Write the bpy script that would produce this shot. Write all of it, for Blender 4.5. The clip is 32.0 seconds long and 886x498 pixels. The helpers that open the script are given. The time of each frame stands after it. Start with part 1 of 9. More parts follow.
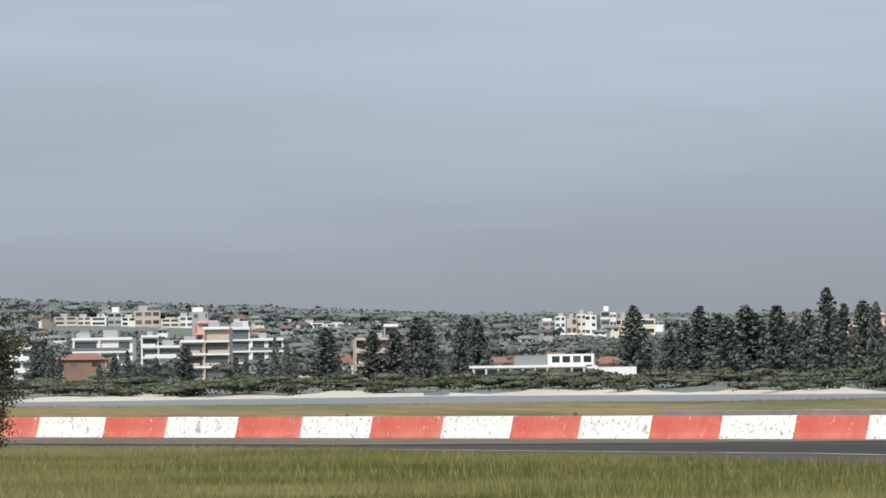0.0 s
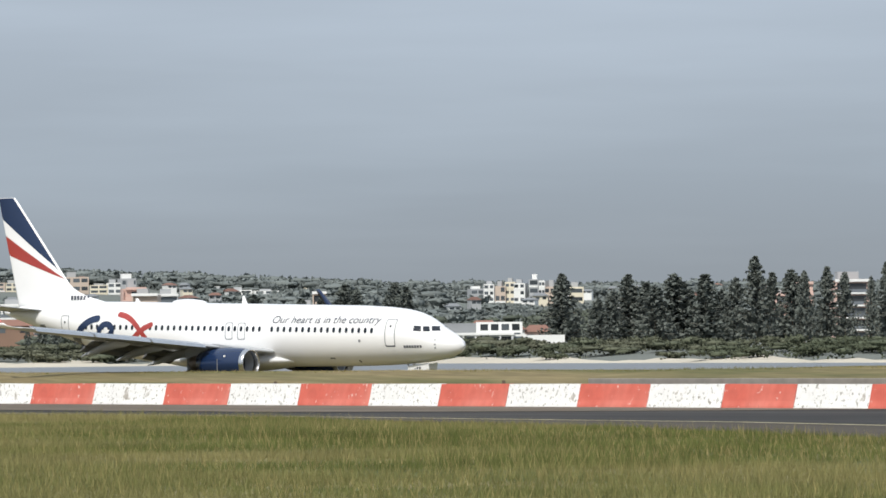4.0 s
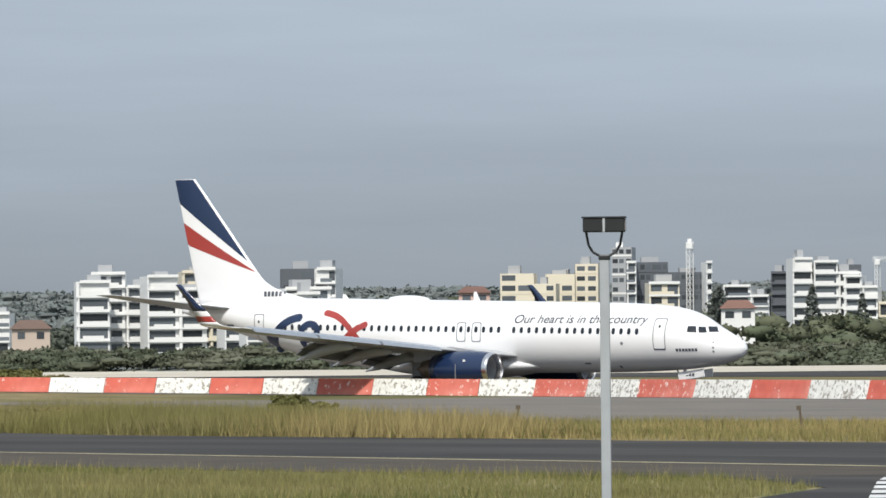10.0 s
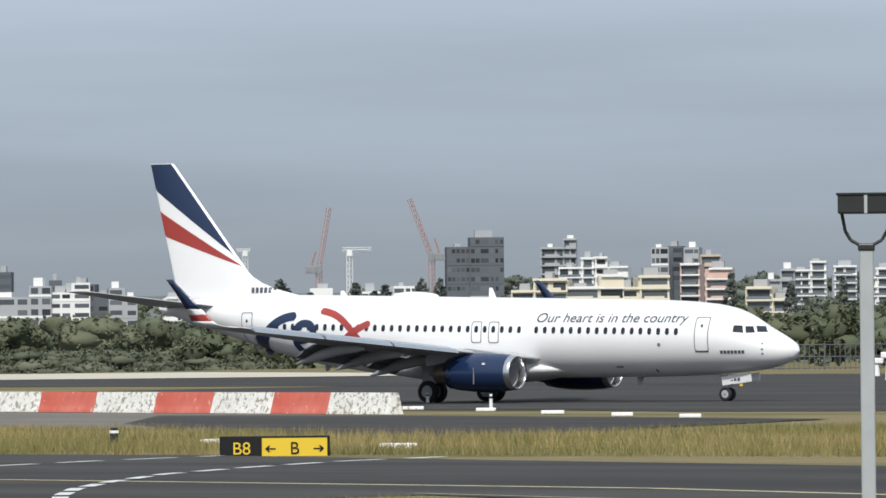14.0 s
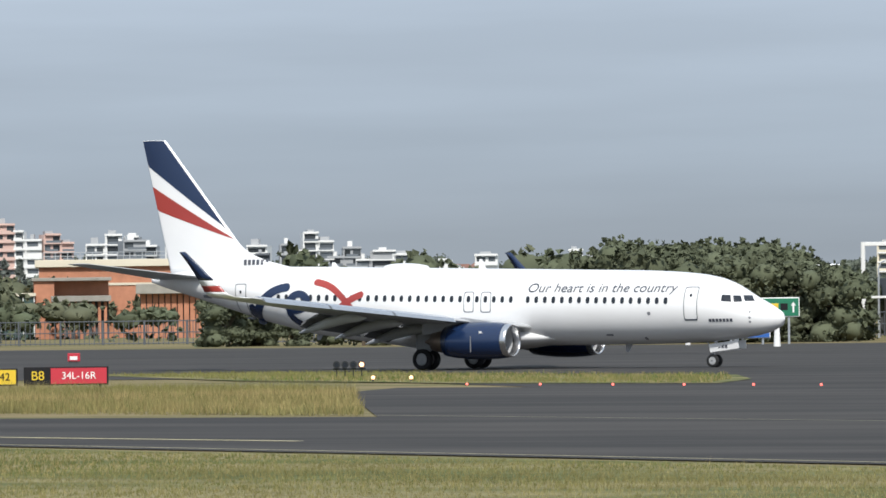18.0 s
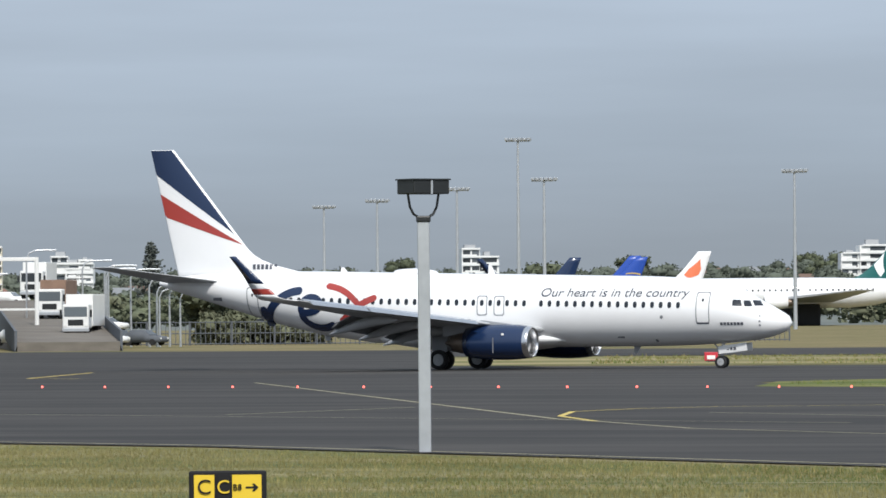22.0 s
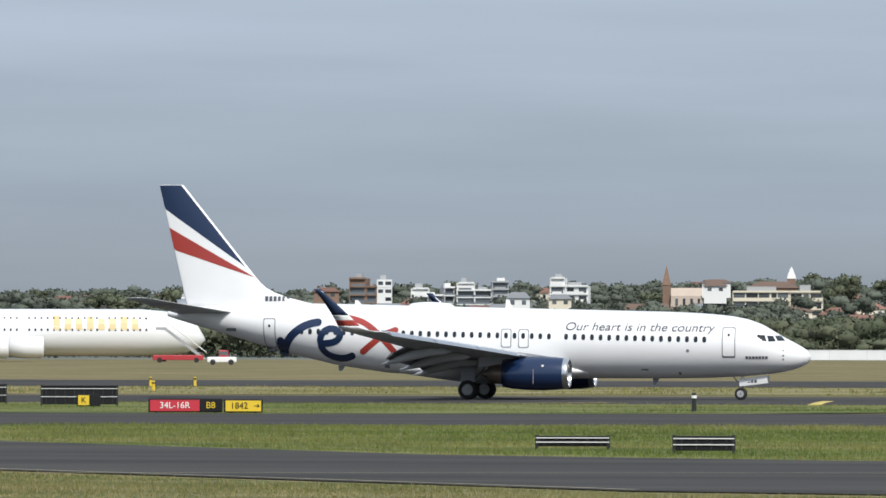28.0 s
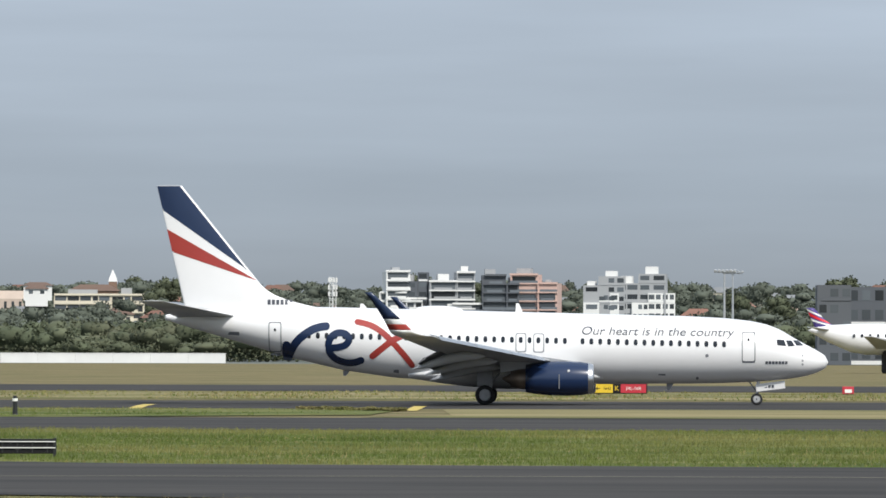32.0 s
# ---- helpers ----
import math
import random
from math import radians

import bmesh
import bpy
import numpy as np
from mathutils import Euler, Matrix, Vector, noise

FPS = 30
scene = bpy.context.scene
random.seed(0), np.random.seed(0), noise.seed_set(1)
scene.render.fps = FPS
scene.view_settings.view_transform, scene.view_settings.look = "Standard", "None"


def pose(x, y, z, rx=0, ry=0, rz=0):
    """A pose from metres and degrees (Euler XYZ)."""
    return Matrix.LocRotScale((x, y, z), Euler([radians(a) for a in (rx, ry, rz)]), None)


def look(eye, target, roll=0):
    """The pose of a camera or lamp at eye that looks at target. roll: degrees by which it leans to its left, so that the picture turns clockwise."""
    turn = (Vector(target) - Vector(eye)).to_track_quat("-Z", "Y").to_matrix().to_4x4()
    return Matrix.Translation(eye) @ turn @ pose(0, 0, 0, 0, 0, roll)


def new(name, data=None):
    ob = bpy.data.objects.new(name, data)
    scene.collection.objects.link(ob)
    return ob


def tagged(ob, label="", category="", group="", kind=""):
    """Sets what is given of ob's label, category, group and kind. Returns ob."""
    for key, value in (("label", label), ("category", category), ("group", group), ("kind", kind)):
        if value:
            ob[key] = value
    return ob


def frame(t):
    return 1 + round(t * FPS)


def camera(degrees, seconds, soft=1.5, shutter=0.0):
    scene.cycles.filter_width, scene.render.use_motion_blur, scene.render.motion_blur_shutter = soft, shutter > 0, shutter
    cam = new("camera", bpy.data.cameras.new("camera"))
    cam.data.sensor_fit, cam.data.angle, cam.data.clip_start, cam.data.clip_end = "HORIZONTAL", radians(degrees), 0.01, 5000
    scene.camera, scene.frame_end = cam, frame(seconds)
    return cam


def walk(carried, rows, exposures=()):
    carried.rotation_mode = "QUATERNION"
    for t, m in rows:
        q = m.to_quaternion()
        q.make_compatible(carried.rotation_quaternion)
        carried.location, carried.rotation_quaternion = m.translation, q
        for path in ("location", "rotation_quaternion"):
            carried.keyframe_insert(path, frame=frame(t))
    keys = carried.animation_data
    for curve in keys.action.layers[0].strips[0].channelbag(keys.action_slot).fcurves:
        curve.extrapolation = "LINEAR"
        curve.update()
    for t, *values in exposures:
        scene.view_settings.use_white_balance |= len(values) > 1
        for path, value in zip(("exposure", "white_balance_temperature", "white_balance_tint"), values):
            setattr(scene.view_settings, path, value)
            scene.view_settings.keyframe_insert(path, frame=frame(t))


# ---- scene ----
cam = camera(7.235, 32.0, 1.6)
walk(cam, [
    (0.0, pose(-21.82, 40.57, 3.4, 90.949, 0.824, 54.000)),
    (0.5, pose(-21.82, 40.57, 3.4, 90.876, 0.738, 54.038)),
    (1.0, pose(-21.82, 40.57, 3.4, 90.797, 0.659, 53.996)),
    (1.5, pose(-21.82, 40.57, 3.4, 90.764, 0.528, 53.939)),
    (2.0, pose(-21.82, 40.57, 3.4, 90.763, 0.515, 53.896)),
    (2.5, pose(-21.82, 40.57, 3.4, 90.779, 0.560, 53.844)),
    (4.5, pose(-21.82, 40.57, 3.4, 90.629, 0.663, 53.080)),
    (5.0, pose(-21.82, 40.57, 3.4, 90.592, 0.706, 52.572)),
    (5.5, pose(-21.82, 40.57, 3.4, 90.548, 0.640, 51.801)),
    (6.0, pose(-21.82, 40.57, 3.4, 90.523, 0.518, 50.937)),
    (6.5, pose(-21.82, 40.57, 3.4, 90.518, 0.338, 49.986)),
    (7.0, pose(-21.82, 40.57, 3.4, 90.522, 0.337, 48.992)),
    (7.5, pose(-21.82, 40.57, 3.4, 90.508, 0.236, 48.014)),
    (8.0, pose(-21.82, 40.57, 3.4, 90.504, 0.445, 46.967)),
    (8.5, pose(-21.82, 40.57, 3.4, 90.555, 0.507, 45.871)),
    (9.0, pose(-21.82, 40.57, 3.4, 90.610, 0.603, 44.829)),
    (9.5, pose(-21.82, 40.57, 3.4, 90.672, 0.511, 43.810)),
    (10.0, pose(-21.82, 40.57, 3.4, 90.709, 0.547, 42.734)),
    (10.5, pose(-21.82, 40.57, 3.4, 90.694, 0.528, 41.690)),
    (11.0, pose(-21.82, 40.57, 3.4, 90.637, 0.577, 40.572)),
    (11.5, pose(-21.82, 40.57, 3.4, 90.588, 0.593, 39.440)),
    (12.0, pose(-21.82, 40.57, 3.4, 90.552, 0.592, 38.383)),
    (12.5, pose(-21.82, 40.57, 3.4, 90.583, 0.683, 37.319)),
    (13.0, pose(-21.82, 40.57, 3.4, 90.625, 0.703, 36.261)),
    (13.5, pose(-21.82, 40.57, 3.4, 90.677, 0.673, 35.199)),
    (14.0, pose(-21.82, 40.57, 3.4, 90.715, 0.563, 34.115)),
    (14.5, pose(-21.82, 40.57, 3.4, 90.727, 0.513, 33.012)),
    (15.0, pose(-21.82, 40.57, 3.4, 90.696, 0.399, 31.926)),
    (15.5, pose(-21.82, 40.57, 3.4, 90.631, 0.501, 30.866)),
    (16.0, pose(-16.36, 30.43, 3.4, 90.590, 0.481, 29.819)),
    (16.5, pose(-10.91, 20.29, 3.4, 90.549, 0.461, 28.773)),
    (17.0, pose(-5.45, 10.14, 3.4, 90.508, 0.441, 27.726)),
    (17.5, pose(0.00, 0.00, 3.4, 90.467, 0.421, 26.679)),
    (18.0, pose(0.00, 0.00, 3.4, 90.467, 0.726, 25.662)),
    (18.5, pose(0.00, 0.00, 3.4, 90.473, 0.840, 24.734)),
    (19.0, pose(0.00, 0.00, 3.4, 90.496, 0.895, 23.836)),
    (19.5, pose(0.00, 0.00, 3.4, 90.557, 0.871, 22.923)),
    (20.0, pose(0.00, 0.00, 3.4, 90.623, 0.792, 21.967)),
    (20.5, pose(0.00, 0.00, 3.4, 90.657, 0.701, 20.966)),
    (21.0, pose(0.00, 0.00, 3.4, 90.637, 0.557, 19.978)),
    (21.1, pose(1.19, -3.40, 3.4, 90.619, 0.554, 19.789)),
    (21.2, pose(2.38, -6.80, 3.4, 90.601, 0.550, 19.600)),
    (21.3, pose(3.57, -10.19, 3.4, 90.583, 0.547, 19.411)),
    (21.4, pose(4.76, -13.59, 3.4, 90.565, 0.543, 19.222)),
    (21.5, pose(5.95, -16.99, 3.4, 90.547, 0.539, 19.033)),
    (21.6, pose(7.14, -20.39, 3.4, 90.536, 0.524, 18.858)),
    (21.7, pose(8.33, -23.78, 3.4, 90.526, 0.509, 18.682)),
    (21.8, pose(9.52, -27.18, 3.4, 90.515, 0.494, 18.507)),
    (21.9, pose(10.71, -30.58, 3.4, 90.505, 0.479, 18.332)),
    (22.0, pose(11.90, -33.98, 3.4, 90.494, 0.464, 18.156)),
    (22.5, pose(11.90, -33.98, 3.4, 90.494, 0.478, 17.288)),
    (23.0, pose(11.90, -33.98, 3.4, 90.501, 0.399, 16.432)),
    (23.5, pose(11.90, -33.98, 3.4, 90.522, 0.378, 15.523)),
    (24.0, pose(11.90, -33.98, 3.4, 90.529, 0.352, 14.657)),
    (24.5, pose(11.90, -33.98, 3.4, 90.556, 0.323, 13.862)),
    (25.0, pose(14.27, -45.10, 3.4, 90.580, 0.226, 13.092)),
    (25.5, pose(16.64, -56.22, 3.4, 90.604, 0.129, 12.322)),
    (26.0, pose(19.00, -67.35, 3.4, 90.629, 0.032, 11.551)),
    (26.5, pose(21.37, -78.47, 3.4, 90.653, -0.065, 10.781)),
    (27.0, pose(21.37, -78.47, 3.4, 90.684, -0.062, 9.999)),
    (27.5, pose(21.37, -78.47, 3.4, 90.722, -0.056, 9.270)),
    (28.0, pose(21.37, -78.47, 3.4, 90.756, -0.090, 8.538)),
    (28.5, pose(21.37, -78.47, 3.4, 90.775, -0.151, 7.846)),
    (29.0, pose(21.37, -78.47, 3.4, 90.783, -0.156, 7.179)),
    (29.5, pose(21.37, -78.47, 3.4, 90.769, -0.220, 6.480)),
    (30.0, pose(21.37, -78.47, 3.4, 90.747, -0.203, 5.841)),
    (30.5, pose(21.37, -78.47, 3.4, 90.730, -0.125, 5.185)),
    (31.0, pose(21.37, -78.47, 3.4, 90.718, -0.037, 4.472)),
    (31.5, pose(21.37, -78.47, 3.4, 90.744, -0.052, 3.758)),
    (32.0, pose(21.37, -78.47, 3.4, 90.792, -0.154, 2.993)),
], exposures=((0.0, 0.0, 6500, 10), (3.5, 0.0, 6500, 10), (5.0, -0.07, 6500, 10), (7.0, -0.05, 6500, 10), (8.0, 0.0, 6500, 10), (10.0, -0.02, 6480, 10), (12.0, -0.02, 6440, 10), (14.0, -0.05, 6400, 10), (15.5, 0.0, 6380, 10), (18.0, 0.10, 6360, 10), (20.0, 0.05, 6380, 10), (22.0, 0.03, 6300, 10), (24.0, 0.0, 6320, 10), (28.0, -0.03, 6330, 10), (32.0, 0.0, 6440, 10)))

# ---------------------------------------------------------------- light
SUN_AZ, SUN_EL = 150.0, 46.0     # degrees: clockwise from the view's +y, and up
world = bpy.data.worlds.new("hazy_sky")
scene.world = world
world.use_nodes = True
wn, wl = world.node_tree.nodes, world.node_tree.links
wn.clear()
w_out = wn.new("ShaderNodeOutputWorld")
w_bg = wn.new("ShaderNodeBackground")
sky = wn.new("ShaderNodeTexSky")
sky.sky_type, sky.sun_disc = "NISHITA", False
sky.sun_elevation, sky.sun_rotation = radians(SUN_EL), radians(SUN_AZ)
sky.air_density, sky.dust_density = 1.0, 3.0
w_scale = wn.new("ShaderNodeVectorMath")
w_scale.operation = "SCALE"
w_scale.inputs["Scale"].default_value = 0.10
wl.new(sky.outputs[0], w_scale.inputs[0])
# a high thin overcast veil: colour by elevation, with faint long streaks
w_tc = wn.new("ShaderNodeTexCoord")
w_sep = wn.new("ShaderNodeSeparateXYZ")
wl.new(w_tc.outputs["Generated"], w_sep.inputs[0])
w_ramp = wn.new("ShaderNodeValToRGB")
el = w_ramp.color_ramp.elements
el[0].position, el[0].color = 0.0, (0.325, 0.365, 0.405, 1)
el[1].position, el[1].color = 0.30, (0.62, 0.71, 0.82, 1)
for pos_, col_ in ((0.010, (0.345, 0.390, 0.438, 1)), (0.022, (0.39, 0.455, 0.525, 1)), (0.048, (0.475, 0.555, 0.655, 1))):
    e_ = el.new(pos_)
    e_.color = col_
wl.new(w_sep.outputs["Z"], w_ramp.inputs[0])
w_map = wn.new("ShaderNodeMapping")
w_map.inputs["Scale"].default_value = (9, 9, 95)
wl.new(w_tc.outputs["Generated"], w_map.inputs[0])
w_noise = wn.new("ShaderNodeTexNoise")
w_noise.inputs["Scale"].default_value, w_noise.inputs["Detail"].default_value = 1.0, 4.0
wl.new(w_map.outputs[0], w_noise.inputs["Vector"])
w_nr = wn.new("ShaderNodeMapRange")
w_nr.inputs["From Min"].default_value, w_nr.inputs["From Max"].default_value = 0.35, 0.75
w_nr.inputs["To Min"].default_value, w_nr.inputs["To Max"].default_value = 0.945, 1.10
wl.new(w_noise.outputs["Fac"], w_nr.inputs[0])
w_mul = wn.new("ShaderNodeVectorMath")
w_mul.operation = "SCALE"
wl.new(w_ramp.outputs[0], w_mul.inputs[0])
wl.new(w_nr.outputs[0], w_mul.inputs["Scale"])
w_mix = wn.new("ShaderNodeMix")
w_mix.data_type = "RGBA"
w_mix.inputs[0].default_value = 0.92
wl.new(w_scale.outputs[0], w_mix.inputs[6])
wl.new(w_mul.outputs[0], w_mix.inputs[7])
wl.new(w_mix.outputs[2], w_bg.inputs[0])
wl.new(w_bg.outputs[0], w_out.inputs[0])

sun = new("sun", bpy.data.lights.new("sun", "SUN"))
sun.data.energy, sun.data.angle, sun.data.color = 3.7, radians(2.5), (1.0, 0.955, 0.88)
sd = Vector((math.sin(radians(SUN_AZ)) * math.cos(radians(SUN_EL)), math.cos(radians(SUN_AZ)) * math.cos(radians(SUN_EL)), math.sin(radians(SUN_EL))))
sun.matrix_world = look(sd * 300, (0, 0, 0))


# ---------------------------------------------------------------- materials
MATS = {}


def mat(name, color, rough=0.6, metal=0.0, vary=0.0, scale=3.0, bump=0.0, second=None, spec=0.5, island=0.0, coat=0.0, stretch=None, obj_random=0.0):
    """Principled surface: colour broken up by two noises, optional second colour in patches, bump."""
    if name in MATS:
        return MATS[name]
    m = bpy.data.materials.new(name)
    m.use_nodes = True
    n, l = m.node_tree.nodes, m.node_tree.links
    p = n["Principled BSDF"]
    p.inputs["Roughness"].default_value, p.inputs["Metallic"].default_value = rough, metal
    p.inputs["Specular IOR Level"].default_value = spec
    if coat:
        p.inputs["Coat Weight"].default_value, p.inputs["Coat Roughness"].default_value = coat, 0.08
    rgb = n.new("ShaderNodeRGB")
    rgb.outputs[0].default_value = (*color, 1)
    src = rgb.outputs[0]
    if vary or bump or second:
        tc = n.new("ShaderNodeTexCoord")
        vec = tc.outputs["Object"]
        if stretch:
            mp = n.new("ShaderNodeMapping")
            mp.inputs["Scale"].default_value = stretch
            l.new(vec, mp.inputs[0])
            vec = mp.outputs[0]
        na = n.new("ShaderNodeTexNoise")
        na.inputs["Scale"].default_value, na.inputs["Detail"].default_value = scale, 6
        l.new(vec, na.inputs["Vector"])
        nb = n.new("ShaderNodeTexNoise")
        nb.inputs["Scale"].default_value, nb.inputs["Detail"].default_value = scale * 0.13, 3
        l.new(vec, nb.inputs["Vector"])
        if second:
            rg = n.new("ShaderNodeMapRange")
            rg.inputs["From Min"].default_value, rg.inputs["From Max"].default_value = 0.42, 0.6
            l.new(nb.outputs["Fac"], rg.inputs[0])
            mx = n.new("ShaderNodeMix")
            mx.data_type = "RGBA"
            l.new(rg.outputs[0], mx.inputs[0])
            l.new(src, mx.inputs[6])
            mx.inputs[7].default_value = (*second, 1)
            src = mx.outputs[2]
        if vary:
            add = n.new("ShaderNodeMath")
            add.operation = "ADD"
            l.new(na.outputs["Fac"], add.inputs[0])
            l.new(nb.outputs["Fac"], add.inputs[1])
            mr = n.new("ShaderNodeMapRange")
            mr.inputs["From Min"].default_value, mr.inputs["From Max"].default_value = 0.7, 1.3
            mr.inputs["To Min"].default_value, mr.inputs["To Max"].default_value = 1 - vary, 1 + vary
            l.new(add.outputs[0], mr.inputs[0])
            vm = n.new("ShaderNodeVectorMath")
            vm.operation = "SCALE"
            l.new(src, vm.inputs[0])
            l.new(mr.outputs[0], vm.inputs["Scale"])
            src = vm.outputs[0]
        if bump:
            bp = n.new("ShaderNodeBump")
            bp.inputs["Strength"].default_value, bp.inputs["Distance"].default_value = bump, 0.05
            l.new(na.outputs["Fac"], bp.inputs["Height"])
            l.new(bp.outputs[0], p.inputs["Normal"])
    if island or obj_random:
        node = n.new("ShaderNodeNewGeometry") if island else n.new("ShaderNodeObjectInfo")
        amount = island or obj_random
        mr = n.new("ShaderNodeMapRange")
        mr.inputs["To Min"].default_value, mr.inputs["To Max"].default_value = 1 - amount, 1 + amount
        l.new(node.outputs["Random Per Island" if island else "Random"], mr.inputs[0])
        vm = n.new("ShaderNodeVectorMath")
        vm.operation = "SCALE"
        l.new(src, vm.inputs[0])
        l.new(mr.outputs[0], vm.inputs["Scale"])
        src = vm.outputs[0]
    l.new(src, p.inputs["Base Color"])
    MATS[name] = m
    return m


WHITE = mat("aircraft_white", (0.84, 0.84, 0.84), 0.28, vary=0.02, scale=0.8, coat=0.5)
NAVY = mat("aircraft_navy", (0.009, 0.024, 0.072), 0.25, vary=0.05, scale=0.7, coat=0.5)
RED = mat("aircraft_red", (0.36, 0.045, 0.036), 0.3, vary=0.04, scale=0.7, coat=0.4)
WINGGREY = mat("wing_grey", (0.42, 0.43, 0.44), 0.35, vary=0.06, scale=0.7)
UNDERGREY = mat("underside_grey", (0.30, 0.31, 0.33), 0.45, vary=0.1, scale=1.2)
STEEL = mat("bare_metal", (0.68, 0.68, 0.69), 0.25, 1.0, vary=0.06, scale=3)
NOZZLE = mat("burnt_nozzle", (0.20, 0.16, 0.13), 0.45, 0.8, vary=0.2, scale=3)
DARK = mat("dark_void", (0.012, 0.012, 0.014), 0.7)
GLASS = mat("cabin_glass", (0.018, 0.022, 0.03), 0.12, spec=0.6)
RUBBER = mat("tyre_rubber", (0.022, 0.022, 0.023), 0.8, vary=0.15, scale=6)
LINE_GREY = mat("outline_grey", (0.20, 0.21, 0.23), 0.5)
TITLE = mat("title_grey", (0.07, 0.078, 0.10), 0.45)
ASPHALT = mat("asphalt", (0.037, 0.0348, 0.0332), 0.92, vary=0.30, scale=1.6, bump=0.15, second=(0.049, 0.0452, 0.0418), spec=0.22, stretch=(0.16, 1, 1))
ASPHALT_OLD = mat("old_asphalt", (0.185, 0.166, 0.143), 0.92, vary=0.25, scale=1.2, bump=0.1, second=(0.135, 0.122, 0.106), spec=0.2, stretch=(0.2, 1, 1))
GRASS = mat("mown_grass", (0.118, 0.132, 0.050), 0.95, vary=0.38, scale=1.3, bump=0.5, second=(0.190, 0.168, 0.086), spec=0.1, stretch=(0.35, 1, 1))
GRASS_LUSH = mat("lush_grass", (0.098, 0.128, 0.036), 0.95, vary=0.38, scale=1.3, bump=0.4, second=(0.150, 0.150, 0.055), spec=0.1, stretch=(0.35, 1, 1))
GRASS_MIXED = mat("mixed_grass", (0.170, 0.168, 0.070), 0.95, vary=0.30, scale=0.5, bump=0.3, second=(0.240, 0.200, 0.105), spec=0.1, stretch=(0.25, 1, 1))
LUSH_BLADE = mat("lush_blades", (0.118, 0.158, 0.040), 0.88, vary=0.3, scale=0.25, second=(0.190, 0.185, 0.066), spec=0.06, island=0.3)
DRYGRASS = mat("dry_grass", (0.235, 0.190, 0.100), 0.95, vary=0.32, scale=1.2, bump=0.5, second=(0.110, 0.105, 0.046), spec=0.1, stretch=(0.3, 1, 1))
BLADE = mat("grass_blades", (0.128, 0.146, 0.046), 0.88, vary=0.32, scale=0.25, second=(0.215, 0.190, 0.088), spec=0.06, island=0.28)
STRAW = mat("straw_blades", (0.34, 0.275, 0.125), 0.88, vary=0.3, scale=0.25, second=(0.165, 0.155, 0.058), spec=0.08, island=0.28)
LINEWHITE = mat("marking_white", (0.62, 0.62, 0.60), 0.7, vary=0.15, scale=2.5)
LINEYELLOW = mat("marking_yellow", (0.55, 0.42, 0.10), 0.7, vary=0.15, scale=2.5)
LINEPALE = mat("marking_pale_yellow", (0.50, 0.44, 0.26), 0.8, vary=0.25, scale=1.5)
LINEFADED = mat("marking_faded", (0.30, 0.27, 0.17), 0.8, vary=0.2, scale=1.5)
SAND = mat("beach_sand", (0.50, 0.455, 0.37), 0.95, vary=0.1, scale=0.2)


# ---------------------------------------------------------------- mesh helpers
def mesh_ob(name, verts, faces, material, parent=None, label="", smooth=False):
    me = bpy.data.meshes.new(name)
    me.from_pydata([tuple(v) for v in verts], [], [tuple(f) for f in faces])
    me.update()
    if material:
        me.materials.append(material)
    if smooth:
        me.polygons.foreach_set("use_smooth", [True] * len(me.polygons))
    ob = new(name, me)
    if parent is not None:
        ob.parent = parent
    if label:
        ob["label"] = label
    return ob


def part(name, bm, material, parent, label="", smooth=False):
    """Links a bmesh as one mesh object under a thing or a part."""
    me = bpy.data.meshes.new(name)
    bm.to_mesh(me)
    bm.free()
    me.materials.append(material)
    if smooth:
        me.polygons.foreach_set("use_smooth", [True] * len(me.polygons))
    ob = new(name, me)
    ob.parent = parent
    if label:
        ob["label"] = label
    return ob


def thing(name, x, y, z, rz, label, category, group="", kind=""):
    ob = new(name)
    ob.matrix_basis = pose(x, y, z, 0, 0, rz)
    return tagged(ob, label, category, group, kind)


def add_box(bm, x0, x1, y0, y1, z0, z1, bevel=0.0):
    r = bmesh.ops.create_cube(bm, size=1.0, matrix=Matrix.Translation(((x0 + x1) / 2, (y0 + y1) / 2, (z0 + z1) / 2)) @ Matrix.Diagonal((x1 - x0, y1 - y0, z1 - z0, 1)))
    if bevel:
        es = {e for v in r["verts"] for e in v.link_edges}
        bmesh.ops.bevel(bm, geom=list(es), offset=bevel, segments=2, affect="EDGES", profile=0.5)
    return bm


def box(x0, x1, y0, y1, z0, z1, bevel=0.0):
    return add_box(bmesh.new(), x0, x1, y0, y1, z0, z1, bevel)


def add_tube(bm, a, b, r0, r1=None, n=10, caps=True):
    """A tapered round bar from a to b."""
    a, b = Vector(a), Vector(b)
    d = b - a
    m = Matrix.Translation((a + b) / 2) @ d.to_track_quat("Z", "Y").to_matrix().to_4x4()
    bmesh.ops.create_cone(bm, cap_ends=caps, segments=n, radius1=r0, radius2=r0 if r1 is None else r1, depth=d.length, matrix=m)
    return bm


def tube(a, b, r0, r1=None, n=10):
    return add_tube(bmesh.new(), a, b, r0, r1, n)


def loft(rings, close_ends=True):
    """Verts and faces of a skin over equal rings of points."""
    n = len(rings[0])
    verts = [p for r in rings for p in r]
    faces = [(i * n + j, i * n + (j + 1) % n, (i + 1) * n + (j + 1) % n, (i + 1) * n + j) for i in range(len(rings) - 1) for j in range(n)]
    if close_ends:
        faces += [tuple(range(n))[::-1], tuple((len(rings) - 1) * n + j for j in range(n))]
    return verts, faces


def lathe(profile, n=32):
    """Rings about the x axis from (x, radius) pairs."""
    return [[(x, r * math.cos(2 * math.pi * k / n), r * math.sin(2 * math.pi * k / n)) for k in range(n)] for x, r in profile]


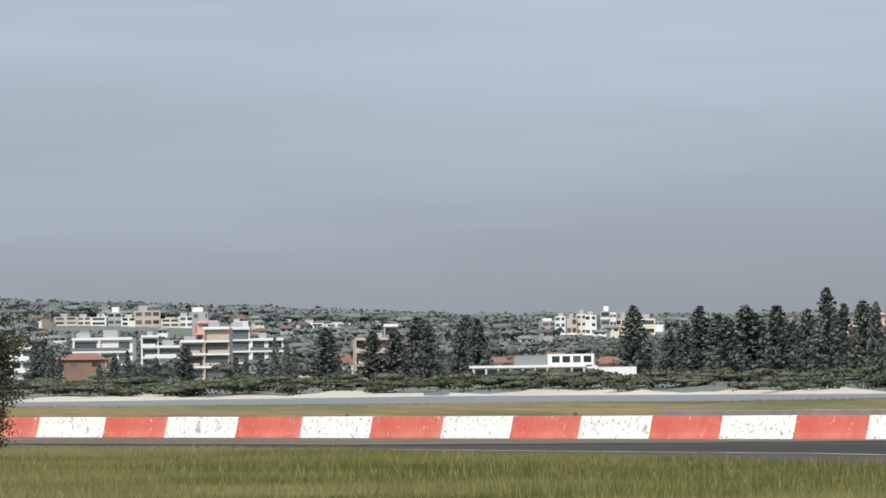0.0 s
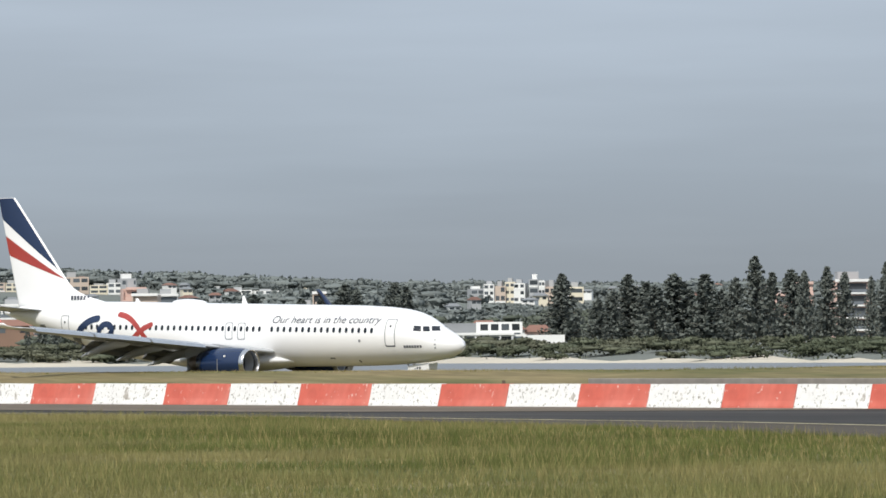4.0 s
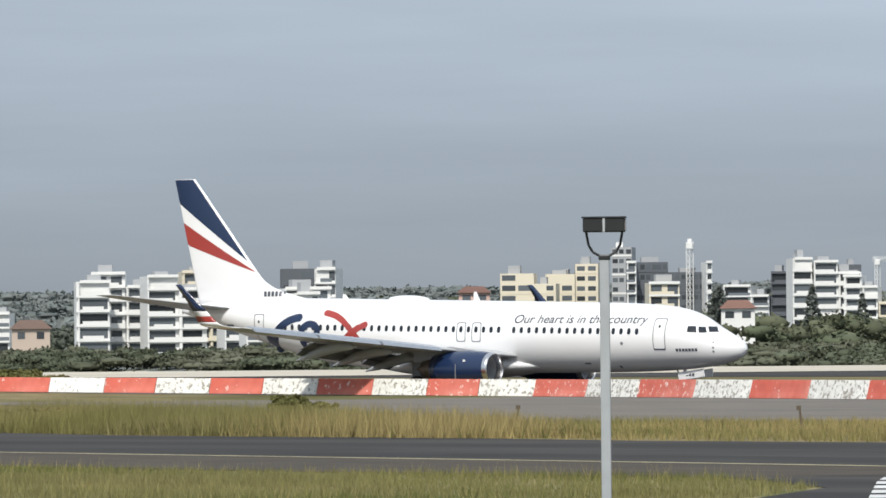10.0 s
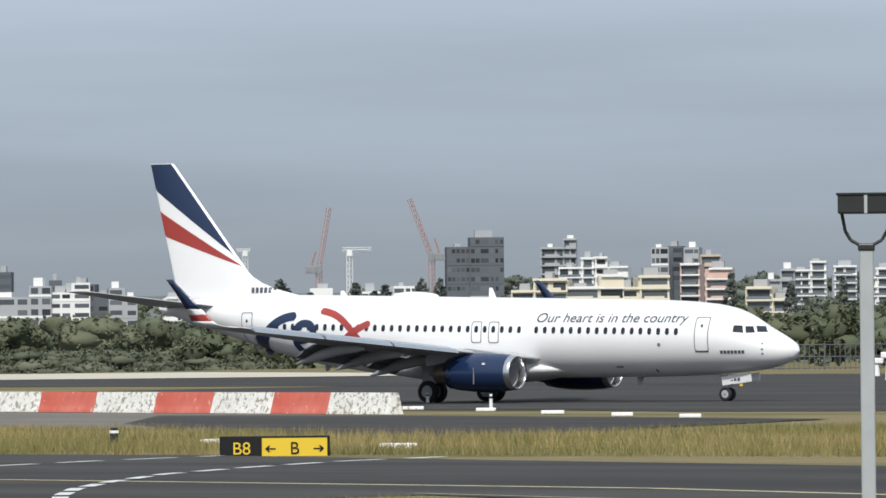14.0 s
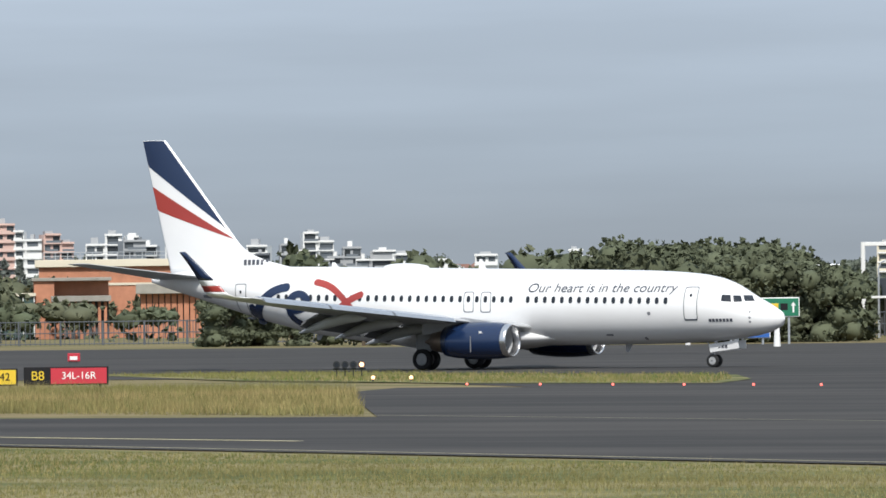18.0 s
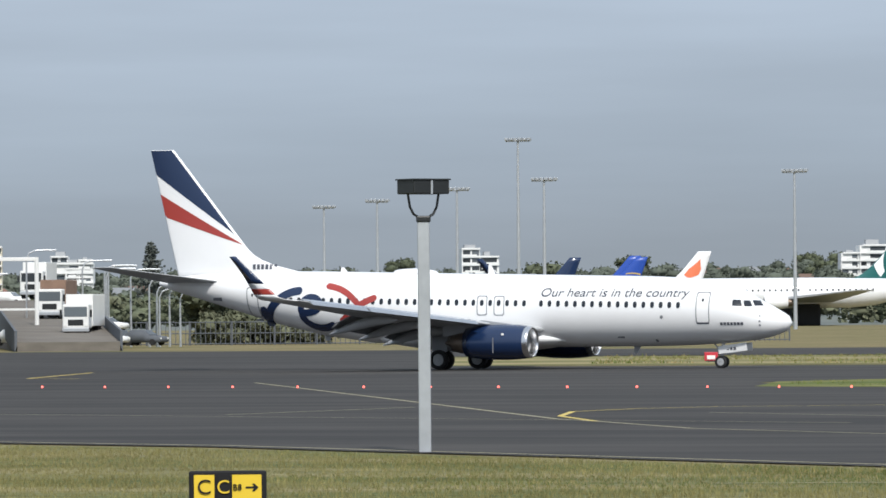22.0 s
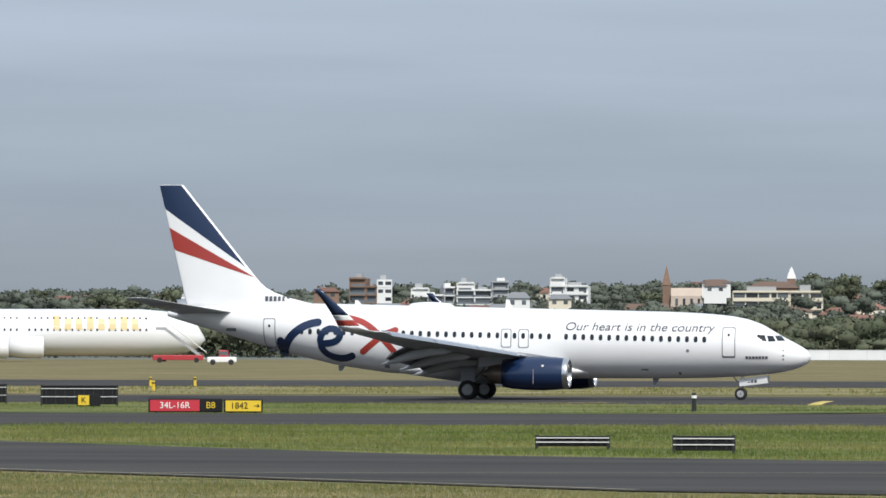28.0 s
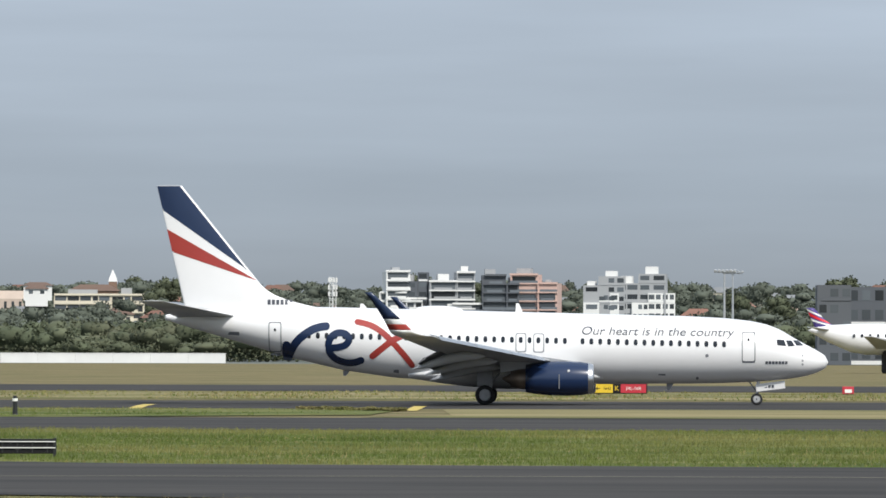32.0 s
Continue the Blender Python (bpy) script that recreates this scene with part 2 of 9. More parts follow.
def sheet(name, pts, z, material, label="", category="", kind="structure", thick=0.0):
    """A flat polygon of ground cover; thick gives it a real edge down to z - thick."""
    bm = bmesh.new()
    vs = [bm.verts.new((x, y, z)) for x, y in pts]
    f = bm.faces.new(vs)
    f.normal_update()
    if f.normal.z < 0:
        f.normal_flip()
    if thick:
        r = bmesh.ops.extrude_face_region(bm, geom=[f])
        for v in r["geom"]:
            if isinstance(v, bmesh.types.BMVert):
                v.co.z -= thick
        bmesh.ops.recalc_face_normals(bm, faces=bm.faces[:])
    bmesh.ops.triangulate(bm, faces=[q for q in bm.faces if len(q.verts) > 4])
    me = bpy.data.meshes.new(name)
    bm.to_mesh(me)
    bm.free()
    me.materials.append(material)
    ob = new(name, me)
    return tagged(ob, label, category, "", kind)


def stripe(name, pts, width, z, material, label="", parent=None, dash=0.0, gap=0.0):
    """A painted line along a path; dash and gap in metres break it."""
    verts, faces = [], []
    P = [Vector((x, y, 0)) for x, y in pts]
    segs = []
    s = 0.0
    for a, b in zip(P, P[1:]):
        d = b - a
        L = d.length
        if not dash:
            segs.append((a, b))
        else:
            while s < L:
                if s + dash > 0:
                    segs.append((a + d * (max(s, 0.0) / L), a + d * (min(s + dash, L) / L)))
                s += dash + gap
            s -= L
            if s > gap:
                s -= dash + gap
    for a, b in segs:
        d = (b - a).normalized()
        o = Vector((-d.y, d.x, 0)) * width / 2
        i = len(verts)
        verts += [(*(a - o).xy, z), (*(b - o).xy, z), (*(b + o).xy, z), (*(a + o).xy, z)]
        faces.append((i, i + 1, i + 2, i + 3))
    ob = mesh_ob(name, verts, faces, material)
    return tagged(ob, label, "marking", "", "structure")


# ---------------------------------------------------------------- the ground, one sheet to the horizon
# Far ground is paled to grey-green; distance haze is put into its colour.
FARLAND_HAZED = mat("far_land_hazed", (0.150, 0.166, 0.155), 0.95, vary=0.15, scale=0.012, second=(0.165, 0.176, 0.160), spec=0.05)
NEAR_SHORE = ((-80, 545), (-56, 550), (-53, 570), (-50, 620), (-46, 650), (-40, 690), (-36, 760), (-33, 840), (-31, 900))
FAR_SHORE = ((-80, 1640), (-57, 1560), (-54, 1560), (-51, 1420), (-48, 1290), (-43, 1060), (-39, 860), (-36, 830), (-33, 860), (-31, 900))


def polar(x, y):
    return math.degrees(math.atan2(x + 22, y - 40)), math.hypot(x + 22, y - 40)


def land_height(x, y):
    """Height of the ground: a level airfield, the bay's bed and beach, and low hills behind the suburbs."""
    az, r = polar(x, y)
    rise = max(0.0, min(1.0, (r - 1750) / 2300))
    hill = float(np.interp(az, [-58, -56.5, -55.2, -54, -52.5, -44, -34, -28, -24, -18, -14, -10, -5], [38.0, 35.0, 30.0, 27.0, 24.0, 24.0, 30.0, 24.0, 18.0, 16.0, 20.0, 25.0, 30.0])) * rise * rise * (3 - 2 * rise)
    if -78 < az < -31:
        near = np.interp(az, [p[0] for p in NEAR_SHORE], [p[1] for p in NEAR_SHORE])
        far = np.interp(az, [p[0] for p in FAR_SHORE], [p[1] for p in FAR_SHORE])
        if near < r < far:
            return -5.5 * min(1.0, (r - near) / 20) if r < far - 12 else -3.6 - 1.9 * (far - r) / 12
        if r >= far:
            return min(-3.6 + 2.6 * min(1.0, (r - far) / 60) + 0.6 * min(1.0, (r - far) / 400), 0.0) + hill
    return hill


def ground_sheet():
    verts, faces = [], []
    radii = [0, 25, 60, 100, 150, 220, 300, 400, 500, 530, 560, 580] + [600 + 20 * i for i in range(60)] + [1850, 1950, 2100, 2300, 2500, 2700, 3000, 3300, 3600, 4000, 4500, 4900]
    azs = [a for a in range(-180, -80, 10)] + [-80 + 0.75 * i for i in range(120)] + [a for a in range(10, 180, 10)]
    n = len(azs)
    for r in radii:
        for a in azs:
            x, y = -22 + r * math.sin(radians(a)), 40 + r * math.cos(radians(a))
            verts.append((x, y, land_height(x, y)))
    for i in range(len(radii) - 1):
        for j in range(n):
            k = (j + 1) % n
            faces.append((i * n + j, i * n + k, (i + 1) * n + k, (i + 1) * n + j))
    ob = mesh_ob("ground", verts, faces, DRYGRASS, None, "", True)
    ob.data.materials.append(FARLAND_HAZED)
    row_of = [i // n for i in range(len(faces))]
    # Distant faces take the haze-tinted land colour.
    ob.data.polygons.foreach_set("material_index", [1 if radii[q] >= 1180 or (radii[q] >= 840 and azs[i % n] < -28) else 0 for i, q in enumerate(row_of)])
    return tagged(ob, "flat airfield grass reaching to low wooded hills", "ground", "", "structure")


ground_sheet()
WATER = mat("bay_water", (0.125, 0.13, 0.135), 0.35, vary=0.1, scale=0.05, bump=0.25, spec=0.5)
sheet("water", [(-3200, 500), (-900, 300), (-480, 520), (-420, 760), (-480, 840), (-560, 900), (-900, 1150), (-1600, 1500), (-3200, 1700)], -3.5, WATER, "calm grey-blue water of the bay", "water")


# ---------------------------------------------------------------- pavements
sheet("near_taxiway", [(-480, 242), (-330, 214), (-259, 204), (-219, 193), (-176, 175), (-150, 168), (-128, 165), (-119, 158), (-113, 148), (-106, 132), (-80, 118), (-92, 132), (-104, 150), (-108, 156), (-106, 164), (-92, 157), (-72, 145), (-48, 130), (-20, 104), (2, 79), (40, 62), (120, 60), (120, 116), (20, 118), (3, 120), (-10, 128), (-28, 152), (-35, 170), (-39, 187), (-39, 195), (-34, 201), (120, 203), (120, 245), (-10, 249), (-45, 246), (-66, 256), (-128, 262), (-124, 249), (-95, 193), (-112, 193), (-142, 205), (-167, 207), (-212, 221), (-330, 247), (-480, 277)], 0.03, ASPHALT, "dark asphalt taxiway with painted edge lines", "taxiway")
sheet("far_taxiway", [(-640, 385), (-500, 372), (-400, 362), (-300, 352), (-220, 352), (-190, 360), (-120, 358), (-40, 350), (140, 345), (140, 296), (-20, 296), (-55, 306), (-84, 300), (-110, 296), (-130, 296), (-135, 300), (-185, 300), (-195, 306), (-300, 312), (-500, 330), (-640, 342)], 0.025, ASPHALT, "dark asphalt taxiway on which the airliner rolls", "taxiway")
sheet("cross_taxiway", [(-136, 301), (-132, 275), (-120, 260), (-66, 253), (-73, 270), (-66, 289), (-56, 301), (-55, 307), (-84, 301.5)], 0.021, ASPHALT, "dark asphalt between two taxiways", "taxiway")
sheet("link_taxiway", [(-300, 350), (-118, 354), (-112, 362), (-146, 446), (-300, 446)], 0.019, ASPHALT, "dark asphalt link between the taxiway and the runway", "taxiway")
sheet("runway", [(-460, 462), (-400, 455), (-215, 430), (-150, 440), (200, 440), (200, 520), (-200, 520), (-420, 545), (-480, 555)], 0.03, ASPHALT, "long asphalt runway behind the taxiway", "runway")
sheet("foreground_verge", [(-520, 248), (-330, 213.8), (-259, 203.8), (-219, 192.8), (-176, 174.8), (-150, 168.1), (-128, 165.1), (-118.9, 158.1), (-112.9, 148.1), (-105.9, 132.1), (-80, 118.1), (-60, 90), (-30, 60), (-300, 40), (-520, 120)], 0.012, GRASS, "green verge of tall grass beside the taxiway", "grass")
sheet("foreground_verge", [(-106.1, 164.1), (-92, 156), (-72, 144), (-48, 129), (-20, 103), (2, 78), (40, 61), (120, 59), (120, 20), (-20, 20), (-78, 118), (-92.1, 131.9), (-104.1, 150), (-108.1, 156)], 0.012, GRASS, "green verge of tall grass beside the taxiway", "grass")
sheet("grass_strip", [(-28, 152), (-10, 128), (3, 120), (20, 118), (120, 116), (120, 203), (-34, 201), (-39, 195), (-39, 187), (-35, 170)], 0.015, GRASS_LUSH, "mown green grass strip between two taxiways", "grass")

sheet("grass_island", [(-121, 283), (-116.5, 269), (-131, 274.5), (-142, 284), (-150, 290), (-163, 306), (-176, 322), (-166, 326), (-146, 312), (-129, 300)], 0.045, GRASS, "grass island between taxiways", "grass")
sheet("grass_strip", [(-68, 252), (-55, 244.3), (-34, 241.8), (-14, 247.5), (0, 262), (0, 290), (-22, 294), (-55, 300), (-66, 288), (-72, 270)], 0.042, GRASS_LUSH, "mottled green grass strip between taxiways", "grass")
sheet("runway_verge", [(-118, 364), (140, 352), (140, 437), (-144, 437)], 0.022, GRASS_MIXED, "yellow-green grass between taxiway and runway", "grass")
sheet("runway_verge", [(-56, 308), (-20, 298), (140, 298), (140, 250), (0, 251), (4, 262), (2, 292), (-22, 296)], 0.021, GRASS_MIXED, "yellow-green grass beside the taxiway", "grass")
sheet("concrete_strip", [(-420, 330), (-330, 300), (-277, 290), (-250, 250), (-222, 238), (-206, 236), (-194, 243), (-182, 252), (-165, 262), (-190, 288), (-210, 297), (-376, 364), (-420, 385)], 0.026, ASPHALT_OLD, "worn grey pavement before the far barriers", "pavement")

sheet("taxiway_apron", [(-190, 266), (-206, 290), (-192, 288), (-178, 283), (-163, 276), (-157, 252), (-150, 240), (-154, 233), (-170, 244)], 0.034, ASPHALT, "dark worn asphalt between the barriers and the taxiway", "pavement")

# ---------------------------------------------------------------- barriers
BAR_RED = mat("barrier_red", (0.60, 0.125, 0.085), 0.7, vary=0.12, scale=2.0, second=(0.64, 0.20, 0.15))
BAR_WHITE = mat("barrier_white", (0.82, 0.81, 0.78), 0.65, vary=0.08, scale=4.0)


def add_flakes(m, dark, scale, threshold):
    """Weathered flakes where the paint has come off, in patches of about a hand's width."""
    n, l = m.node_tree.nodes, m.node_tree.links
    p = n["Principled BSDF"]
    src = p.inputs["Base Color"].links[0].from_socket
    tc = n.new("ShaderNodeTexCoord")
    a = n.new("ShaderNodeTexNoise")
    a.inputs["Scale"].default_value, a.inputs["Detail"].default_value, a.inputs["Roughness"].default_value = scale, 4, 0.65
    info = n.new("ShaderNodeObjectInfo")
    shift = n.new("ShaderNodeVectorMath")
    shift.operation = "MULTIPLY_ADD"
    l.new(info.outputs["Random"], shift.inputs[0])
    shift.inputs[1].default_value = (90, 40, 0)
    l.new(tc.outputs["Object"], shift.inputs[2])
    l.new(shift.outputs[0], a.inputs["Vector"])
    mr = n.new("ShaderNodeMapRange")
    mr.inputs["From Min"].default_value, mr.inputs["From Max"].default_value = threshold, threshold + 0.05
    l.new(a.outputs["Fac"], mr.inputs[0])
    mx = n.new("ShaderNodeMix")
    mx.data_type = "RGBA"
    l.new(mr.outputs[0], mx.inputs[0])
    l.new(src, mx.inputs[6])
    mx.inputs[7].default_value = (*dark, 1)
    l.new(mx.outputs[2], p.inputs["Base Color"])


add_flakes(BAR_WHITE, (0.44, 0.40, 0.35), 1.1, 0.62)
add_flakes(BAR_WHITE, (0.33, 0.31, 0.27), 5.5, 0.58)
add_flakes(BAR_RED, (0.72, 0.46, 0.40), 2.6, 0.63)
add_flakes(BAR_RED, (0.30, 0.13, 0.10), 4.5, 0.68)
BAR_WORN = mat("worn_barrier_white", (0.78, 0.765, 0.72), 0.7, vary=0.12, scale=4.0)
add_flakes(BAR_WORN, (0.34, 0.315, 0.27), 4.0, 0.53)
BAR_RED_WORN = mat("worn_barrier_red", (0.60, 0.135, 0.095), 0.7, vary=0.12, scale=2.0, second=(0.64, 0.22, 0.17))
add_flakes(BAR_RED_WORN, (0.74, 0.56, 0.50), 3.4, 0.59)


def barrier_line(a, b, cuts, height, label, first_red, group):
    """Blocks end to end on the line from a to b, cut at the given distances along it."""
    a, b = Vector(a), Vector(b)
    d = (b - a).normalized()
    rz = math.degrees(math.atan2(d.y, d.x))
    prof = [(-0.42, 0.0), (-0.40, 0.10), (-0.33, 0.32), (-0.17, height), (0.17, height), (0.33, 0.32), (0.40, 0.10), (0.42, 0.0)]
    for i, (s0, s1) in enumerate(zip(cuts, cuts[1:])):
        red = (i % 2 == 0) == first_red
        c = a + d * ((s0 + s1) / 2)
        h = (s1 - s0) / 2 - 0.03
        v, f = loft([[(-h, y, z) for y, z in prof], [(h - 0.12, y, z) for y, z in prof], [(h, y * 0.96, z * (0.60 if i == len(cuts) - 2 else 0.985)) for y, z in prof]])
        ob = mesh_ob("safety_barrier", v, f, BAR_RED if red else BAR_WHITE)
        ob.matrix_basis = pose(c.x, c.y, 0.03, random.uniform(-0.5, 0.5), random.uniform(-0.15, 0.15), rz + random.uniform(-0.3, 0.3))
        tagged(ob, ("red" if red else "scuffed white") + " " + label, "barrier", group)


barrier_line((-322, 232.5), (-219, 225.5), [-50, -42, -34, -26.5, -19.2, -12.2, -5.2, 1.7, 8.5, 14.7, 21.5, 27.5, 33.9, 40.1, 46, 51.6, 57.3, 62.7, 68.3, 73.6, 78.9, 84.1, 89.1, 94, 98.6, 102.5], 1.02, "concrete barrier block beside the taxiway", True, "near row of barriers")
FAR_CUTS = [3.5, 13.3, 22.9, 31.9, 41.3, 49.7, 58.3, 66.4, 74.5, 82.4, 89.9, 96.8, 104.1, 110.7, 117, 123.6, 130, 136.4, 142.7, 148.4, 154.3, 159.6, 165.3, 170.4, 175.8, 180.8, 185.9, 190.6, 195.6]
CREST = [(-440, 280.5), (-384, 296.5), (-367, 304.0), (-342.5, 313.0), (-316.5, 319.8), (-290, 324.6), (-276, 326.0)]


def crest_point(s):
    """Place and height of the far row s metres along it: on a low bank first, then on the flat."""
    p = Vector((-376, 367)) + Vector((180, -74)).normalized() * s
    o = Vector((-21.8, 40.6))
    d = p - o
    for a, b in zip(CREST, CREST[1:]):
        a, b = Vector(a), Vector(b)
        e = b - a
        den = d.x * e.y - d.y * e.x
        k = ((a.x - o.x) * e.y - (a.y - o.y) * e.x) / den
        u = ((a.x - o.x) * d.y - (a.y - o.y) * d.x) / den
        if 0 <= u <= 1 and k < 1:
            q = o + d * k
            return q, 3.4 * (1 - k)
    return p, 0.0


def far_row():
    for i, (s0, s1) in enumerate(zip(FAR_CUTS, FAR_CUTS[1:])):
        (a, za), (b, zb) = crest_point(s0), crest_point(s1)
        d = b - a
        L = d.length / 2 - 0.03
        k = 0.80 + 0.15 * min(1, i / 14)
        prof = [(-0.42, 0.0), (-0.40, 0.10), (-0.33, 0.32), (-0.17, k), (0.17, k), (0.33, 0.32), (0.40, 0.10), (0.42, 0.0)]
        slope = 0.55 if i == 0 else 1.0
        v, f = loft([[(-L, y, z * slope) for y, z in prof], [(L - 0.12, y, z) for y, z in prof], [(L, y * 0.96, z * 0.985) for y, z in prof]])
        red = i % 2 == 0
        ob = mesh_ob("safety_barrier", v, f, (BAR_RED_WORN if i in (8, 10, 12, 14) else BAR_RED) if red else (BAR_WORN if i > 4 else BAR_WHITE))
        ob.matrix_basis = pose((a.x + b.x) / 2, (a.y + b.y) / 2, (za + zb) / 2 + 0.02, random.uniform(-0.4, 0.4), -math.degrees(math.atan2(zb - za, d.length)), math.degrees(math.atan2(d.y, d.x)) + random.uniform(-0.3, 0.3))
        tagged(ob, ("red" if red else "scuffed white") + " concrete barrier block before the taxiway", "barrier", "far row of barriers")


far_row()


def bank_z(x):
    """Crest height along the bank."""
    return np.interp(x, [-440, -375, -359, -343, -330, -321, -305, -290, -276], [1.05, 1.0, 0.92, 1.02, 0.85, 0.47, 0.21, 0.09, 0.0])


def low_bank():
    """The grassy rise between the near pavement and the taxiway; its crest runs under the far barriers."""
    verts, faces = [], []
    rows_ = []
    for (x0, y0), (x1, y1) in zip(CREST, CREST[1:]):
        n = max(2, int(math.hypot(x1 - x0, y1 - y0) / 4))
        rows_ += [(x0 + (x1 - x0) * i / n, y0 + (y1 - y0) * i / n) for i in range(n)]
    rows_.append(CREST[-1])
    for i, (x, y) in enumerate(rows_):
        a, b = rows_[max(i - 1, 0)], rows_[min(i + 1, len(rows_) - 1)]
        d = Vector((b[0] - a[0], b[1] - a[1])).normalized()
        n = Vector((d.y, -d.x))
        z = float(bank_z(x))
        w = 0.04 * math.sin(x * 0.9) + 0.03 * math.sin(x * 2.3)
        for off, hh in ((26, 0.0), (12, 0.45), (4, 0.92), (1.2, 1.0), (-1.2, 1.0), (-3.0, 0.35), (-4.6, -0.05)):
            verts.append((x + n.x * off, y + n.y * off, z * hh + (w * z if 0.3 < hh < 0.95 else 0) + (0.012 if hh > 0 else -0.02)))
    for i in range(len(rows_) - 1):
        for k in range(6):
            q = i * 7 + k
            faces.append((q, q + 1, q + 8, q + 7))
    tagged(mesh_ob("grass_bank", verts, faces, DRYGRASS, None, "", True), "low bank of dry grass before the taxiway", "grass", "", "structure")


low_bank()


def low_wall():
    """A long low concrete wall just behind the near barriers."""
    a, b = Vector((-272, 234.4)), Vector((-229, 231.6))
    d = b - a
    L = d.length
    ob = part("low_wall", box(0, L, 0, 0.5, 0, 1.22, 0.03), mat("old_concrete", (0.26, 0.24, 0.215), 0.9, vary=0.2, scale=1.5, bump=0.2, second=(0.20, 0.185, 0.165)), None)
    ob.matrix_basis = pose(a.x, a.y, 0, 0, 0, math.degrees(math.atan2(d.y, d.x)))
    tagged(ob, "long low grey concrete wall behind the barriers", "wall")


low_wall()
SHOULDER = mat("worn_shoulder", (0.092, 0.080, 0.066), 0.95, vary=0.3, scale=1.4, bump=0.08, second=(0.068, 0.060, 0.051), spec=0.10, stretch=(0.25, 1, 1))
sheet("taxiway_shoulder", [(-420, 231.6), (-330, 215.8), (-218, 199.2), (-175, 185.7), (-140, 178.2), (-122, 173.8), (-128, 165.0), (-150, 168.0), (-176, 174.4), (-219, 192.4), (-259, 203.4), (-330, 213.2), (-420, 229.5)], 0.034, SHOULDER, "brown worn taxiway shoulder", "pavement")
sheet("barrier_shoulder", [(-420, 240.6), (-322, 232.0), (-262, 227.9), (-238, 226.3), (-250, 219.0), (-266, 213.5), (-300, 216.0), (-340, 221.0), (-420, 233.5)], 0.050, mat("worn_earth_edge", (0.180, 0.150, 0.120), 0.95, vary=0.3, scale=1.2, second=(0.120, 0.100, 0.080), spec=0.08, stretch=(0.25, 1, 1)), "brown worn strip at the foot of the barriers", "pavement")
sheet("sandbank", [(-560, 520), (-500, 474), (-446, 466), (-408, 500), (-378, 522), (-356, 548), (-392, 578), (-433, 606), (-472, 576), (-517, 548)], 0.07, SAND, "pale sandbank between the runway and the bay", "beach")

# ---------------------------------------------------------------- the rolling airliner
FUS = [(0.0, 2.50, 2.46, 0.02), (0.18, 2.86, 2.14, 0.38), (0.5, 3.08, 1.94, 0.62), (1.0, 3.36, 1.76, 0.90), (1.6, 3.66, 1.62, 1.16), (2.2, 4.02, 1.53, 1.37), (2.8, 4.38, 1.46, 1.53),
       (3.6, 4.68, 1.39, 1.68), (4.6, 4.88, 1.33, 1.79), (6.0, 5.02, 1.27, 1.86), (8.0, 5.12, 1.23, 1.88), (14.0, 5.26, 1.22, 1.88), (22.0, 5.44, 1.36, 1.88), (25.0, 5.51, 1.52, 1.88),
       (28.0, 5.58, 1.95, 1.83), (31.0, 5.62, 2.65, 1.64), (34.0, 5.58, 3.55, 1.22), (36.5, 5.42, 4.28, 0.72), (38.0, 5.22, 4.72, 0.30), (38.3, 5.10, 4.86, 0.12)]
FX = np.array([s[0] for s in FUS])


def fus(x, k):
    """Top (1), bottom (2) or half width (3) of the fuselage x metres behind the nose."""
    return float(np.interp(x, FX, [s[k] for s in FUS]))


def fus_smooth(x, k):
    if x < 0.5:
        return fus(x, k)
    return (fus(x - 0.25, k) + 2 * fus(x, k) + fus(x + 0.25, k)) / 4


def skin(x, z, off=0.012, side=-1):
    """The place on the fuselage's side, x behind the nose at height z, off metres proud."""
    t, b, w = fus_smooth(x, 1), fus_smooth(x, 2), fus_smooth(x, 3)
    q = max(-0.98, min(0.98, (z - (t + b) / 2) / ((t - b) / 2)))
    ny, nz = math.sqrt(1 - q * q) / w, q / ((t - b) / 2)
    k = off / math.hypot(ny, nz)
    return (20 - x, side * (w * math.sqrt(1 - q * q) + k * ny), z + k * nz)


def skin_patch(name, pts, material, parent, off=0.012, label="", side=-1):
    """A small painted or glazed patch that follows the skin."""
    n = len(pts)
    cx, cz = sum(p[0] for p in pts) / n, sum(p[1] for p in pts) / n
    edge = []
    for (x0, z0), (x1, z1) in zip(pts, pts[1:] + pts[:1]):
        m = max(1, int(math.hypot(x1 - x0, z1 - z0) / 0.12))
        edge += [(x0 + (x1 - x0) * i / m, z0 + (z1 - z0) * i / m) for i in range(m)]
    e = len(edge)
    verts = [skin(cx + (x - cx) * k, cz + (z - cz) * k, off, side) for k in (1, 0.5) for x, z in edge] + [skin(cx, cz, off, side)]
    faces = [(i, (i + 1) % e, e + (i + 1) % e, e + i) for i in range(e)] + [(e + i, e + (i + 1) % e, 2 * e) for i in range(e)]
    return mesh_ob(name, verts, faces, material, parent, label)


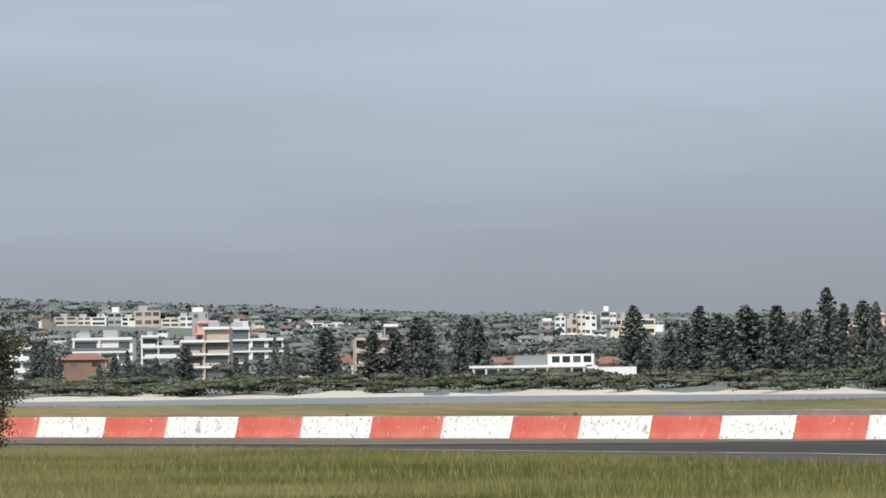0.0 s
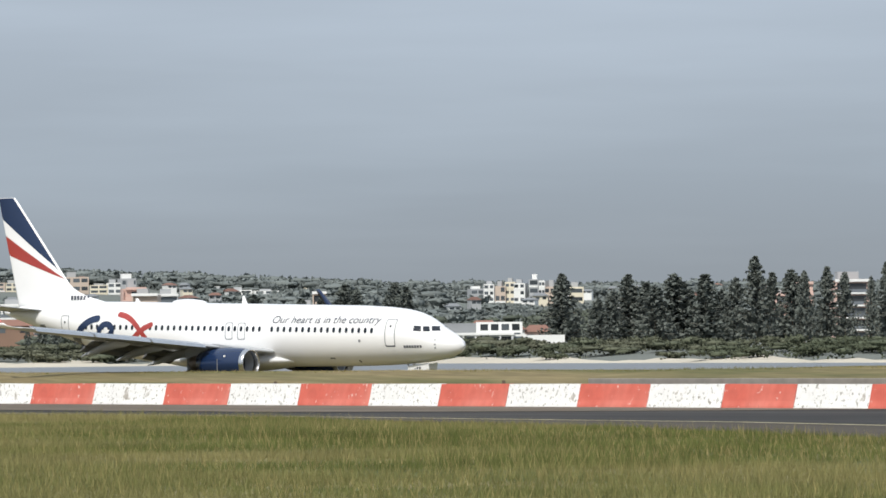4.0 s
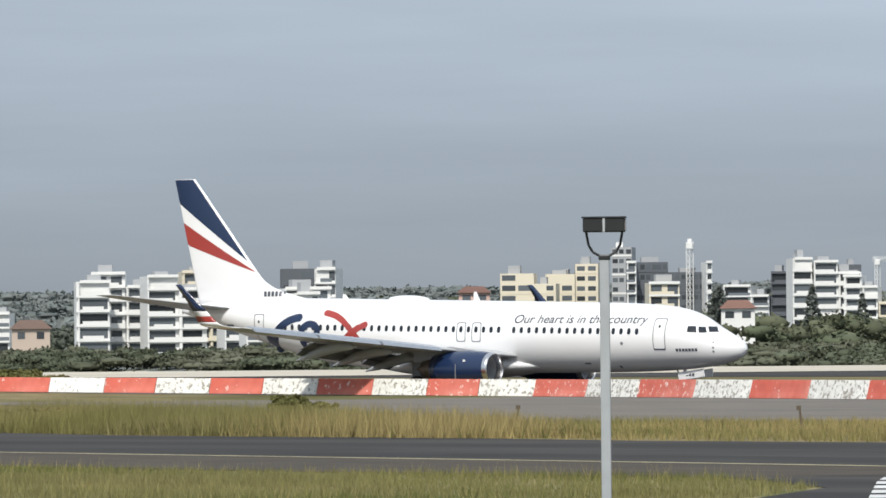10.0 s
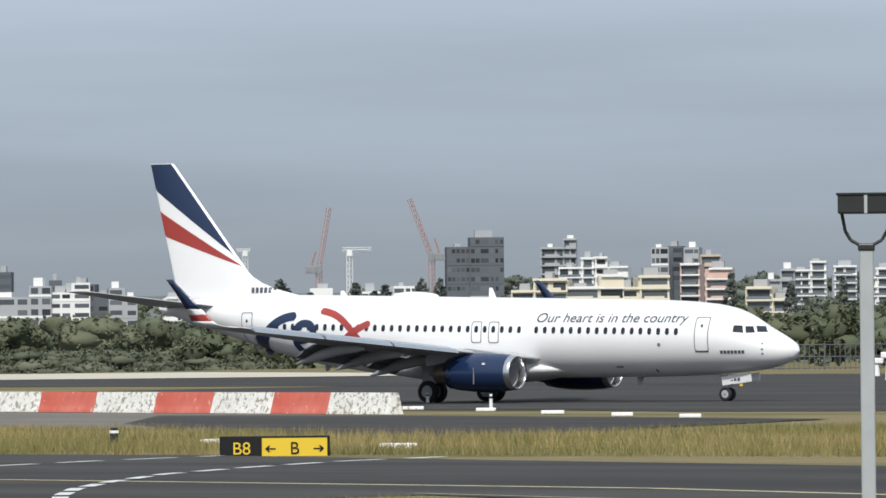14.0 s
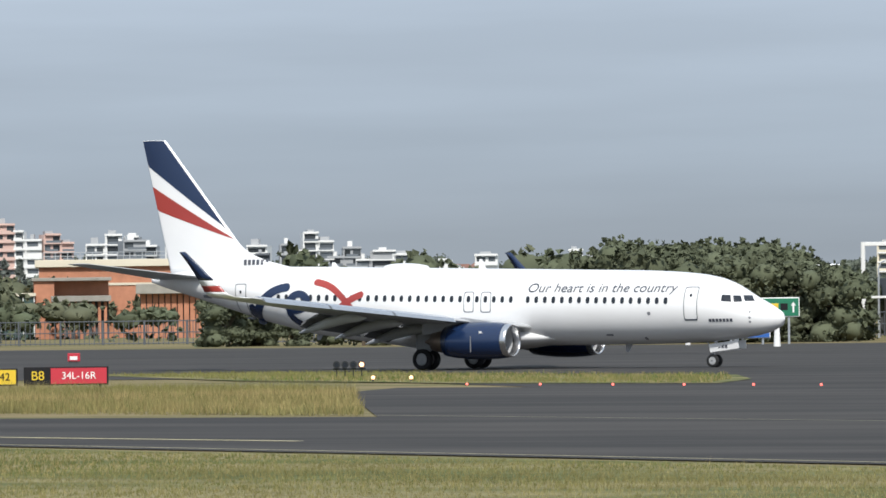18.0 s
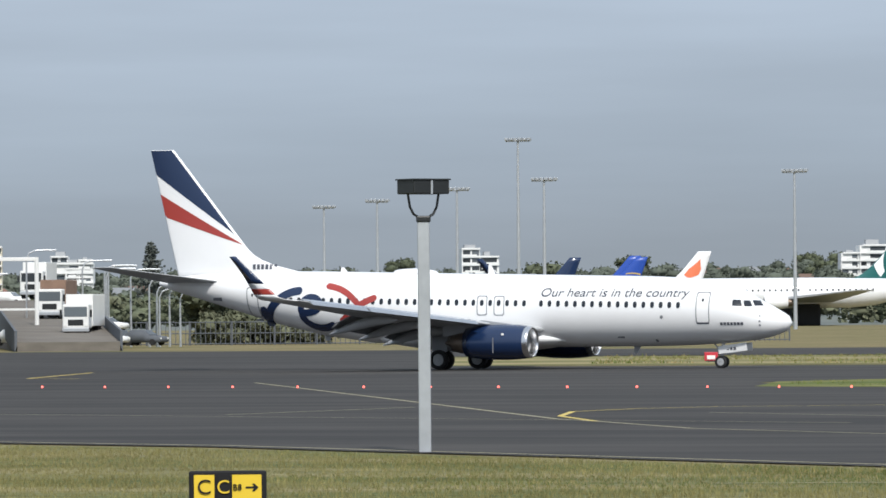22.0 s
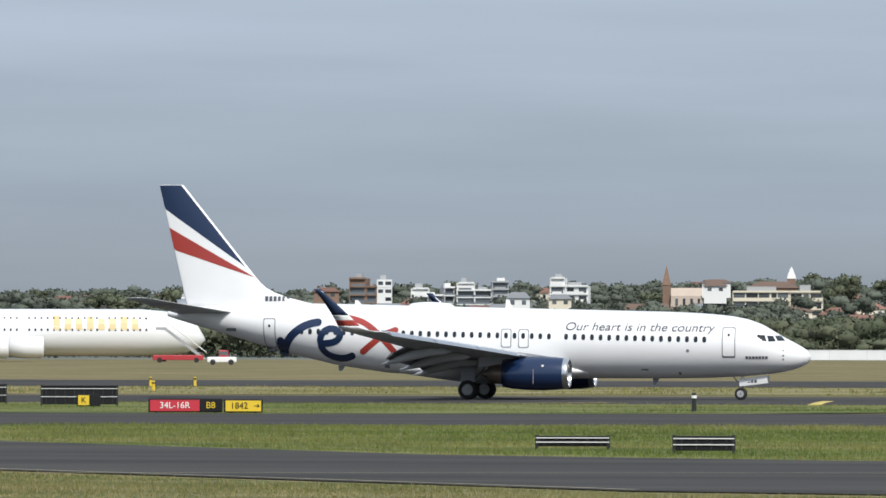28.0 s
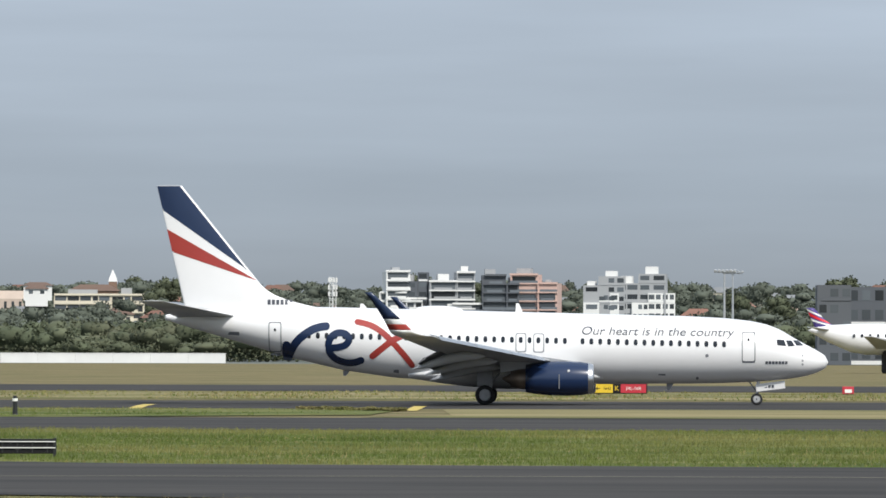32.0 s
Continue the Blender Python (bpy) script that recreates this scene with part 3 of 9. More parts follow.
def skin_band(name, path, width, material, parent, off=0.014, taper=True):
    """A brush stroke laid on the fuselage's side along a path of (x, z)."""
    P = [Vector(p) for p in path]
    pts = []
    for i in range(len(P) - 1):
        p0, p1, p2, p3 = P[max(i - 1, 0)], P[i], P[i + 1], P[min(i + 2, len(P) - 1)]
        for k in range(8):
            t = k / 8
            pts.append(0.5 * ((2 * p1) + (p2 - p0) * t + (2 * p0 - 5 * p1 + 4 * p2 - p3) * t * t + (3 * p1 - p0 - 3 * p2 + p3) * t ** 3))
    pts.append(P[-1])
    verts, faces = [], []
    n = len(pts)
    for i, p in enumerate(pts):
        d = (pts[min(i + 1, n - 1)] - pts[max(i - 1, 0)]).normalized()
        near = min((p - pts[0]).length, (p - pts[-1]).length)
        o = Vector((-d.y, d.x)) * width / 2 * math.sqrt(max(0.02, 1 - max(0, 1 - near / (width * 0.5)) ** 2))
        for s in (-1, -0.33, 0.33, 1):
            verts.append(skin(*(p + o * s), off))
    for i in range(n - 1):
        for s in range(3):
            faces.append((i * 4 + s, i * 4 + s + 1, i * 4 + s + 5, i * 4 + s + 4))
    return mesh_ob(name, verts, faces, material, parent)


def wing_section(xle, xte, y, z, th, n=9, twist=0.0):
    """A closed airfoil ring at span station y."""
    c = xte - xle
    up, lo = [], []
    for i in range(n):
        u = (1 - math.cos(math.pi * i / (n - 1))) / 2
        t = th * c * 2.6 * (0.30 * math.sqrt(u) - 0.126 * u - 0.3 * u * u + 0.126 * u ** 3) * 2
        camber = 0.015 * c * math.sin(math.pi * u)
        up.append((20 - xle - u * c, y, z + camber + t * 0.55 - twist * u * c))
        lo.append((20 - xle - u * c, y, z + camber - t * 0.45 - twist * u * c))
    return up + lo[::-1][1:-1]


FLAPGREY = mat("flap_grey", (0.16, 0.165, 0.175), 0.5, vary=0.15, scale=1.5)


def build_airliner():
    pl = thing("airliner", 0, 0, 0, 0, "white twin-jet airliner with navy and red livery rolling on the taxiway", "airplane")
    xs = sorted(set([0, 0.03, 0.08] + [0.18 * i for i in range(1, 26)] + [4.6 + 0.6 * i for i in range(57)] + [38.3]))
    xs = [x for x in xs if x <= 38.3]
    rings = []
    for x in xs:
        t, b, w = fus_smooth(x, 1), fus_smooth(x, 2), fus_smooth(x, 3)
        rings.append([(20 - x, w * math.sin(2 * math.pi * k / 48), (t + b) / 2 + (t - b) / 2 * math.cos(2 * math.pi * k / 48)) for k in range(48)])
    v, f = loft(rings)
    body = mesh_ob("fuselage", v, f, WHITE, pl, "glossy white fuselage", True)
    # wing-body fairing
    rings = []
    for i in range(21):
        u = i / 20
        x = 12.6 + 11.6 * u
        s = math.sin(math.pi * min(1, max(0, u))) if 0 < u < 1 else 0.02
        rings.append([(20 - x, (0.95 + 1.40 * s) * math.cos(a), 1.66 + 0.1 * u + (0.26 + 0.56 * s) * math.sin(a)) for a in [2 * math.pi * k / 28 for k in range(28)]])
    v, f = loft(rings)
    mesh_ob("belly_fairing", v, f, WHITE, pl, "", True)
    # tail fin with a dorsal fillet
    def le(z):
        if z >= 7.1:
            return 32.95 + (z - 7.1) * (37.38 - 32.95) / 5.5
        q = (7.1 - z) / 1.7
        return 32.95 - 1.35 * q - 3.1 * q ** 3
    def te(z):
        return 37.15 + (z - 5.4) * (38.82 - 37.15) / 7.2
    def fin_y(x, z):
        c = te(z) - le(z)
        u = min(1, max(0, (x - le(z)) / c))
        return 0.055 * min(c, 5.2) * (2.2 * math.sqrt(u) * (1 - u) ** 0.8) * 0.9 + 0.012
    rings = []
    for i in range(25):
        z = 5.35 + 7.25 * i / 24
        us = [(1 - math.cos(math.pi * k / 12)) / 2 for k in range(13)]
        up = [(20 - (le(z) + u * (te(z) - le(z))), fin_y(le(z) + u * (te(z) - le(z)), z), z) for u in us]
        rings.append(up + [(x, -y, q) for x, y, q in up[::-1]])
    v, f = loft(rings)
    fin = mesh_ob("tail_fin", v, f, WHITE, pl, "", True)
    def fin_band(name, edge, z0, z1, material, label):
        for side in (-1, 1):
            verts, faces = [], []
            for i in range(25):
                z = z0 + (z1 - z0) * i / 24
                xa, xb = edge(z)
                for k in range(7):
                    x = xa + (xb - xa) * k / 6
                    verts.append((20 - x, side * (fin_y(x, z) + 0.012), z))
            for i in range(24):
                for k in range(6):
                    faces.append((i * 7 + k, i * 7 + k + 1, i * 7 + k + 8, i * 7 + k + 7))
            mesh_ob(name, verts, faces, material, fin, label, True)
    def navy(z):
        low = 33.5 + (z - 7.7) * (38.6 - 33.5) / (11.28 - 7.7)
        return max(le(z) + 0.13, 33.45), min(te(z) - 0.01, max(low, le(z) + 0.14))
    fin_band("fin_stripe", navy, 7.72, 12.58, NAVY, "navy blue sweep on the tail fin")
    def redband(z):
        up = 32.95 + (z - 7.1) * (38.25 - 32.95) / (10.1 - 7.1)     # upper edge line
        lo = 32.95 + (z - 7.1) * (37.95 - 32.95) / (8.78 - 7.1)     # lower edge line
        return max(up, le(z) + 0.02), max(min(lo, te(z) - 0.01), le(z) + 0.04)
    fin_band("fin_stripe", redband, 7.12, 10.08, RED, "red sweep on the tail fin")
    # horizontal stabilisers
    for s in (-1, 1):
        v, f = loft([wing_section(33.9, 37.6, s * 0.4, 4.98, 0.09), wing_section(37.9, 39.35, s * 7.15, 5.86, 0.085)] if s < 0 else [wing_section(33.9, 37.6, s * 0.4, 4.98, 0.09), wing_section(37.9, 39.35, s * 7.15, 5.86, 0.085)])
        mesh_ob("stabiliser", v, f, WINGGREY, pl, "grey horizontal stabiliser with bare metal edge", True)
    # wings, flaps, winglets, engines
    for s in (-1, 1):
        st = [(1.2, 13.9, 21.9, 2.15, 0.13), (1.9, 14.2, 21.8, 2.22, 0.125), (5.6, 16.25, 21.5, 2.60, 0.11), (11.0, 19.2, 22.75, 3.22, 0.10), (16.6, 22.3, 24.25, 3.90, 0.09)]
        v, f = loft([wing_section(a, b, s * y, z, th, 11) for y, a, b, z, th in st])
        wing = mesh_ob("wing", v, f, WINGGREY, pl, "light grey swept wing with lowered flaps", True)
        # leading-edge slat, drooped and bright
        for y0, y1 in ((6.0, 9.2), (9.3, 12.6), (12.7, 16.1)):
            ring = []
            for y in (y0, y1):
                xl = 14.2 + (y - 1.9) * 0.553
                z = 2.22 + (y - 1.9) * 0.114
                ring.append([(20 - xl + 0.28, s * y, z - 0.16), (20 - xl + 0.10, s * y, z + 0.04), (20 - xl - 0.42, s * y, z + 0.18), (20 - xl - 0.40, s * y, z + 0.14), (20 - xl + 0.06, s * y, z - 0.06)])
            v, f = loft(ring)
            mesh_ob("slat", v, f, STEEL, wing, "bare metal leading-edge slat")
        # flaps, each in a fore and an aft leaf
        for y0, y1, xa, xb in ((2.2, 5.3, 21.1, 20.9), (5.9, 10.1, 21.05, 22.05)):
            for lead, ang, chord, drop in ((0.0, 22, 0.95, 0.10), (0.80, 38, 0.60, 0.42)):
                ring = []
                for y, x in ((y0, xa), (y1, xb)):
                    z = 2.22 + (y - 1.9) * 0.114 - drop
                    ca, sa = math.cos(radians(ang)), math.sin(radians(ang))
                    sec = [(0, 0), (0.25, 0.07), (1, 0.0), (0.25, -0.06)]
                    ring.append([(20 - (x + lead + (u * ca * chord) + h * sa), s * y, z - u * sa * chord + h * ca) for u, h in sec])
                v, f = loft(ring)
                mesh_ob("flap", v, f, FLAPGREY, wing, "grey lowered trailing-edge flap")
        for y in (3.9, 6.9, 9.6):
            x0 = float(np.interp(y, [1.9, 5.6, 11.0], [21.8, 21.5, 22.75])) - 2.9
            z = 2.05 + (y - 1.9) * 0.114
            prof = [(0, 0.02), (0.4, 0.16), (1.2, 0.25), (2.4, 0.26), (3.2, 0.19), (4.1, 0.03)]
            rings = [[(20 - x0 - u, s * y + 0.8 * r * math.cos(a), z - 0.13 - max(0, u - 1.6) * 0.30 + 1.1 * r * math.sin(a)) for a in [2 * math.pi * k / 12 for k in range(12)]] for u, r in prof]
            v, f = loft(rings)
            mesh_ob("flap_fairing", v, f, WINGGREY, wing, "", True)
        # blended winglet in four painted bands
        def wl_sec(u):
            ang = radians(24 + 50 * min(1, u * 3.2))
            y = 16.6 + 0.95 * math.sin(min(1, u * 3.2) * 1.2) + 0.36 * max(0, u - 0.31)
            z = 3.90 + (0.26 * u * 3.2 * min(1, u * 3.2) if u < 0.3125 else 0.26 + (u - 0.3125) * 3.14)
            xl = 22.3 + 3.2 * u + 0.1 * u * u
            ch = 1.95 - 2.3 * u + 0.75 * u * u
            ring = []
            for q, h in ((0, 0), (0.12, 0.05), (0.45, 0.06), (1, 0), (0.45, -0.05), (0.12, -0.04)):
                ring.append((20 - xl - q * ch, s * (y - h * math.sin(ang)), z + h * math.cos(ang)))
            return ring
        for u0, u1, m_, lab in ((0.0, 0.34, WHITE, "white winglet root"), (0.34, 0.44, RED, "red winglet band"), (0.44, 0.53, WHITE, "white winglet band"), (0.53, 1.0, NAVY, "navy winglet tip")):
            v, f = loft([wl_sec(u0 + (u1 - u0) * i / 6) for i in range(7)])
            mesh_ob("winglet", v, f, m_, wing, lab, True)
        # engine
        ey, ez = s * 4.83, 1.50
        def nac(profile, squash):
            rings = []
            for x, r in profile:
                rings.append([(20 - x, ey + r * math.cos(a) * 1.02, ez + r * math.sin(a) * (squash if math.sin(a) < 0 else 1.0)) for a in [2 * math.pi * k / 36 for k in range(36)]])
            return loft(rings, False)
        v, f = nac([(13.78, 0.93), (14.2, 0.99), (15.0, 1.03), (16.0, 1.01), (16.8, 0.93), (17.35, 0.83), (17.35, 0.76)], 0.93)
        eng = mesh_ob("engine", v, f, NAVY, pl, "navy blue engine nacelle", True)
        v, f = nac([(13.84, 0.92), (13.60, 0.915), (13.48, 0.88), (13.45, 0.83), (13.52, 0.79), (13.9, 0.775)], 0.93)
        mesh_ob("inlet_lip", v, f, STEEL, eng, "polished metal inlet lip", True)
        v, f = nac([(13.88, 0.778), (14.5, 0.775), (14.9, 0.77)], 0.95)
        mesh_ob("inlet_duct", v, f, WINGGREY, eng, "", True)
        v, f = nac([(14.6, 0.77), (14.62, 0.3), (14.3, 0.2), (14.0, 0.02)], 1.0)
        mesh_ob("fan", v, f, mat("fan_metal", (0.10, 0.10, 0.11), 0.4, 0.7), eng, "dark fan and spinner", True)
        v, f = nac([(17.1, 0.62), (17.7, 0.58), (18.2, 0.47), (18.2, 0.42), (17.4, 0.45)], 1.0)
        mesh_ob("nozzle", v, f, NOZZLE, eng, "heat-stained exhaust nozzle", True)
        v, f = nac([(17.6, 0.36), (18.2, 0.30), (18.7, 0.05)], 1.0)
        mesh_ob("exhaust_plug", v, f, NOZZLE, eng, "", True)
        v, f = loft([[(20 - 14.6, ey - 0.12, ez + 0.95), (20 - 14.6, ey + 0.12, ez + 0.95), (20 - 14.7, ey + 0.1, ez + 1.02), (20 - 14.7, ey - 0.1, ez + 1.02)],
                     [(20 - 16.4, ey - 0.17, ez + 0.7), (20 - 16.4, ey + 0.17, ez + 0.7), (20 - 16.4, ey + 0.15, ez + 1.25), (20 - 16.4, ey - 0.15, ez + 1.25)],
                     [(20 - 18.8, ey - 0.15, ez + 0.35), (20 - 18.8, ey + 0.15, ez + 0.35), (20 - 18.8, ey + 0.12, ez + 0.95), (20 - 18.8, ey - 0.12, ez + 0.95)]])
        mesh_ob("pylon", v, f, UNDERGREY, eng)
        bm = bmesh.new()
        add_box(bm, 20 - 15.45, 20 - 15.40, ey - 1.055 if s < 0 else ey + 1.03, ey - 1.03 if s < 0 else ey + 1.055, ez - 0.55, ez + 0.28)
        part("cowl_latch", bm, LINE_GREY, eng, "pale vertical cowl mark")
        bm = bmesh.new()
        add_box(bm, 20 - 14.95, 20 - 14.82, s * (4.83 + 0.93), s * (4.83 + 1.0), ez + 0.42, ez + 0.53)
        part("cowl_mark", bm, WHITE, eng, "small white cowl mark")
        # main gear
        gx = 20 - 19.72
        gear = part("main_gear", tube((gx, s * 2.86, 0.55), (gx + 0.1, s * 2.75, 2.0), 0.13, 0.16, 12), STEEL, pl, "metal landing gear leg")
        bm = tube((gx + 0.05, s * 2.85, 0.9), (gx + 0.9, s * 2.2, 1.9), 0.06)
        add_tube(bm, (gx, s * 2.86, 1.1), (gx, s * 1.6, 1.9), 0.06)
        part("side_brace", bm, UNDERGREY, gear)
        part("gear_door", box(gx - 0.45, gx + 0.45, s * 3.12 - 0.02, s * 3.12 + 0.02, 1.0, 2.0, 0.01), UNDERGREY, gear)
        part("axle", tube((gx, s * 2.42, 0.56), (gx, s * 3.3, 0.56), 0.09), STEEL, gear)
        for dy in (-0.43, 0.43):
            wheel(pl, gx, s * 2.86 + dy, 0.56, 0.56, 0.36)
    # nose gear
    gx = 20 - 4.12
    gear = part("nose_gear", tube((gx, 0, 0.36), (gx + 0.12, 0, 1.6), 0.08, 0.1, 12), STEEL, pl, "metal nose gear leg")
    bm = tube((gx + 0.02, 0, 0.75), (gx - 0.5, 0, 1.45), 0.04)
    add_box(bm, gx + 0.08, gx + 0.22, -0.2, 0.2, 0.78, 0.95, 0.02)
    part("drag_brace", bm, UNDERGREY, gear)
    part("axle", tube((gx, -0.3, 0.345), (gx, 0.3, 0.345), 0.06), STEEL, gear)
    for s in (-1, 1):
        v, f = loft([[(gx - 0.02, s * 0.42, 0.78), (gx - 0.02, s * 0.46, 0.78), (gx - 0.06, s * 0.52, 1.20), (gx - 0.06, s * 0.48, 1.20)],
                     [(gx + 1.64, s * 0.40, 0.98), (gx + 1.64, s * 0.44, 0.98), (gx + 1.60, s * 0.5, 1.42), (gx + 1.60, s * 0.46, 1.42)]])
        door = mesh_ob("gear_door", v, f, WHITE, gear, "open white nose gear door")
        for k in range(3):
            xx = gx + 0.45 + 0.2 * k
            mesh_ob("marking_bar", [(xx, s * 0.478, 0.99), (xx + 0.14, s * 0.478, 1.0), (xx + 0.14, s * 0.49, 1.17), (xx, s * 0.49, 1.16)], [(0, 1, 2, 3)], TITLE, door)
        wheel(pl, gx, s * 0.21, 0.345, 0.345, 0.18)
    # cabin windows, both sides
    wins = [6.02 + 0.508 * i for i in range(48)]
    base = None
    for side in (-1, 1):
        for i, x in enumerate(wins):
            if i == 17 or (side > 0 and i % 2):
                continue
            z = 3.50 + (x - 6) * 0.0189
            pts = [(x + 0.11 * u, z + 0.17 * w_) for u, w_ in ((1, 0.5), (0.55, 1), (-0.55, 1), (-1, 0.5), (-1, -0.5), (-0.55, -1), (0.55, -1), (1, -0.5))]
            skin_patch("cabin_window", pts, GLASS, pl, 0.012, "", side)
    # doors: thin outlines set into the skin
    def door(x0, x1, z0, z1, name, window=True, side=-1):
        r = 0.12
        out = []
        for cx, cz, a0 in ((x1 - r, z1 - r, 0), (x0 + r, z1 - r, 90), (x0 + r, z0 + r, 180), (x1 - r, z0 + r, 270)):
            out += [(cx + r * math.cos(radians(a0 + k * 30)), cz + r * math.sin(radians(a0 + k * 30))) for k in range(4)]
        cx, cz = (x0 + x1) / 2, (z0 + z1) / 2
        dense = []
        for (xa, za), (xb, zb) in zip(out, out[1:] + out[:1]):
            m = max(1, int(math.hypot(xb - xa, zb - za) / 0.12))
            dense += [(xa + (xb - xa) * i / m, za + (zb - za) * i / m) for i in range(m)]
        out = dense
        inn = [(cx + (x - cx) * (1 - 0.05 / (x1 - x0) * 2), cz + (z - cz) * (1 - 0.05 / (z1 - z0) * 2)) for x, z in out]
        n = len(out)
        verts = [skin(x, z, 0.014, side) for x, z in out] + [skin(x, z, 0.014, side) for x, z in inn]
        d = mesh_ob(name, verts, [(k, (k + 1) % n, n + (k + 1) % n, n + k) for k in range(n)], LINE_GREY, pl, "white door outlined in grey")
        if window:
            skin_patch("door_window", [(cx + 0.07 * math.cos(a), z1 - 0.45 + 0.09 * math.sin(a)) for a in [math.pi / 4 * k for k in range(8)]], GLASS, d, 0.015, "", side)
        return d
    for side in (-1, 1):
        d = door(4.22, 5.0, 2.48, 4.22, "cabin_door", True, side)
        skin_patch("door_sill", [(4.25, 2.46), (4.97, 2.46), (4.97, 2.54), (4.25, 2.54)], TITLE, d, 0.016, "", side)
        door(31.5, 32.25, 3.0, 4.72, "cabin_door", True, side)
        door(16.35, 16.98, 3.0, 4.1, "overwing_exit", False, side)
        door(17.38, 18.0, 3.02, 4.12, "overwing_exit", False, side)
    # cockpit glazing
    for side in (-1, 1):
        for pts in ([(1.43, 3.43), (1.73, 3.72), (2.04, 3.74), (1.84, 3.43)], [(1.94, 3.41), (2.13, 3.72), (2.45, 3.73), (2.33, 3.38)], [(2.44, 3.40), (2.58, 3.76), (2.99, 3.78), (2.97, 3.45)]):
            skin_patch("cockpit_window", pts, GLASS, pl, 0.014, "dark cockpit window", side)
    # small skin marks
    for x, z, r, lab in ((7.0, 2.85, 0.10, "static port"), (1.5, 2.36, 0.06, "probe"), (1.5, 2.57, 0.06, "probe"), (1.5, 2.87, 0.05, "probe"), (7.55, 1.55, 0.09, "drain")):
        skin_patch("skin_port", [(x + r * math.cos(a), z + r * math.sin(a)) for a in [math.pi / 4 * k for k in range(8)]], LINE_GREY, pl)
    # livery strokes
    for col, w, path in ((NAVY, 0.46, [(31.18, 2.50), (31.08, 2.85), (30.75, 3.42), (30.34, 3.86), (29.8, 4.23), (29.26, 4.43), (28.70, 4.50)]),
                         (NAVY, 0.50, [(31.16, 3.62), (31.22, 3.30), (31.24, 2.90), (31.20, 2.52)]),
                         (NAVY, 0.40, [(28.72, 3.24), (28.22, 3.27), (27.78, 3.42), (27.58, 3.74), (27.82, 4.05), (28.30, 4.08), (28.68, 3.76), (28.78, 3.18), (28.48, 2.69), (27.93, 2.43), (27.32, 2.40), (26.72, 2.60)]),
                         (RED, 0.34, [(27.28, 4.77), (26.44, 4.57), (25.76, 4.2), (25.08, 3.57), (24.41, 2.83), (23.86, 2.12)]),
                         (RED, 0.36, [(26.38, 2.66), (25.75, 3.16), (25.22, 3.57), (24.75, 3.84), (24.1, 4.10)]),
                         (RED, 0.46, [(23.30, 2.43), (23.07, 2.43), (22.84, 2.43)])):
        skin_band("livery_stroke", path, w, col, pl)
    # slogan above the windows, word by word, following the skin
    def text_mesh(body):
        cu = bpy.data.curves.new("slogan", "FONT")
        cu.body, cu.size, cu.shear = body, 1.0, 0.22
        tmp = new("slogan_tmp", cu)
        me = bpy.data.meshes.new_from_object(tmp.evaluated_get(bpy.context.evaluated_depsgraph_get()))
        bpy.data.objects.remove(tmp)
        return me
    words = "Our heart is in the country".split()
    span = [v.co.x for v in text_mesh(" ".join(words)).vertices]
    x0, k = min(span), (14.18 - 5.42) / (max(span) - min(span))
    for i, word in enumerate(words):
        end = max(v.co.x for v in text_mesh(" ".join(words[:i + 1])).vertices)
        me = text_mesh(word)
        shift = end - max(v.co.x for v in me.vertices)
        for v in me.vertices:
            x = 14.18 - (v.co.x + shift - x0) * k
            z = 3.975 + 0.0105 * (x - 7.8) + v.co.y * 0.66
            v.co = skin(x, z, 0.03)
        me.materials.clear()
        me.materials.append(TITLE)
        ob = new("slogan_word", me)
        ob.parent = pl
    # unreadable or withheld markings as bars
    def bars(x0, x1, z, h, n, material, on_fin=False):
        w = (x1 - x0) / n
        for i in range(n):
            a, b = x0 + w * i + 0.05 * w, x0 + w * (i + 1) - 0.18 * w
            skin_patch("marking_bar", [(a, z - h / 2), (b, z - h / 2), (b, z + h / 2), (a, z + h / 2)], material, pl, 0.016)
    bars(2.36, 3.67, 2.46, 0.16, 7, TITLE)
    verts = []
    for i in range(6):
        a = 30.95 + i * 0.25
        mesh_ob("marking_bar", [(20 - a, -fin_y(a, 5.85) - 0.05, 5.73), (20 - a - 0.17, -fin_y(a + 0.17, 5.85) - 0.05, 5.73), (20 - a - 0.17, -fin_y(a + 0.17, 6.0) - 0.05, 6.02), (20 - a, -fin_y(a, 6.0) - 0.05, 6.02)], [(0, 1, 2, 3)], TITLE, pl)
    # antennas and the dome on the roof
    for x, h in ((17.6, 0.5), (26.6, 0.25)):
        v, f = loft([[(20 - x, -0.03, fus(x, 1) - 0.05), (20 - x, 0.03, fus(x, 1) - 0.05), (20 - x - 0.45, 0.02, fus(x, 1) - 0.05), (20 - x - 0.45, -0.02, fus(x, 1) - 0.05)],
                     [(20 - x - 0.25, -0.015, fus(x, 1) + h), (20 - x - 0.25, 0.015, fus(x, 1) + h), (20 - x - 0.42, 0.01, fus(x, 1) + h), (20 - x - 0.42, -0.01, fus(x, 1) + h)]])
        mesh_ob("antenna", v, f, WHITE, pl)
    for x, h, lab in ((8.9, 0.42, "white blade antenna under the belly"), (27.6, 0.30, "")):
        zb = fus(x, 2) + 0.04
        v, f = loft([[(20 - x, -0.03, zb), (20 - x, 0.03, zb), (20 - x - 0.42, 0.02, zb), (20 - x - 0.42, -0.02, zb)],
                     [(20 - x - 0.22, -0.015, zb - h), (20 - x - 0.22, 0.015, zb - h), (20 - x - 0.40, 0.01, zb - h), (20 - x - 0.40, -0.01, zb - h)]])
        mesh_ob("antenna", v, f, UNDERGREY, pl, lab)
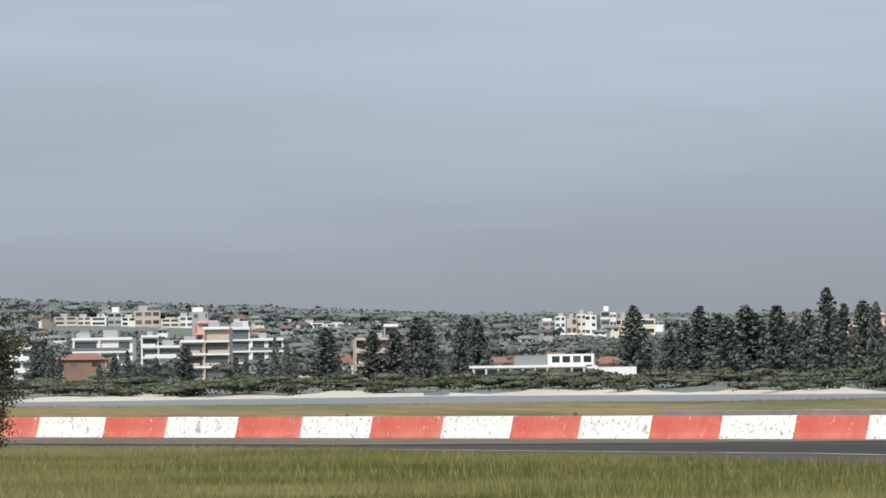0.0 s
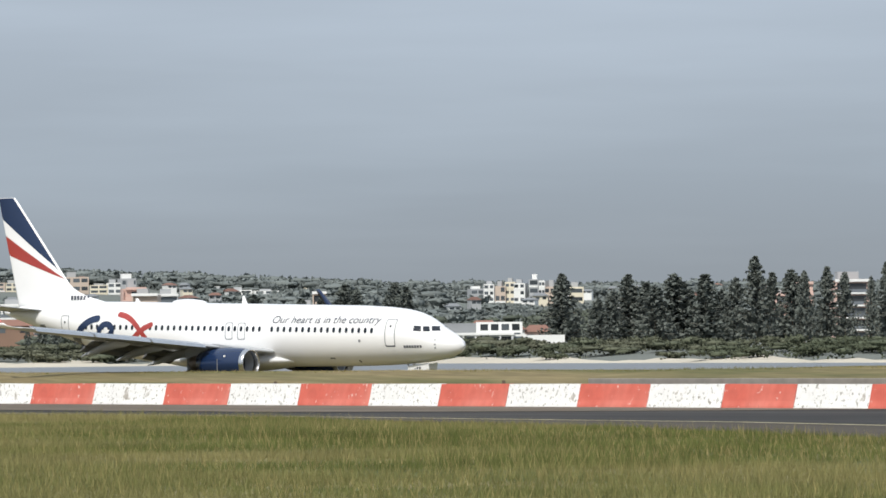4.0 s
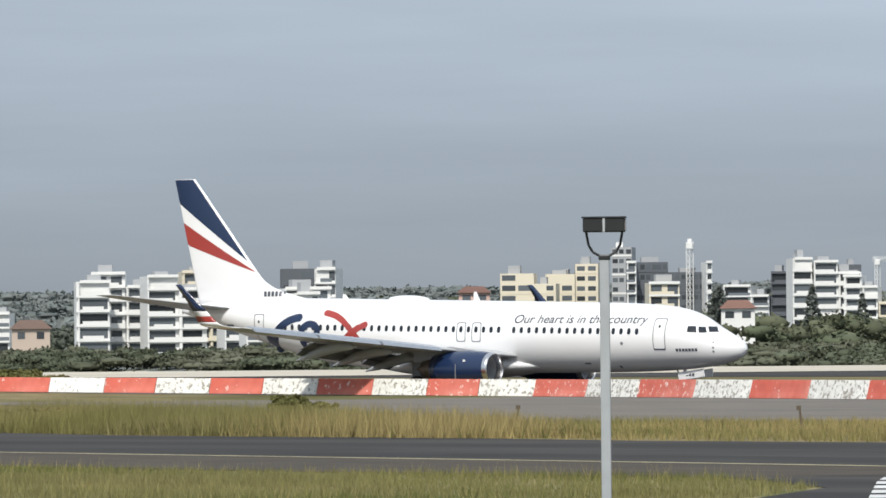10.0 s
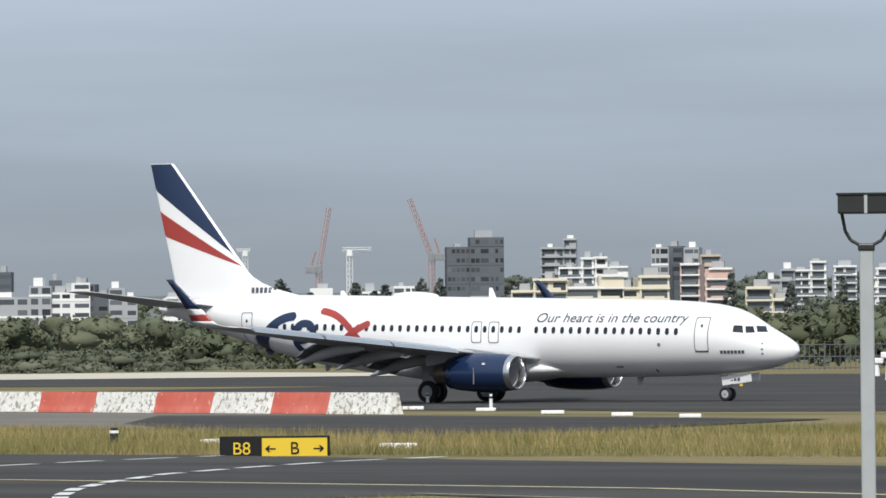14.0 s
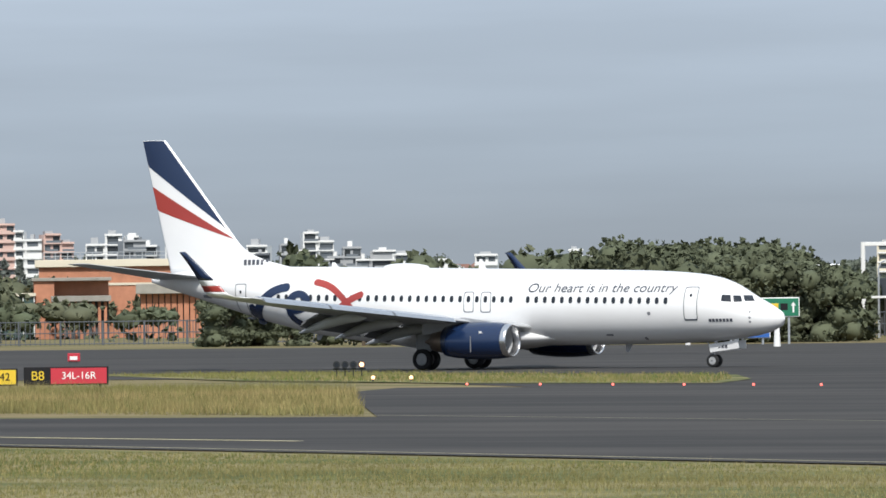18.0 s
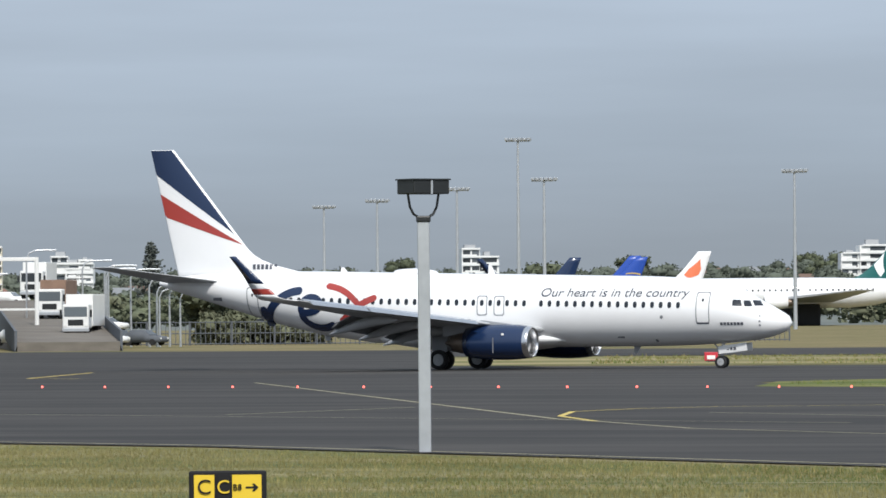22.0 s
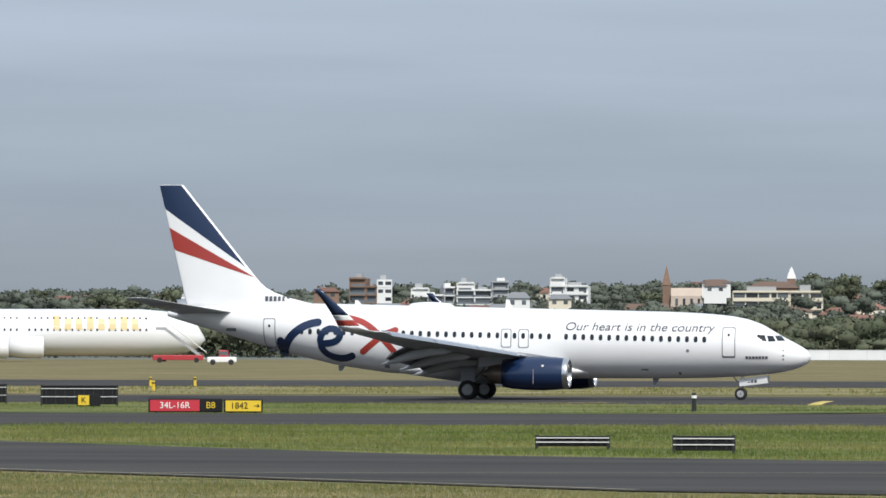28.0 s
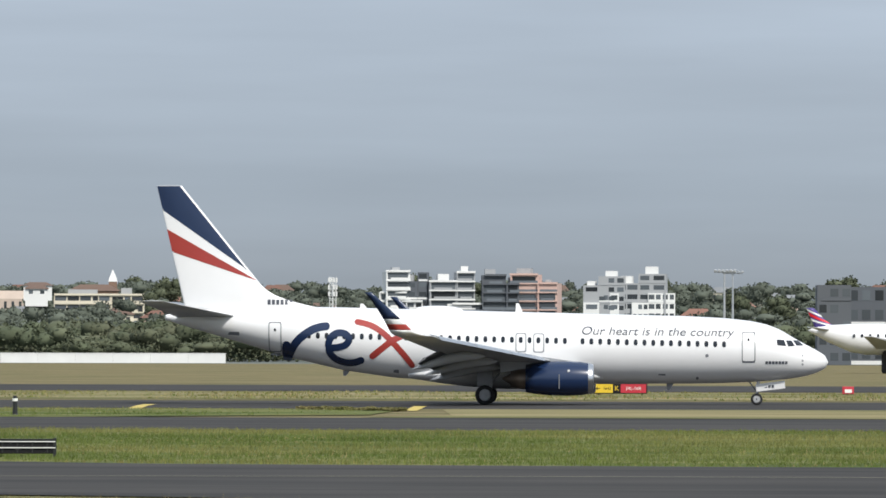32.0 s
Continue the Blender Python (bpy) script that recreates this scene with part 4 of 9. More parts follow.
    # tail cone vent and small hatches
    for x, z, a, c in ((34.3, 4.05, 0.34, 0.10), (31.9, 2.86, 0.30, 0.07), (24.9, 1.9, 0.16, 0.10), (9.6, 1.75, 0.22, 0.05)):
        skin_patch("skin_hatch", [(x - a, z - c), (x + a, z - c * 0.6), (x + a * 0.7, z + c), (x - a, z + c)], LINE_GREY, pl, 0.013)
    rings = []
    for i in range(13):
        u = i / 12
        s_ = math.sin(math.pi * u) ** 0.35 if 0 < u < 1 else 0.03
        x = 21.0 + 2.9 * u
        rings.append([(20 - x, 0.55 * s_ * math.cos(a), fus(x, 1) - 0.06 + 0.30 * s_ * math.sin(a)) for a in [2 * math.pi * k / 16 for k in range(16)]])
    v, f = loft(rings)
    mesh_ob("radome", v, f, WHITE, pl, "low white antenna dome", True)
    return pl


WHEELS = []


def wheel(parent, x, y, z, r, w):
    """A rolling wheel on its own axle: tyre with hub."""
    prof = [(-w / 2, r * 0.62), (-w / 2, r * 0.88), (-w * 0.36, r * 0.98), (0, r), (w * 0.36, r * 0.98), (w / 2, r * 0.88), (w / 2, r * 0.62)]
    rings = [[(q * math.cos(2 * math.pi * k / 28), u, q * math.sin(2 * math.pi * k / 28)) for k in range(28)] for u, q in prof]
    v, f = loft(rings, False)
    wh = mesh_ob("wheel", v, f, RUBBER, parent, "black rubber tyre on a pale hub", True)
    wh.matrix_basis = pose(x, y, z)
    bm = bmesh.new()
    for sgn in (-1, 1):
        add_tube(bm, (0, sgn * w * 0.30, 0), (0, sgn * w * 0.40, 0), r * 0.60, r * 0.52, 20)
        for k in range(6):
            a = math.pi / 3 * k
            add_tube(bm, (r * 0.36 * math.cos(a), sgn * w * 0.39, r * 0.36 * math.sin(a)), (r * 0.36 * math.cos(a), sgn * w * 0.44, r * 0.36 * math.sin(a)), r * 0.08, None, 6)
        add_tube(bm, (0, sgn * w * 0.38, 0), (0, sgn * w * 0.50, 0), r * 0.2, r * 0.14, 10)
    part("hub", bm, WINGGREY, wh)
    WHEELS.append((wh, x, y, z, r))
    return wh


airliner = build_airliner()

# ---------------------------------------------------------------- trees
PINE_LEAF = mat("pine_foliage", (0.142, 0.158, 0.142), 0.9, vary=0.15, scale=0.5, spec=0.1, island=0.22)
LEAF = mat("tree_foliage", (0.096, 0.112, 0.070), 0.9, vary=0.2, scale=0.3, second=(0.118, 0.124, 0.080), spec=0.1, island=0.22)
SCRUB_LEAF = mat("scrub_foliage", (0.094, 0.108, 0.072), 0.9, vary=0.2, scale=0.15, second=(0.112, 0.116, 0.082), spec=0.08, island=0.18)
BARK = mat("bark", (0.11, 0.085, 0.06), 0.9, vary=0.2, scale=4)
rng = np.random.default_rng(7)


def leaf_quads(centres, sizes, flat=0.5):
    """Two crossing bent leaf sprays at each centre: arrays of verts and faces."""
    n = len(centres)
    c = np.repeat(np.asarray(centres, float), 2, 0)
    s = np.repeat(np.asarray(sizes, float), 2)[:, None]
    m = 2 * n
    u = rng.normal(size=(m, 3))
    u /= np.linalg.norm(u, axis=1)[:, None]
    w = rng.normal(size=(m, 3))
    w[:, 2] *= flat
    w -= u * (u * w).sum(1)[:, None]
    w /= np.linalg.norm(w, axis=1)[:, None] + 1e-9
    nrm = np.cross(u, w) * 0.25
    v = np.stack([c - u * s, c - w * s * 0.7 + nrm * s, c + u * s, c + w * s * 0.7 + nrm * s], 1).reshape(-1, 3)
    f = np.arange(4 * m).reshape(-1, 4)
    return v, f


def fill_mesh(me, v, *face_sets):
    """Fill a mesh quickly from arrays: all corners, then face sets of one size each."""
    me.vertices.add(len(v))
    me.vertices.foreach_set("co", np.ascontiguousarray(v, dtype=np.float32).ravel())
    loops = np.concatenate([f.ravel() for f in face_sets]).astype(np.int32)
    counts = np.concatenate([np.full(len(f), f.shape[1]) for f in face_sets])
    me.loops.add(len(loops))
    me.loops.foreach_set("vertex_index", loops)
    me.polygons.add(len(counts))
    me.polygons.foreach_set("loop_start", np.concatenate([[0], np.cumsum(counts)[:-1]]).astype(np.int32))
    me.update(calc_edges=True)
    me.validate()


def mesh_np(name, v, f, material):
    me = bpy.data.meshes.new(name)
    fill_mesh(me, v, f)
    me.materials.append(material)
    return me


def bm_mesh(name, bm, material, smooth=False):
    me = bpy.data.meshes.new(name)
    bm.to_mesh(me)
    bm.free()
    me.materials.append(material)
    if smooth:
        me.polygons.foreach_set("use_smooth", [True] * len(me.polygons))
    return me


def pine_meshes(seed, slim):
    """A Norfolk pine of height 1: a straight tapered trunk and whorls of drooping branches."""
    r = random.Random(seed)
    bm = tube((0, 0, 0), (0, 0, 0.98), 0.014, 0.003, 7)
    cs, ss = [], []
    z = 0.10
    while z < 1.0:
        reach = 1.55 * slim * (1 - z) ** 0.7 * r.uniform(0.8, 1.1) + 0.012
        k = r.randint(5, 7)
        a0 = r.uniform(0, 6.28)
        for j in range(k):
            if r.random() < 0.12:
                continue
            a = a0 + 6.283 * j / k + r.uniform(-0.25, 0.25)
            L = reach * r.uniform(0.7, 1.15)
            add_tube(bm, (0, 0, z), (L * math.cos(a), L * math.sin(a), z + L * 0.12), 0.004, 0.001, 4, False)
            for q in range(6):
                u = (q + 1) / 6
                cs.append((L * u * math.cos(a) + r.uniform(-0.008, 0.008), L * u * math.sin(a) + r.uniform(-0.008, 0.008), z + L * 0.14 * u * u + r.uniform(-0.006, 0.010)))
                ss.append(0.026 + 0.012 * (1 - u) + 0.008 * r.random())
        z += 0.042 * r.uniform(0.75, 1.25)
    cs += [(0, 0, 0.97), (0, 0, 1.0)]
    ss += [0.016, 0.010]
    v, f = leaf_quads(cs, ss, 0.4)
    return bm_mesh("pine_trunk", bm, BARK), mesh_np("pine_crown", v, f, PINE_LEAF)


def cypress_meshes(seed):
    r = random.Random(seed)
    bm = tube((0, 0, 0), (0, 0, 0.9), 0.02, 0.004, 6)
    cs, ss = [], []
    for i in range(260):
        z = 0.06 + 0.94 * r.random()
        rad = 0.105 * math.sin(math.pi * min(1, (1.02 - z) * 0.62)) ** 0.8 * r.uniform(0.55, 1.05)
        a = r.uniform(0, 6.283)
        cs.append((rad * math.cos(a), rad * math.sin(a), z))
        ss.append(0.030 + 0.012 * r.random())
    v, f = leaf_quads(cs, ss, 1.5)
    return bm_mesh("cypress_trunk", bm, BARK), mesh_np("cypress_crown", v, f, PINE_LEAF)


def ico():
    bm = bmesh.new()
    bmesh.ops.create_icosphere(bm, subdivisions=2, radius=1.0)
    v = np.array([tuple(q.co) for q in bm.verts])
    f = np.array([[q.index for q in p.verts] for p in bm.faces])
    bm.free()
    return v, f


ICO_V, ICO_F = ico()


def broad_meshes(seed, lobes=11):
    """A spreading tree of height 1 and spread about 1: forked limbs under uneven leafy lobes, some hanging low."""
    r = random.Random(seed)
    bm = tube((0, 0, 0), (0.01, 0, 0.34), 0.035, 0.024, 7)
    cs, ss, sv, sf = [], [], [], []
    for i in range(lobes + 6):
        a = 6.283 * i / lobes + r.uniform(-0.4, 0.4)
        R = r.uniform(0.10, 0.36) if i else 0.0
        c = Vector((R * math.cos(a), R * math.sin(a), (r.uniform(0.42, 0.82) - R * 0.35) if i < lobes else r.uniform(0.12, 0.34)))
        add_tube(bm, (0.01, 0, 0.30), tuple(c), 0.016, 0.004, 5, False)
        rad = r.uniform(0.11, 0.20)
        core = ICO_V * np.array([[r.uniform(0.70, 1.0)] for _ in ICO_V]) * rad * np.array([1, 1, 0.8]) + np.array(tuple(c))
        sf.append(ICO_F + sum(len(q) for q in sv))
        sv.append(core)
        for q in range(64):
            d = Vector((r.gauss(0, 1), r.gauss(0, 1), r.gauss(0, 0.75))).normalized() * rad * r.uniform(0.80, 1.12)
            cs.append(tuple(c + d))
            ss.append(r.uniform(0.022, 0.042))
    v, f = leaf_quads(cs, ss, 0.8)
    crown = bpy.data.meshes.new("tree_crown")
    fill_mesh(crown, np.concatenate([v] + sv), f, np.concatenate(sf) + len(v))
    crown.materials.append(LEAF)
    crown.polygons.foreach_set("use_smooth", [False] * len(f) + [True] * (len(crown.polygons) - len(f)))
    return bm_mesh("tree_trunk", bm, BARK), crown


PINES = [pine_meshes(s, w) for s, w in ((1, 0.17), (2, 0.20), (3, 0.15), (4, 0.23))]
CYPRESSES = [cypress_meshes(s) for s in (5, 6)]
BROADS = [broad_meshes(s) for s in (11, 12, 13, 14)]
TREE_COUNT = [0]


def tree(name, meshes, x, y, z, h, spread, label, category, group):
    TREE_COUNT[0] += 1
    k = TREE_COUNT[0]
    t, c = meshes[k % len(meshes)]
    e = thing(name, x, y, z, 37.0 * k % 360, label, category, group)
    e.matrix_basis = pose(x, y, z, 0, 0, 37.0 * k % 360) @ Matrix.Diagonal((h * spread, h * spread, h, 1))
    for nm, me in (("trunk", t), ("crown", c)):
        o = new(nm, me)
        o.parent = e
    return e


def pine(x, y, z, h, spread=1.0):
    return tree("norfolk_pine", PINES, x, y, z, h, spread, "tall dark green Norfolk pine with tiered branches", "pine tree", "pines along the shore")


def cypress(x, y, z, h, spread=1.0):
    return tree("cypress_tree", CYPRESSES, x, y, z, h, spread, "slim dark green columnar cypress among the houses", "tree", "cypresses")


def broad(x, y, z, h, spread=1.0):
    return tree("leafy_tree", BROADS, x, y, z, h, spread, "rounded dark green leafy tree", "tree", "leafy trees")


def woods(name, centres, label, leaf, size=0.9, per=34, material=None):
    """A belt of trees too many to count: lobed leafy crowns on short stems at (x, y, z, height, width)."""
    cs, ss, sv, sf, nv = [], [], [], [], 0
    for x, y, z, h, w in centres:
        lob = rng.integers(2, 5)
        for _ in range(lob):
            ox, oy = rng.normal(0, 0.28 * w, 2)
            oz = h * rng.uniform(0.45, 0.80)
            k = per // lob
            d = rng.normal(size=(k, 3))
            d /= np.linalg.norm(d, axis=1)[:, None]
            d *= rng.uniform(0.66, 1.08, (k, 1)) * np.array([w * 0.36, w * 0.36, h * 0.26])
            cs.append(d + np.array([x + ox, y + oy, z + oz]))
            ss.append(rng.uniform(0.7, 1.3, k) * size)
            # an uneven inner mass, so that the crown is dense behind its outer leaves
            core = ICO_V * rng.uniform(0.60, 0.92, (len(ICO_V), 1)) * np.array([w * 0.34, w * 0.34, h * 0.25]) + np.array([x + ox, y + oy, z + oz])
            sf.append(ICO_F + nv)
            sv.append(core)
            nv += len(core)
        k = max(3, per // 5)
        d = np.stack([rng.normal(x, 0.36 * w, k), rng.normal(y, 0.36 * w, k), z + rng.uniform(0.05, 0.45, k) * h], 1)
        cs.append(d)
        ss.append(rng.uniform(0.8, 1.3, k) * size)
    v, f = leaf_quads(np.concatenate(cs), np.concatenate(ss), 0.9)
    me = bpy.data.meshes.new(name)
    fill_mesh(me, np.concatenate([v] + sv), f, np.concatenate(sf) + len(v))
    me.materials.append(material or leaf)
    me.polygons.foreach_set("use_smooth", [False] * len(f) + [True] * (len(me.polygons) - len(f)))
    return tagged(new(name, me), label, "trees", "", "stuff")


# ---------------------------------------------------------------- buildings
UNIT = {}


def ubox(parent, name, material, x0, x1, y0, y1, z0, z1, label=""):
    """A slab of a building, sharing one mesh per material."""
    key = material.name
    if key not in UNIT:
        bm = bmesh.new()
        bmesh.ops.create_cube(bm, size=1.0)
        UNIT[key] = bm_mesh("slab_" + key, bm, material)
    o = new(name, UNIT[key])
    o.parent = parent
    o.matrix_basis = Matrix.LocRotScale(((x0 + x1) / 2, (y0 + y1) / 2, (z0 + z1) / 2), None, (x1 - x0, y1 - y0, z1 - z0))
    if label:
        o["label"] = label
    return o


def wall_mat(name, c, v=0.08):
    return mat(name, c, 0.85, vary=v, scale=0.25, bump=0.05)


W_WHITE = wall_mat("render_white", (0.74, 0.74, 0.72))
W_CREAM = wall_mat("render_cream", (0.68, 0.62, 0.49))
W_TAN = wall_mat("render_tan", (0.50, 0.41, 0.34))
W_PINK = wall_mat("render_pink", (0.60, 0.42, 0.36))
W_GREY = wall_mat("render_grey", (0.36, 0.37, 0.38))
W_DARK = wall_mat("cladding_dark", (0.10, 0.11, 0.125))
W_BRICK = mat("orange_brick", (0.47, 0.21, 0.125), 0.9, vary=0.14, scale=1.2, bump=0.1)
W_BROWN = mat("brown_brick", (0.22, 0.14, 0.10), 0.9, vary=0.14, scale=1.2)
ROOF_RED = mat("terracotta_roof", (0.22, 0.115, 0.085), 0.85, vary=0.2, scale=0.6, obj_random=0.25)
ROOF_GREY = mat("grey_roof", (0.22, 0.23, 0.24), 0.8, vary=0.15, scale=0.6)
ROOF_BROWN = mat("brown_roof", (0.16, 0.105, 0.08), 0.85, vary=0.2, scale=0.6)
WINDOW = mat("window_glass", (0.075, 0.086, 0.095), 0.2, spec=0.5, obj_random=0.75)
WINDOW_LIGHT = mat("window_haze", (0.16, 0.18, 0.20), 0.2, spec=0.6)
WALLS = {"white": W_WHITE, "cream": W_CREAM, "tan": W_TAN, "pink": W_PINK, "grey": W_GREY, "dark": W_DARK, "brick": W_BRICK, "brown": W_BROWN}


def block(x, y, z, rz, w, h, wall="white", floors=5, bays=6, depth=14.0, balcony=True, glass=WINDOW, label="", cap=True):
    """A block of flats or offices in one to three stepped volumes: slabs, parapets, party walls and windows of mixed width."""
    W = WALLS[wall]
    r = random.Random(round(x * 7 + y * 13 + h * 31))
    b = thing("apartment_building", x, y, z, rz + r.uniform(-9, 9), label or f"{wall} apartment block of {floors} storeys behind the airfield", "building", "distant buildings")
    fh = h / floors
    if w > 9.0 and floors > 2:
        c = r.uniform(-0.15, 0.15) * w
        low = r.choice((0, 1)) if floors > 3 else 0
        vols = [(-w / 2, c, floors - low, r.uniform(0.0, 1.8)), (c, w / 2, floors - (1 - low if floors > 3 else 0), r.uniform(0.0, 1.8))]
    else:
        vols = [(-w / 2, w / 2, floors, 0.0)]
    proud = r.uniform(0.7, 1.3) if balcony else 0.15
    rail = W if r.random() < 0.6 else WINDOW_LIGHT
    slab = W if r.random() < 0.75 else W_WHITE
    for xa, xb, fl, front in vols:
        top = fl * fh
        ubox(b, "body", W, xa, xb, front + 0.7, depth, -6.0, top)
        n = max(1, round(bays * (xb - xa) / w))
        bw = (xb - xa) / n
        spans, k = [], 0
        while k < n:
            m = min(n - k, r.choice((1, 1, 2, 2, 3) if balcony else (1, 1, 1, 2)))
            spans.append((xa + (k + r.uniform(0.06, 0.22)) * bw, xa + (k + m - r.uniform(0.06, 0.22)) * bw))
            k += m
        z_lo, z_hi = r.uniform(0.06, 0.16) if balcony else r.uniform(0.28, 0.36), r.uniform(0.74, 0.86)
        step = r.choice((0.0, 0.0, 0.12)) * (xb - xa) if fl > 3 else 0.0
        for i in range(fl):
            z0 = i * fh
            a, e = (xa + step, xb) if i == fl - 1 else (xa, xb)
            if balcony:
                ubox(b, "floor_slab", slab, a - 0.1, e + 0.1, front + 0.7 - proud, front + 0.72, z0 + fh * 0.90, z0 + fh * 1.04 if i < fl - 1 else top + 0.4)
                if i or r.random() < 0.5:
                    ubox(b, "balcony_parapet", rail, a + r.choice((0, 0.18)) * (e - a), e - r.choice((0, 0.18)) * (e - a), front + 0.7 - proud, front + 0.8 - proud, z0 + fh * 0.04, z0 + fh * 0.30)
            elif i % 2 == 0:
                ubox(b, "spandrel", slab, a, e, front + 0.7 - proud, front + 0.72, z0 + fh * 0.02, z0 + fh * 0.22)
            for p0, p1 in spans:
                if p0 < a - 0.01 or r.random() < 0.07:
                    continue
                ubox(b, "window", glass, p0, p1, front + 0.66, front + 0.73, z0 + fh * z_lo, z0 + fh * z_hi)
        if balcony:
            for p0, p1 in spans[::2]:
                ubox(b, "party_wall", W, p0 - bw * 0.14, p0 - bw * 0.04, front + 0.7 - proud * 0.85, front + 0.71, 0, top)
        if cap and xb - xa > 4.0:
            ubox(b, "roof_plant", W_GREY if wall != "grey" else W_WHITE, xa + (xb - xa) * r.uniform(0.1, 0.35), xa + (xb - xa) * r.uniform(0.5, 0.8), depth * 0.3, depth * 0.7, top, top + fh * r.uniform(0.35, 0.8))
    return b


HOUSE_ROOF = {}


def house(x, y, z, rz, w, h, wall="white", roof=None, depth=9.0):
    """A small house: walls, hipped roof, windows and a door."""
    W = WALLS[wall]
    roof = roof or ROOF_RED
    b = thing("house", x, y, z, rz, f"{wall} house with a {'red tiled' if roof == ROOF_RED else 'dark'} hipped roof on the hillside", "house", "distant houses")
    hw = h * 0.62
    ubox(b, "wall", W, -w / 2, w / 2, 0, depth, -4, hw)
    key = roof.name
    if key not in HOUSE_ROOF:
        v = [(-0.56, -0.08, 0), (0.56, -0.08, 0), (0.56, 1.08, 0), (-0.56, 1.08, 0), (-0.3, 0.5, 1), (0.3, 0.5, 1)]
        o = mesh_ob("roof", v, [(0, 1, 5, 4), (1, 2, 5), (2, 3, 4, 5), (3, 0, 4), (3, 2, 1, 0)], roof, b)
        HOUSE_ROOF[key] = o.data
    else:
        o = new("roof", HOUSE_ROOF[key])
        o.parent = b
    o.matrix_basis = Matrix.LocRotScale((0, 0, hw), None, (w, depth, h - hw))
    n = 2 if w < 14 else 3
    for k in range(n):
        x0 = -w / 2 + (k + 0.5) * w / n
        ubox(b, "window", WINDOW, x0 - 0.8, x0 + 0.8, -0.04, 0.02, hw * 0.30, hw * 0.78)
    return b


def hotel(x, y, z, rz, w, h):
    """The stepped white beachfront hotel with balconies on every floor."""
    b = thing("hotel", x, y, z, rz, "large white stepped pyramid hotel with rows of balconies", "hotel")
    floors = 13
    fh = h / floors
    for i in range(floors):
        u = i / (floors - 1)
        lw = w * (0.503 - 0.283 * max(0, u - 0.45) / 0.55)
        rw = w * (0.505 - 0.148 * max(0, u - 0.52) / 0.48)
        z0 = i * fh
        ubox(b, "storey", W_WHITE, -lw, rw, 1.8, 20, z0 - (6 if i == 0 else 0), z0 + fh)
        ubox(b, "floor_slab", W_WHITE, -lw - 0.3, rw + 0.3, 0, 1.85, z0 + fh * 0.88, z0 + fh * 1.02)
        ubox(b, "parapet", W_WHITE, -lw, rw, 0, 0.2, z0 + fh * 0.02, z0 + fh * 0.42)
        n = int((lw + rw) / 4.6)
        bw = (lw + rw) / n
        for k in range(n):
            x0 = -lw + k * bw
            if k < 3:
                ubox(b, "flank_wall", W_WHITE, x0, x0 + bw, 0, 1.8, z0, z0 + fh)
                if k:
                    ubox(b, "flank_window", WINDOW, x0 + bw * 0.3, x0 + bw * 0.62, -0.06, 0.02, z0 + fh * 0.36, z0 + fh * 0.72)
                continue
            if 0.47 < (x0 + lw) / (lw + rw) < 0.53 or (k * 7 + i * 5) % 11 == 3:
                continue
            ubox(b, "window", WINDOW, x0 + bw * 0.16, x0 + bw * 0.80, 1.72, 1.82, z0 + fh * 0.08, z0 + fh * 0.78)
            if i > 4 or k % 2 == 0:
                ubox(b, "fin_wall", W_WHITE, x0 - 0.3, x0 + 0.3, 0.1, 1.8, z0, z0 + fh)
    ubox(b, "lift_tower", W_WHITE, -w * 0.03, w * 0.035, -0.4, 6, 0, h + 1.2)
    top = w * 0.22
    ubox(b, "roof_parapet", W_WHITE, -top, w * 0.357, 1.0, 19, h, h + 1.6)
    rr = random.Random(3)
    for k in range(18):
        xx = -top + (top + w * 0.35) * k / 17 + rr.uniform(-1, 1)
        hh = rr.choice([0.7, 1.0, 1.4, 2.2])
        ubox(b, "roof_aerial", W_GREY if k % 3 else W_WHITE, xx - 0.14, xx + (0.14 if k % 4 else 1.6), 3, 3.5, h + 1.5, h + 1.5 + hh)
    return b


# ---------------------------------------------------------------- masts, signs, airfield furniture
GALV = mat("galvanised_steel", (0.50, 0.52, 0.54), 0.45, 0.6, vary=0.1, scale=3)
BLACKMETAL = mat("black_metal", (0.016, 0.018, 0.019), 0.45, vary=0.2, scale=4)
SIGN_YELLOW = mat("sign_yellow", (0.72, 0.50, 0.03), 0.5, vary=0.04, scale=2)
SIGN_RED = mat("sign_red", (0.50, 0.03, 0.05), 0.5, vary=0.04, scale=2)
SIGN_BLACK = mat("sign_black", (0.014, 0.014, 0.016), 0.8, spec=0.25)
SIGN_WHITE = mat("sign_white", (0.82, 0.82, 0.80), 0.5)
SIGN_GREEN = mat("sign_green", (0.015, 0.17, 0.09), 0.45, vary=0.05, scale=2)
SIGN_BLUE = mat("sign_blue", (0.03, 0.12, 0.40), 0.45, vary=0.05, scale=2)


def glow(name, color, strength):
    m = bpy.data.materials.new(name)
    m.use_nodes = True
    p = m.node_tree.nodes["Principled BSDF"]
    p.inputs["Base Color"].default_value = (*color, 1)
    p.inputs["Emission Color"].default_value = (*color, 1)
    p.inputs["Emission Strength"].default_value = strength
    return m


GLOW_RED = glow("red_lens_lit", (1.0, 0.16, 0.12), 2.2)
GLOW_AMBER = glow("amber_lens_lit", (1.0, 0.55, 0.30), 2.0)


